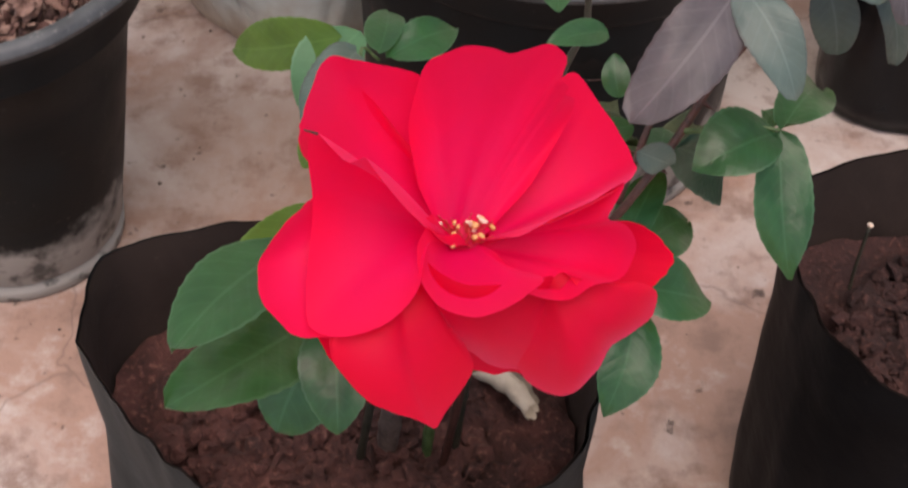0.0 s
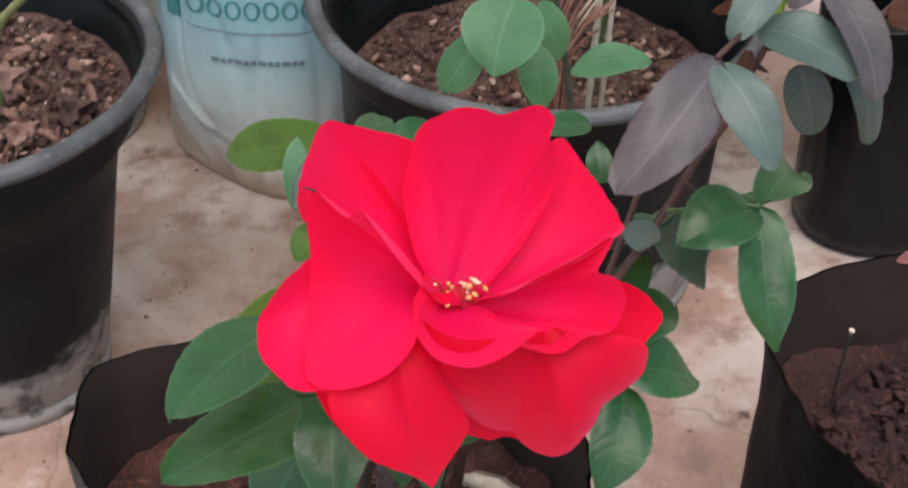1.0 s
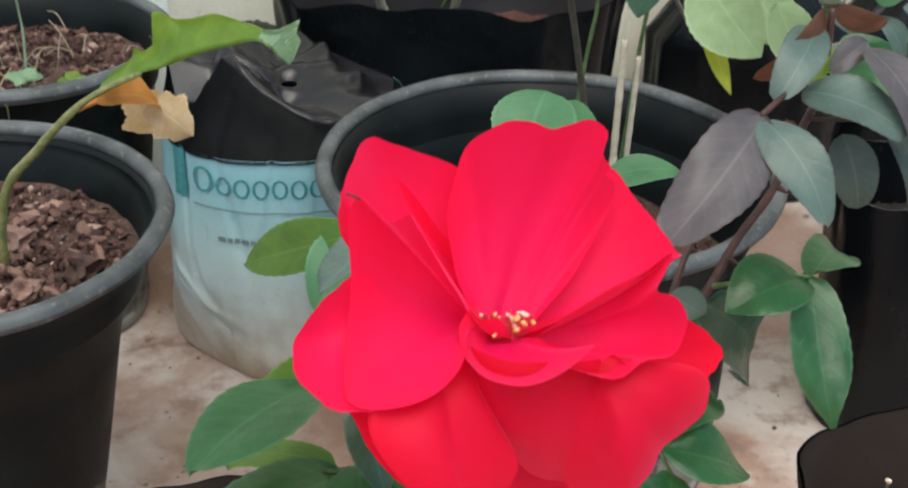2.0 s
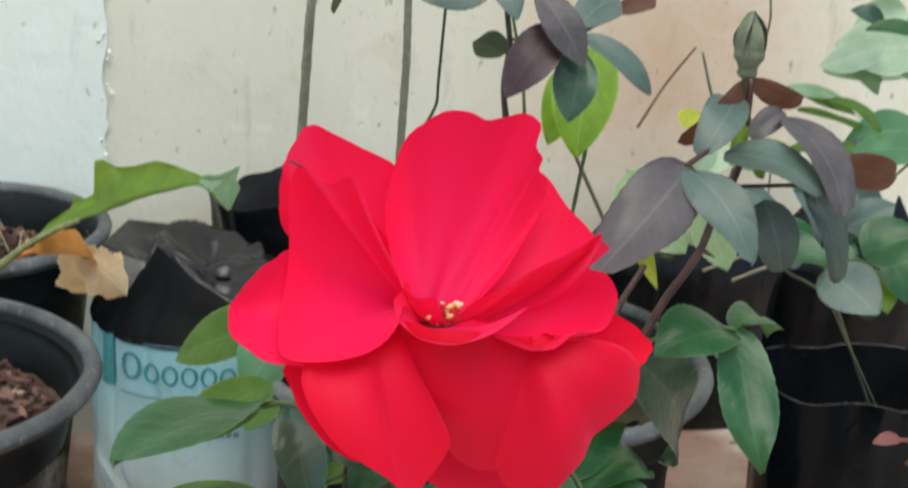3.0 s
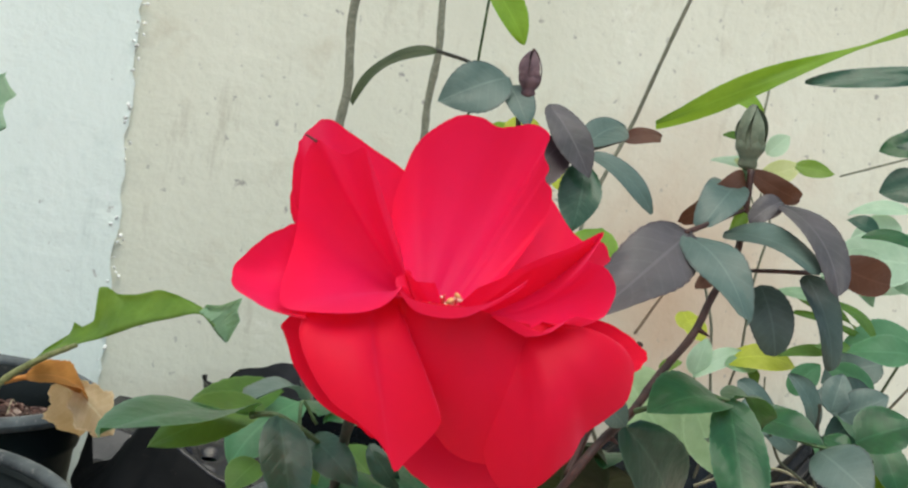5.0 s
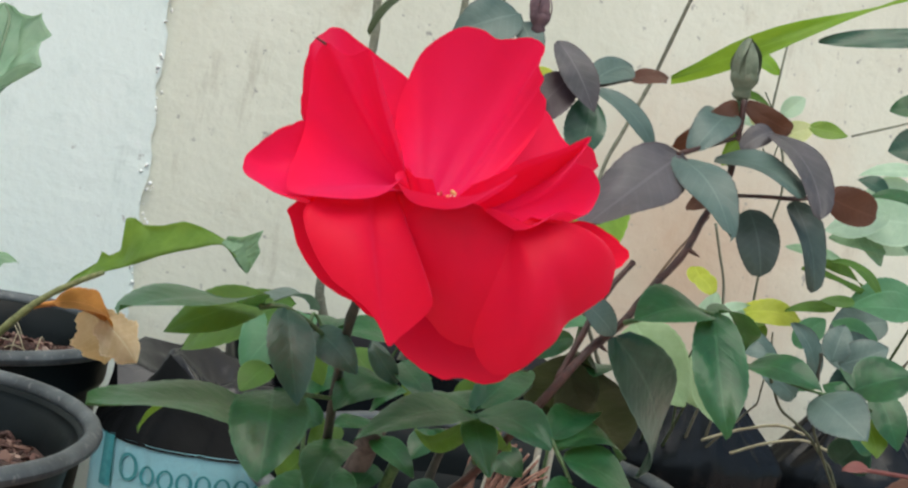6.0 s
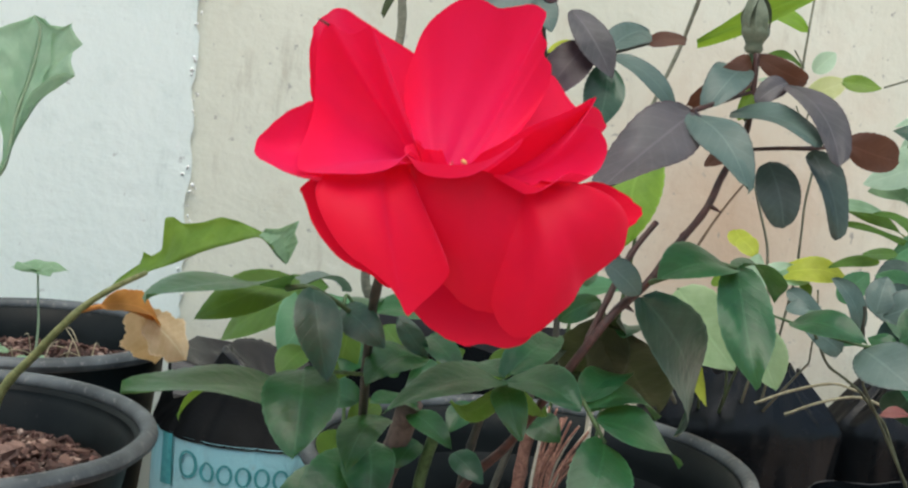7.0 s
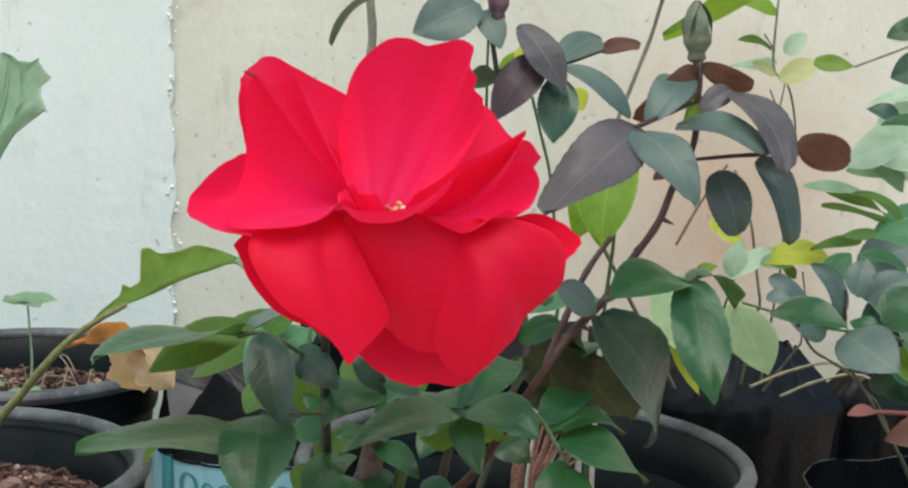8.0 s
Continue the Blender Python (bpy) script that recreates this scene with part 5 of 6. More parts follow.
leaf(wall_plant, (0.304, 0.500, 0.531), (0.280, 0.500, 0.521), 0.015, (0, -0.85, 0.5), M_LEAF, bend=0.03, fold=0.25)
stem(wall_plant, [(0.275, 0.550, 0.502), (0.295, 0.550, 0.510), (0.332, 0.550, 0.525)], 0.0007, 0.0009, M_GREYSTEM, 'stem')
stem(wall_plant, [(0.332, 0.550, 0.525), (0.371, 0.600, 0.465), (0.413, 0.700, 0.359), (0.450, 1.030, 0.170)], 0.0009, 0.0015, M_GREYSTEM, 'stem')
stem(wall_plant, [(0.312, 0.520, 0.606), (0.365, 0.580, 0.538), (0.411, 0.680, 0.426), (0.460, 1.030, 0.170)], 0.0009, 0.0015, M_STEM, 'stem')
leaf(wall_plant, (0.236, 0.620, 0.512), (0.212, 0.620, 0.519), 0.009, (0, -0.6, 0.8), M_OLIVE, bend=0.10, fold=0.25)
leaf(wall_plant, (0.242, 0.620, 0.491), (0.270, 0.620, 0.505), 0.016, (0, -0.85, 0.5), M_LIME, bend=0.05, fold=0.25)
leaf(wall_plant, (0.265, 0.620, 0.504), (0.294, 0.620, 0.502), 0.012, (0, -0.85, 0.5), M_SOW, bend=0.08, fold=0.25)
leaf(wall_plant, (0.242, 0.630, 0.495), (0.225, 0.630, 0.503), 0.010, (0, -0.85, 0.5), M_LIME, bend=0.08, fold=0.25)
leaf(wall_plant, (0.213, 0.620, 0.547), (0.238, 0.620, 0.537), 0.021, (0, -0.6, 0.8), M_YOUNG, bend=0.08, fold=0.25)
leaf(wall_plant, (0.250, 0.640, 0.509), (0.264, 0.640, 0.524), 0.013, (0, -0.85, 0.5), M_PALEST, bend=0.08, fold=0.25)
leaf(wall_plant, (0.244, 0.640, 0.503), (0.211, 0.640, 0.500), 0.009, (0, -0.85, 0.5), M_PALEST, bend=0.08, fold=0.25)
stem(wall_plant, [(0.240, 0.620, 0.568), (0.238, 0.620, 0.535), (0.240, 0.630, 0.499), (0.251, 0.630, 0.487), (0.260, 0.640, 0.457), (0.260, 0.660, 0.413), (0.270, 0.700, 0.355), (0.320, 0.990, 0.170)], 0.0008, 0.0014, M_GREYSTEM, 'stem')
stem(wall_plant, [(0.230, 0.620, 0.523), (0.238, 0.620, 0.511)], 0.0005, 0.0006, M_OLIVESTEM, 'stem')
stem(wall_plant, [(0.249, 0.630, 0.491), (0.245, 0.630, 0.472), (0.238, 0.630, 0.484)], 0.0005, 0.0006, M_OLIVESTEM, 'stem')
# tall bare stems behind the printed bag
stem(back_plant, [(-0.053, 0.720, 0.611), (-0.056, 0.730, 0.566), (-0.053, 0.740, 0.517), (-0.063, 0.760, 0.422), (-0.069, 0.800, 0.304), (-0.040, 0.850, 0.195)], 0.0034, 0.0042, M_GREYSTEM, 'stem')
stem(back_plant, [(0.009, 0.750, 0.624), (0.013, 0.760, 0.552), (0.010, 0.770, 0.514), (0.014, 0.800, 0.387), (0.013, 0.830, 0.271), (0.000, 0.860, 0.195)], 0.0028, 0.0038, M_GREYSTEM, 'stem')
leaf(back_plant, (0.038, 0.600, 0.597), (0.065, 0.600, 0.560), 0.020, (0, -0.85, 0.5), M_YOUNG, bend=0.05, fold=0.25)
leaf(back_plant, (0.055, 0.600, 0.507), (0.061, 0.600, 0.480), 0.023, (0, -0.85, 0.5), M_YOUNG, bend=0.05, fold=0.25)
stem(back_plant, [(0.038, 0.600, 0.597), (0.037, 0.660, 0.501), (0.039, 0.780, 0.354), (-0.020, 0.860, 0.195)], 0.0009, 0.0015, M_STEM, 'stem')
# weeds in the two left pots


# ---- weeds, dry leaf and seedling on the left ----
weed = thing("sow_thistle", "sow thistle with one long arching toothed leaf in a black pot", "weed", (-0.262, 0.44, 0.21))
stem(weed, [(-0.268, 0.437, 0.205), (-0.263, 0.434, 0.25), (-0.254, 0.43, 0.279), (-0.234, 0.423, 0.303), (-0.218, 0.416, 0.322), (-0.201, 0.41, 0.339), (-0.183, 0.403, 0.352), (-0.166, 0.396, 0.362)], 0.0038, 0.0014, M_WEEDSTEM, "leaf_stalk")


def torn_blade(plant, rib, edge, material, back=0.012, name="leaf"):
    """A blade with a torn, toothed edge, seen beside its midrib; the other half is folded behind."""
    n = 60
    low = smooth_line(rib, n)
    m = len(edge) - 1
    bm = bmesh.new()
    uv = bm.loops.layers.uv.new("blade")
    grid, coord = [], {}
    for i in range(n):
        f = i / (n - 1) * m
        k = min(int(f), m - 1)
        top = Vector(edge[k]).lerp(Vector(edge[k + 1]), f - k)
        row = []
        for j in range(-4, 9):
            if j >= 0:
                u = j / 8
                q = low[i].lerp(top, u) + Vector((0, 0.004, 0)) * math.sin(math.pi * u) + Vector((0, 0.0012 * noise.noise(Vector((i * 0.25, u * 3, 4))), 0))
            else:
                u = -j / 4
                q = low[i].lerp(top, 0.4 * u) + Vector((0, back * u * min(1, (top - low[i]).length / 0.012), 0))
            vert = bm.verts.new(q)
            coord[vert] = (j / 8, i / (n - 1))
            row.append(vert)
        grid.append(row)
    for a, b in zip(grid, grid[1:]):
        for j in range(12):
            f = bm.faces.new((a[j], a[j + 1], b[j + 1], b[j]))
            for loop in f.loops:
                loop[uv].uv = coord[loop.vert]
    return wpart(name, bm, material, plant)


torn_blade(weed, [(-0.194, 0.4075, 0.344), (-0.183, 0.403, 0.352), (-0.166, 0.396, 0.362), (-0.149, 0.389, 0.370), (-0.132, 0.383, 0.379), (-0.115, 0.376, 0.386), (-0.101, 0.370, 0.391), (-0.092, 0.367, 0.386)],
           [(-0.190, 0.416, 0.349), (-0.186, 0.415, 0.354), (-0.170, 0.409, 0.367), (-0.171, 0.408, 0.372), (-0.166, 0.407, 0.370), (-0.160, 0.405, 0.374), (-0.159, 0.404, 0.393), (-0.154, 0.402, 0.394), (-0.148, 0.400, 0.391), (-0.137, 0.395, 0.393), (-0.125, 0.390, 0.398), (-0.115, 0.386, 0.397), (-0.104, 0.382, 0.394), (-0.093, 0.374, 0.387)], M_SOW)
torn_blade(weed, [(-0.101, 0.371, 0.392), (-0.096, 0.370, 0.388), (-0.091, 0.371, 0.382), (-0.086, 0.374, 0.377)], [(-0.098, 0.373, 0.396), (-0.091, 0.372, 0.3965), (-0.080, 0.372, 0.402), (-0.082, 0.372, 0.395), (-0.080, 0.373, 0.390), (-0.085, 0.374, 0.378)], M_PALE, 0.003)
tall = thing("tall_weed", "pale green tall weed with a lobed leaf at the pot's edge", "weed", (-0.37, 0.52, 0.21))
stem(tall, [(-0.345, 0.50, 0.2), (-0.335, 0.53, 0.3), (-0.318, 0.56, 0.38)], 0.0035, 0.002, M_STEM, "leaf_stalk")
tall_rib = [(-0.318, 0.56, 0.380), (-0.3014, 0.558, 0.397), (-0.2938, 0.556, 0.4336), (-0.2859, 0.556, 0.46), (-0.2808, 0.556, 0.4881), (-0.2855, 0.556, 0.4991)]
stem(tall, tall_rib, 0.0015, 0.0006, M_PALESTEM, "midrib")
torn_blade(tall, tall_rib, [(-0.314, 0.558, 0.383), (-0.299, 0.552, 0.3976), (-0.2911, 0.551, 0.4254), (-0.2883, 0.55, 0.4385), (-0.2822, 0.549, 0.4497), (-0.2697, 0.548, 0.4608), (-0.2612, 0.548, 0.464), (-0.2542, 0.55, 0.4619), (-0.258, 0.549, 0.4717), (-0.2569, 0.549, 0.4781), (-0.2507, 0.551, 0.483), (-0.2547, 0.549, 0.4878), (-0.2588, 0.549, 0.4935), (-0.2585, 0.55, 0.4967), (-0.2639, 0.55, 0.4933), (-0.2729, 0.551, 0.4939), (-0.2777, 0.553, 0.4976), (-0.2838, 0.555, 0.4991)], M_WEEDPALE, 0.0)
torn_blade(tall, tall_rib, [(-0.3195, 0.56, 0.383), (-0.3022, 0.558, 0.3974), (-0.3017, 0.554, 0.4182), (-0.3065, 0.552, 0.4329), (-0.3037, 0.552, 0.4481), (-0.3145, 0.551, 0.4561), (-0.3107, 0.551, 0.469), (-0.3066, 0.551, 0.4757), (-0.3132, 0.551, 0.4859), (-0.3006, 0.552, 0.492), (-0.2922, 0.553, 0.4953), (-0.2858, 0.556, 0.499)], M_WEEDPALE, 0.0)
dry = thing("dry_leaf", "curled dry yellow-brown leaf hanging from the weed", "dead leaf", (-0.2, 0.42, 0.335))
stem(dry, [(-0.205, 0.411, 0.334), (-0.195, 0.42, 0.336), (-0.182, 0.43, 0.334), (-0.17, 0.44, 0.328)], 0.0013, 0.0022, M_DRYRIB, "leaf_stalk")
leaf(dry, (-0.196, 0.418, 0.337), (-0.166, 0.445, 0.318), 0.016, (0.1, -0.6, 0.8), M_DRYRIB, bend=0.22, fold=0.8, teeth=0.06, lobes=0.1, name="blade")
leaf(dry, (-0.178, 0.438, 0.332), (-0.173, 0.464, 0.295), 0.027, (0.25, -0.9, 0.3), M_DRY, bend=0.16, fold=-0.8, teeth=0.08, lobes=0.14, name="blade")
leaf(dry, (-0.172, 0.438, 0.327), (-0.151, 0.448, 0.302), 0.024, (0.3, -0.85, 0.4), M_DRY, bend=0.14, fold=-0.7, teeth=0.08, lobes=0.14, name="blade")


def seedling(x, y, z, h, n, spread, material, label):
    """A thin stalk with a whorl of small leaflets."""
    s = thing("seedling", label, "seedling", (x, y, z), "weeds in the back pot")
    stem(s, [(x, y, z), (x + 0.002, y, z + h * 0.5), (x, y - 0.002, z + h)], 0.0012, 0.0008, M_PALESTEM)
    for k in range(n):
        a = 2 * math.pi * k / n + 0.4
        leaf(s, (x, y - 0.002, z + h), (x + spread * math.cos(a), y - 0.002 + spread * math.sin(a), z + h + 0.004 * (k % 2)), spread * 0.75, (0, -0.3, 1), material, bend=0.1)
    return s


seedling(-0.327, 0.733, 0.21, 0.088, 5, 0.024, M_PALE, "pale three-leaved seedling on a thin stalk")
seedling(-0.318, 0.70, 0.212, 0.018, 6, 0.014, M_PALE, "low pale green weed in the back pot")
seedling(-0.282, 0.70, 0.212, 0.016, 5, 0.013, M_SOW, "small round-leaved weed in the back pot")
seedling(-0.355, 0.71, 0.212, 0.022, 5, 0.015, M_PALE, "small pale weed near the pot's edge")
weeds = thing("weed_tangle", "tangle of dry grass stalks on the soil", "dry grass", (-0.31, 0.72, 0.21))
rnd = random.Random(8)
for k in range(26):
    a, r = rnd.uniform(0, 6.28), rnd.uniform(0.01, 0.1)
    p = Vector((-0.322 + r * math.cos(a), 0.744 + r * math.sin(a), 0.212))
    q = p + Vector((rnd.uniform(-0.03, 0.03), rnd.uniform(-0.03, 0.03), rnd.uniform(0.004, 0.03)))
    stem(weeds, [p, (p + q) / 2 + Vector((0, 0, rnd.uniform(0.002, 0.012))), q], 0.0006, 0.0004, M_HAY, "stalk") if k else None

# flakes and lumps on the earth of the left pot
tagged(wpart("flake_layer", chips((-0.285, 0.435), 0.095, 0.095, 0.222, 460, 77, 0.0016, 0.008), M_FLAKE, pot_left, "pale pinkish coir flakes and bark bits", False), kind="stuff")
for x, y, s, sq, lab in ((-0.262, 0.452, 0.012, (1, 0.8, 0.55), "pale crumbly clod of dry earth"), (-0.297, 0.425, 0.018, (1.2, 0.8, 0.3), "flat grey-brown piece of bark"), (-0.214, 0.418, 0.012, (1, 0.8, 0.8), "dark brown clod of coir"), (-0.243, 0.395, 0.008, (1, 1, 0.8), "small pale clod of dry earth")):
    bm = bmesh.new()
    lump_mesh(bm, (0, 0, 0), s, s * 900, sq, 3, 0.9)
    for v in bm.verts:
        v.co *= 1 + 0.22 * noise.noise(v.co * 420 + Vector((s * 999, 0, 0)))
    ob = part("soil_clod", bm, M_CLOD if "pale" in lab else M_DARKCLOD, smooth=False)
    ob.location = (x, y, 0.225 + 0.3 * s)
    tagged(ob, lab, "clod", "clods on the soil")

# ---- printed cocopeat bag ----
coco = thing("cocopeat_bag", "white and pale blue printed cocopeat bag, its black top folded shut", "cocopeat bag", (-0.125, 0.722, 0))
CX, CY, CA, CB = -0.125, 0.722, 0.096, 0.096


def coco_r(a, z):
    """The bag's outline: a tucked square foot set cornerwise, round above, with two slanting creases by the tuck."""
    c, s = math.cos(a), math.sin(a)
    e = (abs(c) ** 2.4 + abs(s) ** 2.4) ** (-1 / 2.4)
    tc, ts = math.cos(a + radians(130)), math.sin(a + radians(130))
    tuck = 0.9 * (abs(tc) ** 3.6 + abs(ts) ** 3.6) ** (-1 / 3.6) * (1 - 0.05 * math.exp(-z / 0.006))
    w = min(1.0, z / 0.09)
    w = w * w * (3 - 2 * w)
    q = Vector((2 * c, 2 * s, 6 * z + 90))
    r = (tuck + (e - tuck) * w) * (1 + 0.035 * noise.noise(q) + 0.015 * noise.noise(q * 3) - 0.02 * max(0.0, 1 - 9 * abs(noise.noise(q * 1.3 + Vector((4, 0, 0))))))
    deg = (math.degrees(a) + 180) % 360 - 180
    for a0, a1, z0, slope, deep in ((-158, -110, 0.084, 0.00141, 0.055), (-164, -133, 0.055, 0.0026, 0.05), (-130, -104, 0.052, 0.0009, 0.025)):
        if a0 < deg < a1:
            line = z0 - slope * (deg - a0 - 12)
            r -= deep * math.sin(math.pi * (deg - a0) / (a1 - a0)) * (math.exp(-((z - line) / 0.0035) ** 2) - 0.5 * math.exp(-((z - line - 0.008) / 0.005) ** 2))
    return r


def coco_point(a, z, out=0.0):
    r = coco_r(a, z)
    return (CX + (CA * r + out) * math.cos(a), CY + (CB * r + out) * math.sin(a), z)


def coco_strip(a0, a1, z0, z1, out, na=12, nz=4):
    bm = bmesh.new()
    g = [[bm.verts.new(coco_point(a0 + (a1 - a0) * i / na, z0 + (z1 - z0) * k / nz, out)) for i in range(na + 1)] for k in range(nz + 1)]
    for a, b in zip(g, g[1:]):
        for i in range(na):
            bm.faces.new((a[i], a[i + 1], b[i + 1], b[i]))
    return bm


wpart("film", coco_strip(0, 2 * math.pi, 0.0, 0.199, 0.0, 220, 80), M_PRINTFILM, coco, "white film, pale blue behind the print")
# edge where the folded mouth turns over, angle by angle: a peak, a falling front ridge and a low back
MOUTH_EDGE = ((-180, -0.215, 0.722, 0.244), (-162, -0.204, 0.692, 0.214), (-148, -0.186, 0.674, 0.224), (-128, -0.167, 0.682, 0.257), (-102, -0.136, 0.657, 0.239), (-76, -0.099, 0.646, 0.219), (-50, -0.067, 0.654, 0.204), (-18, -0.040, 0.694, 0.207), (22, -0.042, 0.752, 0.212), (60, -0.082, 0.782, 0.217), (84, -0.120, 0.794, 0.230), (110, -0.149, 0.796, 0.238), (142, -0.205, 0.782, 0.246), (180, -0.215, 0.722, 0.244))


def mouth_edge(deg):
    for a, b in zip(MOUTH_EDGE, MOUTH_EDGE[1:]):
        if a[0] <= deg <= b[0]:
            return Vector(a[1:]).lerp(Vector(b[1:]), (deg - a[0]) / (b[0] - a[0]))


def ridged(p, scale, seed):
    """Sharp folds: high along thin lines, low between them."""
    return 0.3 - abs(noise.noise(p * scale + Vector((seed, 0, 0))))


def coco_mouth(rows, start, end, deep):
    """Film between two closed lines given by angle, thrown into angular folds."""
    n = 180
    bm = bmesh.new()
    grid = []
    for k in range(rows + 1):
        v = k / rows
        ring = []
        for i in range(n):
            deg = -180 + 360 * i / n
            p = start(deg).lerp(end(deg), v)
            mid = math.sin(math.pi * v) ** 0.7
            p += (p - Vector((CX, CY, 0.15))).normalized() * deep * mid * (ridged(p, 15.0, 5) + 0.22 * ridged(p, 34.0, 9))
            ring.append(bm.verts.new(p))
        grid.append(ring)
    for a, b in zip(grid, grid[1:]):
        for i in range(n):
            bm.faces.new((a[i], a[(i + 1) % n], b[(i + 1) % n], b[i]))
    return bm


def mouth_foot(deg):
    return Vector(coco_point(radians(deg), 0.197, 0.0012))


def mouth_heart(deg):
    a = radians(deg)
    return Vector((-0.122 + 0.006 * math.cos(a), 0.722 + 0.006 * math.sin(a), 0.219))


wpart("black_band", coco_mouth(14, mouth_foot, mouth_edge, 0.007), M_BLACKFILM, coco, "black film rising from the print to the fold")
wpart("mouth_film", coco_mouth(26, mouth_edge, mouth_heart, 0.058), M_GREYFILM, coco, "grey shiny crumpled film folded shut over the mouth")


def print_angle(x):
    """Angle round the bag of a place x metres along its front."""
    return -math.pi / 2 + (x - CX) / 0.1


wpart("side_stripe", coco_strip(print_angle(-0.212), print_angle(-0.199), 0.158, 0.198, 0.0012), M_TEAL, coco, "teal printed stripe")


def coco_ring(x, z, w, h, stroke):
    """A flat printed ring laid on the bag's front, thicker at its sides."""
    bm = bmesh.new()
    n = 22
    pairs = []
    for i in range(n):
        a = 2 * math.pi * i / n
        pairs.append([bm.verts.new(coco_point(print_angle(x + 0.5 * w * (1 - k * stroke) * math.cos(a)), z + 0.5 * h * (1 - 0.55 * k * stroke) * math.sin(a), 0.0012)) for k in (0, 1)])
    for p, q in zip(pairs, pairs[1:] + pairs[:1]):
        bm.faces.new((p[0], q[0], q[1], p[1]))
    return bm


wpart("print_shape", coco_ring(-0.1815, 0.1795, 0.018, 0.0215, 0.36), M_TEAL, coco, "large teal printed ring")
for k in range(9):
    wpart("print_shape", coco_ring(-0.1645 + 0.0142 * k, 0.1765, 0.0126, 0.0156, 0.36), M_TEAL, coco, "teal printed ring")
wpart("printed_line", coco_strip(print_angle(-0.192), print_angle(-0.05), 0.1565, 0.1575, 0.0012, 20, 1), M_GREYPRINT, coco)
x = -0.172
for k in range(12):
    w = 0.0042 if k % 3 else 0.0065
    wpart("print_shape", coco_strip(print_angle(x), print_angle(x + w), 0.1295, 0.1335, 0.0012, 2, 1), M_GREYPRINT, coco, "small grey printed block")
    x += w + 0.0012

# ---- bundle of cut sticks in the middle pot ----
sticks = thing("stick_bundle", "fan of pinkish-brown dry cut stalks in the middle pot", "dry stalks", (0.085, 0.47, 0.145))
rnd = random.Random(4)
for k in range(22):
    u = k / 21
    row = rnd.uniform(-0.007, 0.007)
    foot = Vector((0.067 + 0.010 * u, 0.475 + row, 0.14))
    neck = Vector((0.066 + 0.016 * u + rnd.uniform(-0.0015, 0.0015), 0.475 + 1.2 * row, 0.238 + rnd.uniform(-0.006, 0.006)))
    top = Vector((0.072 + 0.036 * u**1.3 + rnd.uniform(-0.003, 0.003), 0.475 + 2.2 * row, 0.288 - 0.014 * u - 0.03 * rnd.random() ** 2))
    stem(sticks, [foot, foot.lerp(neck, 0.6) + Vector((rnd.uniform(-0.001, 0.001), 0, 0)), neck, neck.lerp(top, 0.5) + Vector((-0.002 * u, 0, 0.002)), top], rnd.uniform(0.0010, 0.0015), 0.0008, M_PINKSTICK if k % 6 else M_PALESTICK, "stalk")
poles = thing("plant_stake", "two pale thin stakes in the middle pot", "stake", (0.1, 0.5, 0.145))
stem(poles, [(0.098, 0.5, 0.14), (0.1, 0.5, 0.27), (0.101, 0.5, 0.345)], 0.0022, 0.0022, M_PALESTICK, "stake_rod")
stem(poles, [(0.108, 0.51, 0.14), (0.11, 0.51, 0.27), (0.112, 0.51, 0.33)], 0.0018, 0.0018, M_PALESTICK, "stake_rod")
canes = thing("bare_cane", "reddish-brown bare cane with green shoots in the middle pot", "cane", (0.06, 0.57, 0.145))
stem(canes, [(0.058, 0.58, 0.14), (0.066, 0.575, 0.235), (0.072, 0.57, 0.262)], 0.0055, 0.004, M_PINKSTICK)
shoot = thing("rose_shoot", "arching young pink rose shoot with a brick-red and a mauve leaf", "rose shoot", (0.3, 0.17, 0.187))
stem(shoot, [(0.3, 0.17, 0.18), (0.28, 0.125, 0.3), (0.246, 0.11, 0.365), (0.201, 0.106, 0.384), (0.177, 0.105, 0.386), (0.160, 0.105, 0.386)], 0.0015, 0.0007, M_REDSHOOT)
leaf(shoot, (0.168, 0.106, 0.386), (0.1575, 0.104, 0.385), 0.004, (0, -0.6, 0.8), M_REDSHOOT, bend=0.1)
leaf(shoot, (0.206, 0.114, 0.379), (0.1735, 0.112, 0.374), 0.0125, (0, -0.9, 0.3), M_REDLEAF, bend=0.1, teeth=0.08)
leaf(shoot, (0.208, 0.109, 0.386), (0.1855, 0.108, 0.3835), 0.011, (0, -0.8, 0.5), M_PURPLE, bend=0.12, teeth=0.06)
for line in ([(0.250, 0.7, 0.250), (0.276, 0.7, 0.262), (0.305, 0.69, 0.273), (0.322, 0.675, 0.272)], [(0.274, 0.7, 0.243), (0.3, 0.7, 0.255), (0.329, 0.7, 0.262), (0.35, 0.69, 0.258)]):
    rod = thing("dry_branch", "thin pale dry branch lying over the grow bags", "branch", line[0])
    stem(rod, line, 0.0012, 0.0011, M_HAY)

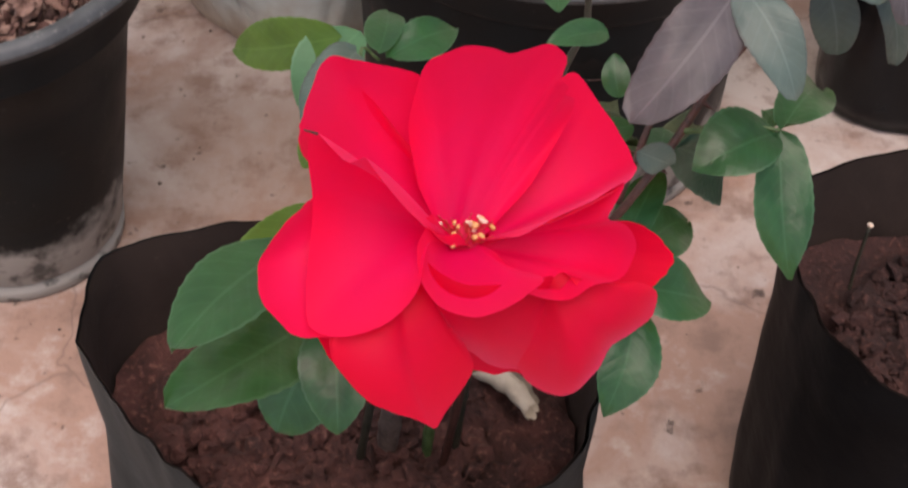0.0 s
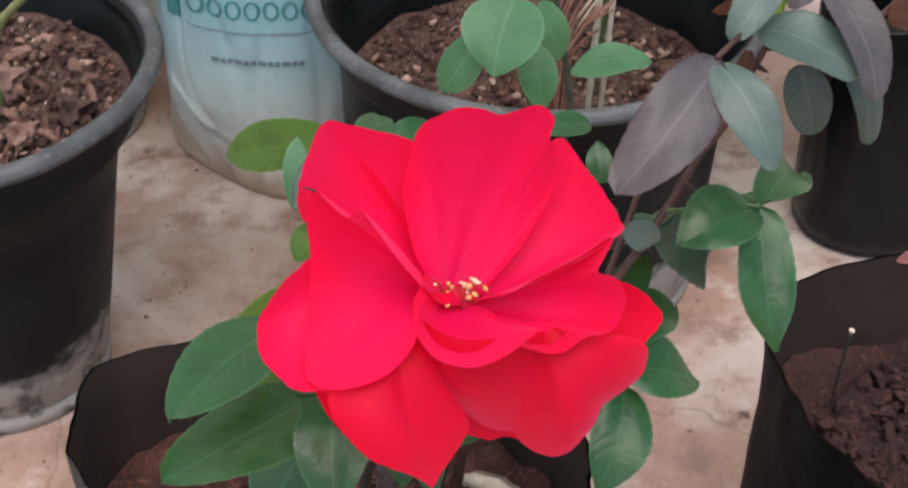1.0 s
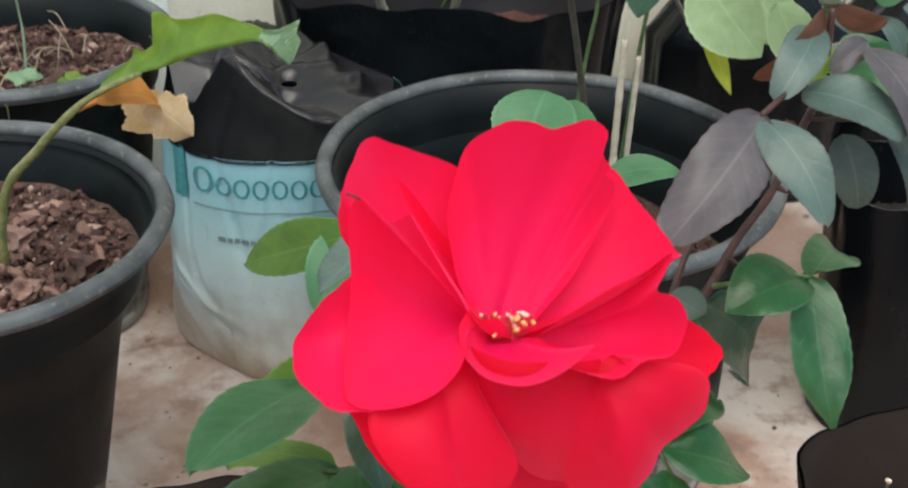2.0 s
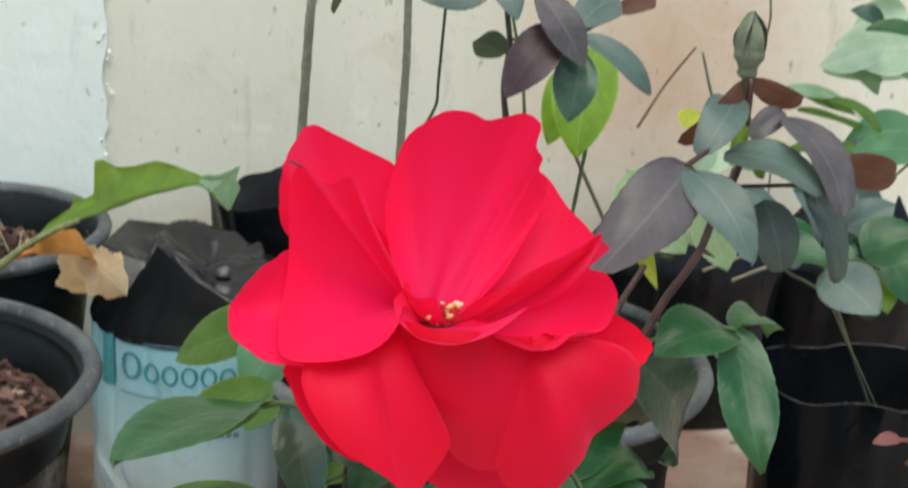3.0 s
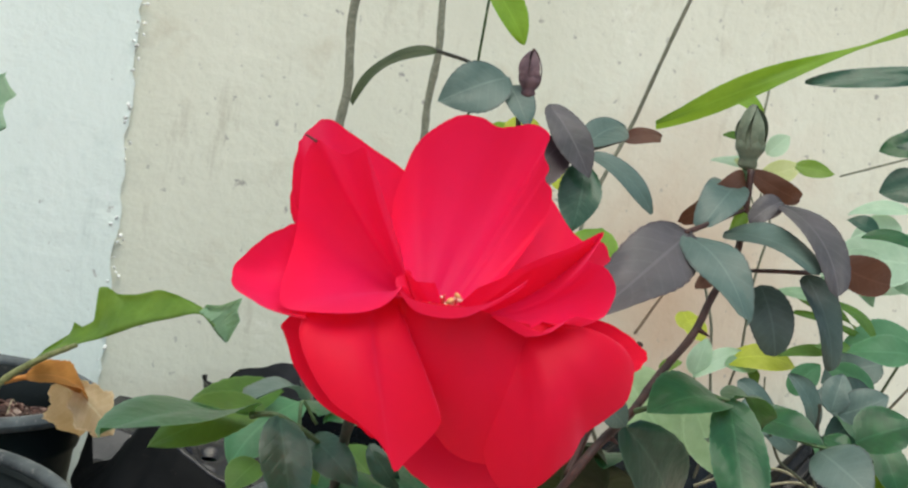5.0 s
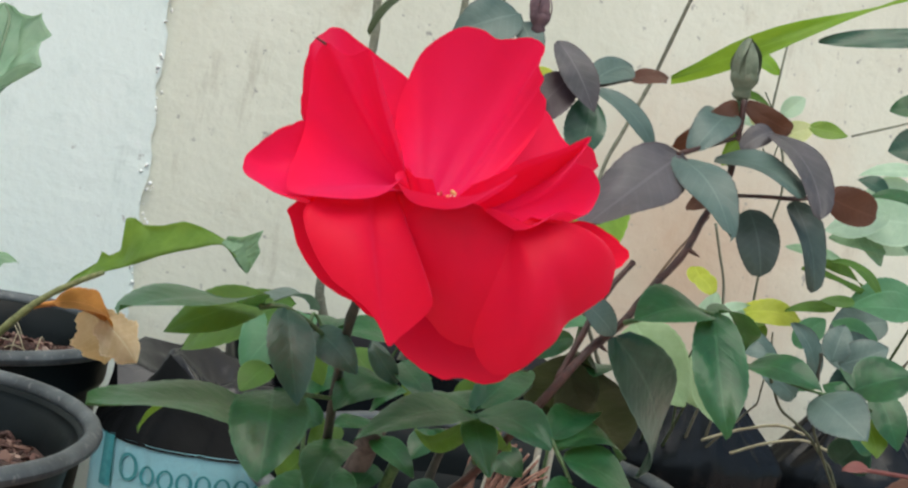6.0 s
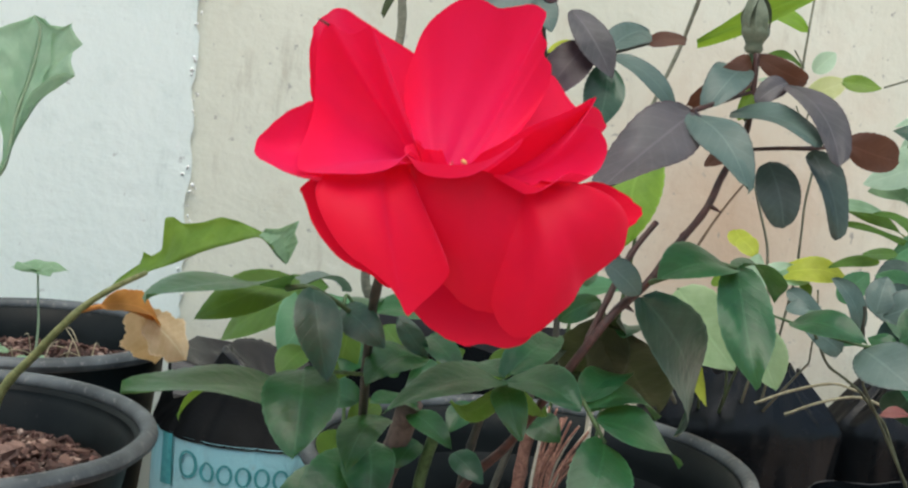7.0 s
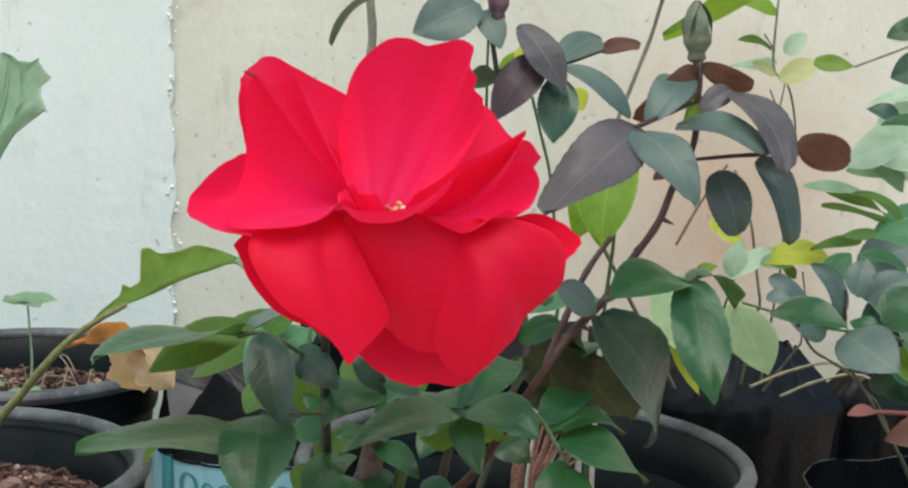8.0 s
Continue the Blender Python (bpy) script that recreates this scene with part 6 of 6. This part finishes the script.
# twig and husk on the soil
twig = thing("twig", "thin twig with a white tip stuck in the soil", "twig", (0.203, 0.232, 0.187))
stem(twig, [(0.201, 0.229, 0.18), (0.202, 0.233, 0.2), (0.204, 0.237, 0.224)], 0.0009, 0.0009, M_DARKSTEM)
bm = bmesh.new()
lump_mesh(bm, (0.2042, 0.2374, 0.2250), 0.0017, 3.0)
wpart("white_tip", bm, M_POLLEN, twig, "white tip")
bm = bmesh.new()
lump_mesh(bm, (0.283, 0.18, 0.195), 0.011, 6.0, (0.7, 1.3, 0.6), 2)
tagged(part("husk", bm, M_HUSK), "pale broken husk on the red soil", "husk", "husks")
leaf_husk = thing("curled_husk", "pale curled dry leaf lying on the red soil", "husk", (0.03, 0.15, 0.19), "husks")
bm = bmesh.new()
rows = []
for k in range(25):
    v = k / 24
    mid = Vector((0.012, 0.163, 0.2005)).lerp(Vector((0.0365, 0.138, 0.2025)), v) + Vector((0.003, 0, 0.004)) * math.sin(math.pi * v)
    way = Vector((0.0245, -0.025, 0.002)).normalized()
    side = way.cross(Vector((0, 0, 1))).normalized()
    up = side.cross(way)
    ring = []
    for i in range(19):
        a = radians(-200 + 330 * i / 18)
        r = (0.0066 - 0.0022 * i / 18) * (0.55 + 0.45 * math.sin(math.pi * (0.12 + 0.74 * v))) * (1 + 0.07 * math.sin(21 * v) + 0.08 * noise.noise(Vector((v * 7, i * 0.3, 4))))
        end = 0.004 * noise.noise(Vector((i * 0.45, v, 8))) * (2 * abs(v - 0.5)) ** 3
        ring.append(bm.verts.new(mid + way * end + r * (math.cos(a) * side + math.sin(a) * up)))
    rows.append(ring)
for a, b in zip(rows, rows[1:]):
    for i in range(18):
        bm.faces.new((a[i], a[i + 1], b[i + 1], b[i]))
wpart("blade", bm, M_HUSK, leaf_husk)

# specks of grit on the floor
rnd = random.Random(12)
verts, faces = [], []
for k in range(420):
    p = Vector((rnd.uniform(-0.5, 0.6), rnd.uniform(-0.1, 1.0), 0.0008))
    s = 0.0007 + 0.0022 * rnd.random() ** 4
    n0 = len(verts)
    for q in ((1, 0, 0), (-0.8, 0.5, 0), (-0.3, -1, 0), (0, 0, 0.9)):
        verts.append(p + Vector(q) * s)
    faces += [(n0, n0 + 1, n0 + 3), (n0 + 1, n0 + 2, n0 + 3), (n0 + 2, n0, n0 + 3), (n0, n0 + 2, n0 + 1)]
me = bpy.data.meshes.new("grit")
me.from_pydata(verts, [], faces)
me.materials.append(M_GRIT)
tagged(new("grit", me), "scattered dark grit on the cement floor", "grit", kind="stuff")

# ---- the rose's flower and buds ----
CENTRE = Vector((0, 0, 0.470))
flower = wpart("receptacle", lathe([(0.0005, -0.026), (0.0035, -0.024), (0.0045, -0.017), (0.0062, -0.012), (0.006, -0.008), (0.001, -0.007)], (-0.002, 0.012, 0.472), 16), M_SEPAL, rose, "green hip under the bloom")


def petal(rim, base, belly, ruffle=1.0, curl=0.0, seed=0.0, name="petal", inner=None, material=None):
    """A petal spread from its base to a softly waving rim (millimetres from the bloom's centre), bellied along the given way."""
    base, belly = Vector(base), Vector(belly)
    nu, nv = 46, 20
    line = smooth_line(rim, nu)
    roots = smooth_line(inner, nu) if inner else None
    bm = bmesh.new()
    uv = bm.loops.layers.uv.new("blade")
    mid = line[nu // 2]
    out = (mid - base).normalized()
    side = (line[-1] - line[0]).normalized()
    nrm = side.cross(out).normalized()
    grid, coord = [], {}
    for k in range(nv + 1):
        v = k / nv
        row = []
        for i, r in enumerate(line):
            u = i / (nu - 1)
            q = (roots[i] if inner else base + side * 9 * (u - 0.5)).lerp(r, v) + belly * (4 * v * (1 - v)) * math.sin(math.pi * u) ** 0.7
            broad = 1.8 * noise.noise(Vector((u * 2.4, v * 1.2, seed + 50)))
            fine = 0.9 * noise.noise(Vector((u * 6, v * 1.5, seed)))
            q += nrm * ruffle * (v * v * (broad + fine) + 0.8 * math.sin(math.pi * v) * noise.noise(Vector((u * 3, v * 2.2, seed + 20))))
            q += (r - base).normalized() * ruffle * v**6 * (0.7 * noise.noise(Vector((u * 9, 0, seed + 6))) + 0.35 * noise.noise(Vector((u * 21, 0, seed + 4))))
            q += (r - base).normalized() * v**8 * 0.55 * noise.noise(Vector((u * 15, 0, seed + 80)))
            q -= nrm * curl * v**6
            vert = bm.verts.new(CENTRE + q * 0.001)
            coord[vert] = (u, v)
            row.append(vert)
        grid.append(row)
    for a, b in zip(grid, grid[1:]):
        for i in range(nu - 1):
            f = bm.faces.new((a[i], a[i + 1], b[i + 1], b[i]))
            for loop in f.loops:
                loop[uv].uv = coord[loop.vert]
    return wpart(name, bm, material or M_PETAL, flower)


# back petal, standing up, with a second lobe on its shoulder
petal([(-11, 6, 3), (-13.5, 12, 16), (-11.5, 16, 26), (-9, 17, 33), (-4, 14.5, 38.5), (2, 13, 41.5), (7, 12.5, 41), (11, 13, 39.5), (15, 14, 40.8), (20, 14.5, 41.3), (23.6, 12, 39.5), (22.6, 10, 34.5), (24.5, 11, 31), (24, 12, 28), (26.5, 14, 25), (25, 14, 16), (17, 7, 3)], (3, 5, -10), (0, 7, -3), 0.7, 0.0, 1.0,
      inner=[(-5, 0, -8), (-2, 2, -8), (0, 3, -8), (3, 2, -8), (6, 0, -8)])
# upper right petal, lower than the back one
petal([(15, 17, 8), (20, 23, 18), (26.7, 26.5, 23.5), (33, 24.5, 16.5), (38, 18, 12.5), (41.5, 11, 10), (41.3, 3, 12), (37.2, -6.2, 16.3), (30, -8.7, 12.6), (21.5, -10.2, 8)], (4, 5, -10), (3, 4, -4), 0.45, 0.5, 2.0,
      inner=[(5, 5, -9), (6, 3, -9), (7, 1, -9), (7, -1, -9), (6, -3, -9)])
# right petal with a pointed corner and a rounded lobe under it
petal([(9, -9, 1), (14, -12, 4.5), (21.3, -11, 9.6), (30, -9.5, 14), (37.4, -7.5, 18.6), (35.5, -10.5, 14), (34, -12.5, 11.2), (38, -13.5, 10.5), (40.8, -15.5, 7), (40, -18, 2), (37, -20.5, -1.2), (31, -22.5, -1), (25, -23.5, -5.5), (16, -24, -3), (11, -19, -4)], (5, 0, -9), (4, 4, -4), 0.35, 0.0, 3.0,
      inner=[(4, -4, -6), (4, -2, -8), (5, -2, -8), (5, -4, -9), (5, -7, -9)])
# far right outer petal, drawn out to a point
petal([(29, 1, -9), (40, 2, -4), (47.5, 0.5, -6), (51, -2, -8.5), (53.2, -4.5, -10.5), (50.5, -7.5, -14), (45, -10, -17), (30, -8, -16)], (5, 8, -12), (2, 2, -4), 0.6, 0.3, 4.0, material=M_SHADEPETAL)
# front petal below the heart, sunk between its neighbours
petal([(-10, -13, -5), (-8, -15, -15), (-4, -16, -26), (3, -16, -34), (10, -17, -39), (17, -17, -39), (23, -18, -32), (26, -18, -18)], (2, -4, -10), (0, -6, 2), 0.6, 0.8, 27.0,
      inner=[(-9, -13, -3), (-5, -18, -2.5), (1, -22, -2), (8, -22, -2), (15, -19, -4), (22, -16, -5)], material=M_SHADEPETAL)
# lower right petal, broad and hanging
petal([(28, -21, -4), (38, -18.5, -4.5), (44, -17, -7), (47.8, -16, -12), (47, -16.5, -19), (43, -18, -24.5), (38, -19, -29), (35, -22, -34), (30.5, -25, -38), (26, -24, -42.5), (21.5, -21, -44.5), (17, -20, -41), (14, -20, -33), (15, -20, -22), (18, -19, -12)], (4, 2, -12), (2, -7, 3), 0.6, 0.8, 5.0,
      inner=[(25, -16, -4), (24, -15, -5), (22, -16, -6), (20, -16, -7), (18, -16, -8), (16, -15, -10)], material=M_SHADEPETAL)
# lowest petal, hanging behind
petal([(-14, -14, -14), (-13, -12, -28), (-9, -11, -37), (-3, -11, -43.5), (3, -11.5, -47.5), (9.5, -11.5, -49.5), (16, -12, -48.5), (22, -14, -48.5), (27, -16, -44), (31, -16, -33)], (2, 8, -14), (0, -3, -3), 0.7, -0.6, 6.0, material=M_SHADEPETAL)
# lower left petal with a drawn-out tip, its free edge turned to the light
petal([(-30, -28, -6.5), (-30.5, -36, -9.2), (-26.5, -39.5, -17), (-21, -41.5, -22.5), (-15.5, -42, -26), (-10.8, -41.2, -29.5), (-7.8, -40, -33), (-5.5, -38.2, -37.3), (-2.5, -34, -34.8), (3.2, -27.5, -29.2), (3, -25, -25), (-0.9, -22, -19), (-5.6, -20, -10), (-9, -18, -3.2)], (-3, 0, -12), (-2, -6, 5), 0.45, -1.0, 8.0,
      inner=[(-26, -19, -5.8), (-20, -17, -5.2), (-15.5, -15.5, -4.4), (-11.5, -13, -3.4), (-9, -11, -3)], material=M_SHADEPETAL)
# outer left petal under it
petal([(-29, -17, -9), (-33, -24, -8.5), (-35, -29, -10.5), (-33.5, -30.5, -14), (-30.6, -32, -20.5), (-25, -35, -25.8), (-17, -36.5, -29), (-11, -33, -33), (-4, -24, -32), (-2, -12, -22)], (-2, 4, -13), (-3, -4, -2), 0.5, 0.6, 9.0, material=M_SHADEPETAL)
# large left petal, a shell opening from the heart, its top bent into a notch
petal([(-9, -9, 3.5), (-10.5, -11, 8), (-13.3, -13, 14), (-17, -14.5, 22), (-20.8, -15, 29.5), (-22.3, -14, 31.3), (-25.8, -13.5, 28.8), (-30, -9.5, 29.6), (-33.8, -6, 31.2), (-36, -5.5, 26), (-36, -6, 19), (-35.6, -7.5, 9.5), (-36, -16, 2.5), (-36.5, -26, -2.5), (-35, -33, -5.5), (-28, -36, -5.5), (-19, -33, -5), (-13.5, -29, -3.5), (-10, -24.5, -0.5), (-9, -17, 0.5)], (-6, 0, -6), (-2, 4, 1), 0.25, 0.0, 16.0,
      inner=[(-6, -5, -2), (-4, -2, -6), (-4, -1, -8), (-4, -2, -8), (-5, -4, -6), (-6.5, -7, -3), (-7.8, -10, -1), (-8.6, -14, 0)])
wpart("dry_tip", tube([CENTRE + Vector(p) * 0.001 for p in ((-33.4, -6, 30.6), (-34.8, -6.2, 31.3), (-36.3, -6.4, 32.0))], 0.00035, 0.0002, 6), M_CANE, flower, "dry brown tip")
# its side lobe, lying behind
petal([(-33, -4, 11), (-38, -8.5, 9.5), (-43.5, -13, 5.5), (-48, -18, 0), (-47.5, -25, -3), (-43.5, -31, -5), (-38, -35, -6.5), (-30, -35, -7)], (-24, -14, -3), (0, 3, -2), 0.3, 0.5, 22.0,
      inner=[(-28, -2, 3), (-30, -7, 1), (-30, -14, -2), (-29, -21, -5), (-27, -29, -9)])
# upper left petal behind it, peaked
petal([(-34, 4, 8), (-38.5, 1, 18), (-38.3, -1.5, 27), (-37.8, -1, 30.5), (-35.5, 7, 33.5), (-32.7, 15, 35.8), (-27, 18, 33), (-19, 21, 28.5), (-11.5, 23, 24.5), (-7, 22, 15), (-7, 16, 4)], (-1, 5, -10), (-3, 6, -4), 0.4, -0.6, 11.0,
      inner=[(-5, -1, -9), (-5, 1, -9), (-4, 2, -9), (-4, 4, -9), (-3, 5, -9)])
petal([(-32, 14, 4), (-38, 11, 10), (-39, 11, 17), (-36, 15, 24), (-26, 18, 24), (-14, 14, 10)], (-1, 8, -12), (-3, 4, -4), 0.8, 0.5, 12.0)
# small inner petal in front of the stamens, its edge rolled up
petal([(-8.5, -7, 2.2), (-10.5, -13, 1.5), (-9.5, -22, 0.2), (-5, -29.5, -0.6), (3, -33, -0.2), (10, -31.5, 1.4), (15.8, -29.6, 5), (18.8, -28.4, 7.4), (18, -24, 4.5), (14, -18, 0), (10, -12, -2)], (2, -4, -9), (0, -2, -2), 0.6, -0.5, 13.0,
      inner=[(-4, -3, -7), (-3, -4, -8), (-1, -5, -8), (1, -5, -8), (3, -4, -8), (4, -3, -8)])
petal([(-7, -3, 2), (-9, -6, 3), (-5, -9, 1), (-1, -8, 1)], (-1, -2, -7), (0, -1, -2), 0.4, 0.0, 14.0, "petaloid")
# floor of the cup
wpart("cup", lathe([(r * 0.001, z * 0.001) for r, z in ((0.1, -8.4), (3, -8.2), (6, -7.2))], CENTRE, 32), M_CUP, flower, "deep red floor of the bloom")

rnd = random.Random(21)
for k in range(46):
    a, r = rnd.uniform(0, 2 * math.pi), 0.0075 * rnd.random() ** 0.5
    foot = CENTRE + Vector((0.5 * r * math.cos(a) + 0.001, 0.5 * r * math.sin(a), -0.008))
    top = CENTRE + Vector((1.1 * r * math.cos(a) + 0.001, 0.9 * r * math.sin(a) - 0.001, rnd.uniform(-0.0065, -0.0028) - 0.25 * r * math.sin(a)))
    fil = wpart("stamen", tube([foot, foot.lerp(top, 0.5) + Vector((0.0006 * math.cos(a), 0.0006 * math.sin(a), 0)), top], 0.00022, 0.0002, 4), M_FILAMENT, flower)
    bm = bmesh.new()
    lump_mesh(bm, top, rnd.uniform(0.0006, 0.0011), k + 0.3, (1.2, 0.8, 0.7))
    if k % 3 == 0:
        wpart("anther", bm, M_POLLEN if k % 9 == 0 else M_ANTHER, flower)
    else:
        bm.free()
for k in range(5):
    a = 2 * math.pi * k / 5
    p = Vector((-0.002, 0.012, 0.464))
    leaf(flower, p, p + Vector((0.016 * math.cos(a), 0.010 + 0.012 * math.sin(a), -0.014)), 0.005, (math.cos(a), math.sin(a), 0.6), M_SEPAL2, name="sepal")


def bud(x, y, z, size, material, label, lean=(0, 0)):
    """A closed bud: swollen hip, pointed sepals wrapped round."""
    prof = [(0.05, 0), (0.2, 0.05), (0.28, 0.16), (0.24, 0.3), (0.3, 0.42), (0.4, 0.58), (0.41, 0.72), (0.33, 0.95), (0.2, 1.2), (0.09, 1.42), (0.02, 1.6)]
    b = wpart("bud", lathe([(r * size, h * size) for r, h in prof], (x, y, z), 20, 0.08, x * 50), material, rose, label)
    for k in range(5):
        a = 2 * math.pi * k / 5
        c, s = math.cos(a), math.sin(a)
        leaf(b, (x + 0.25 * size * c, y + 0.25 * size * s, z + 0.38 * size), (x + 0.07 * size * c, y + 0.07 * size * s, z + (1.72 + 0.1 * (k % 2)) * size), 0.34 * size, (c, s, 0.2), material, bend=0.16, fold=0.1, teeth=0.0, name="sepal")
    return b


bud(0.1005, 0.112, 0.5055, 0.0118, M_BUD, "closed green bud")
bud(0.034, 0.197, 0.520, 0.0105, M_DARKBUD, "small dark purple bud")
for p, d in (((0.0880, 0.0948, 0.4540), (0.0045, -0.002, -0.002)), ((0.0825, 0.0915, 0.4455), (-0.004, -0.002, -0.002)), ((0.0945, 0.1005, 0.4680), (0.004, -0.002, -0.0015)), ((0.0735, 0.0845, 0.4347), (0.004, -0.002, -0.002)), ((0.0600, 0.0690, 0.4220), (0.0035, -0.002, -0.002))):
    p = Vector(p)
    wpart("thorn", tube([p, p + Vector(d) * 0.6, p + Vector(d)], 0.0012, 0.0001, 6, 0), M_CANE, rose)
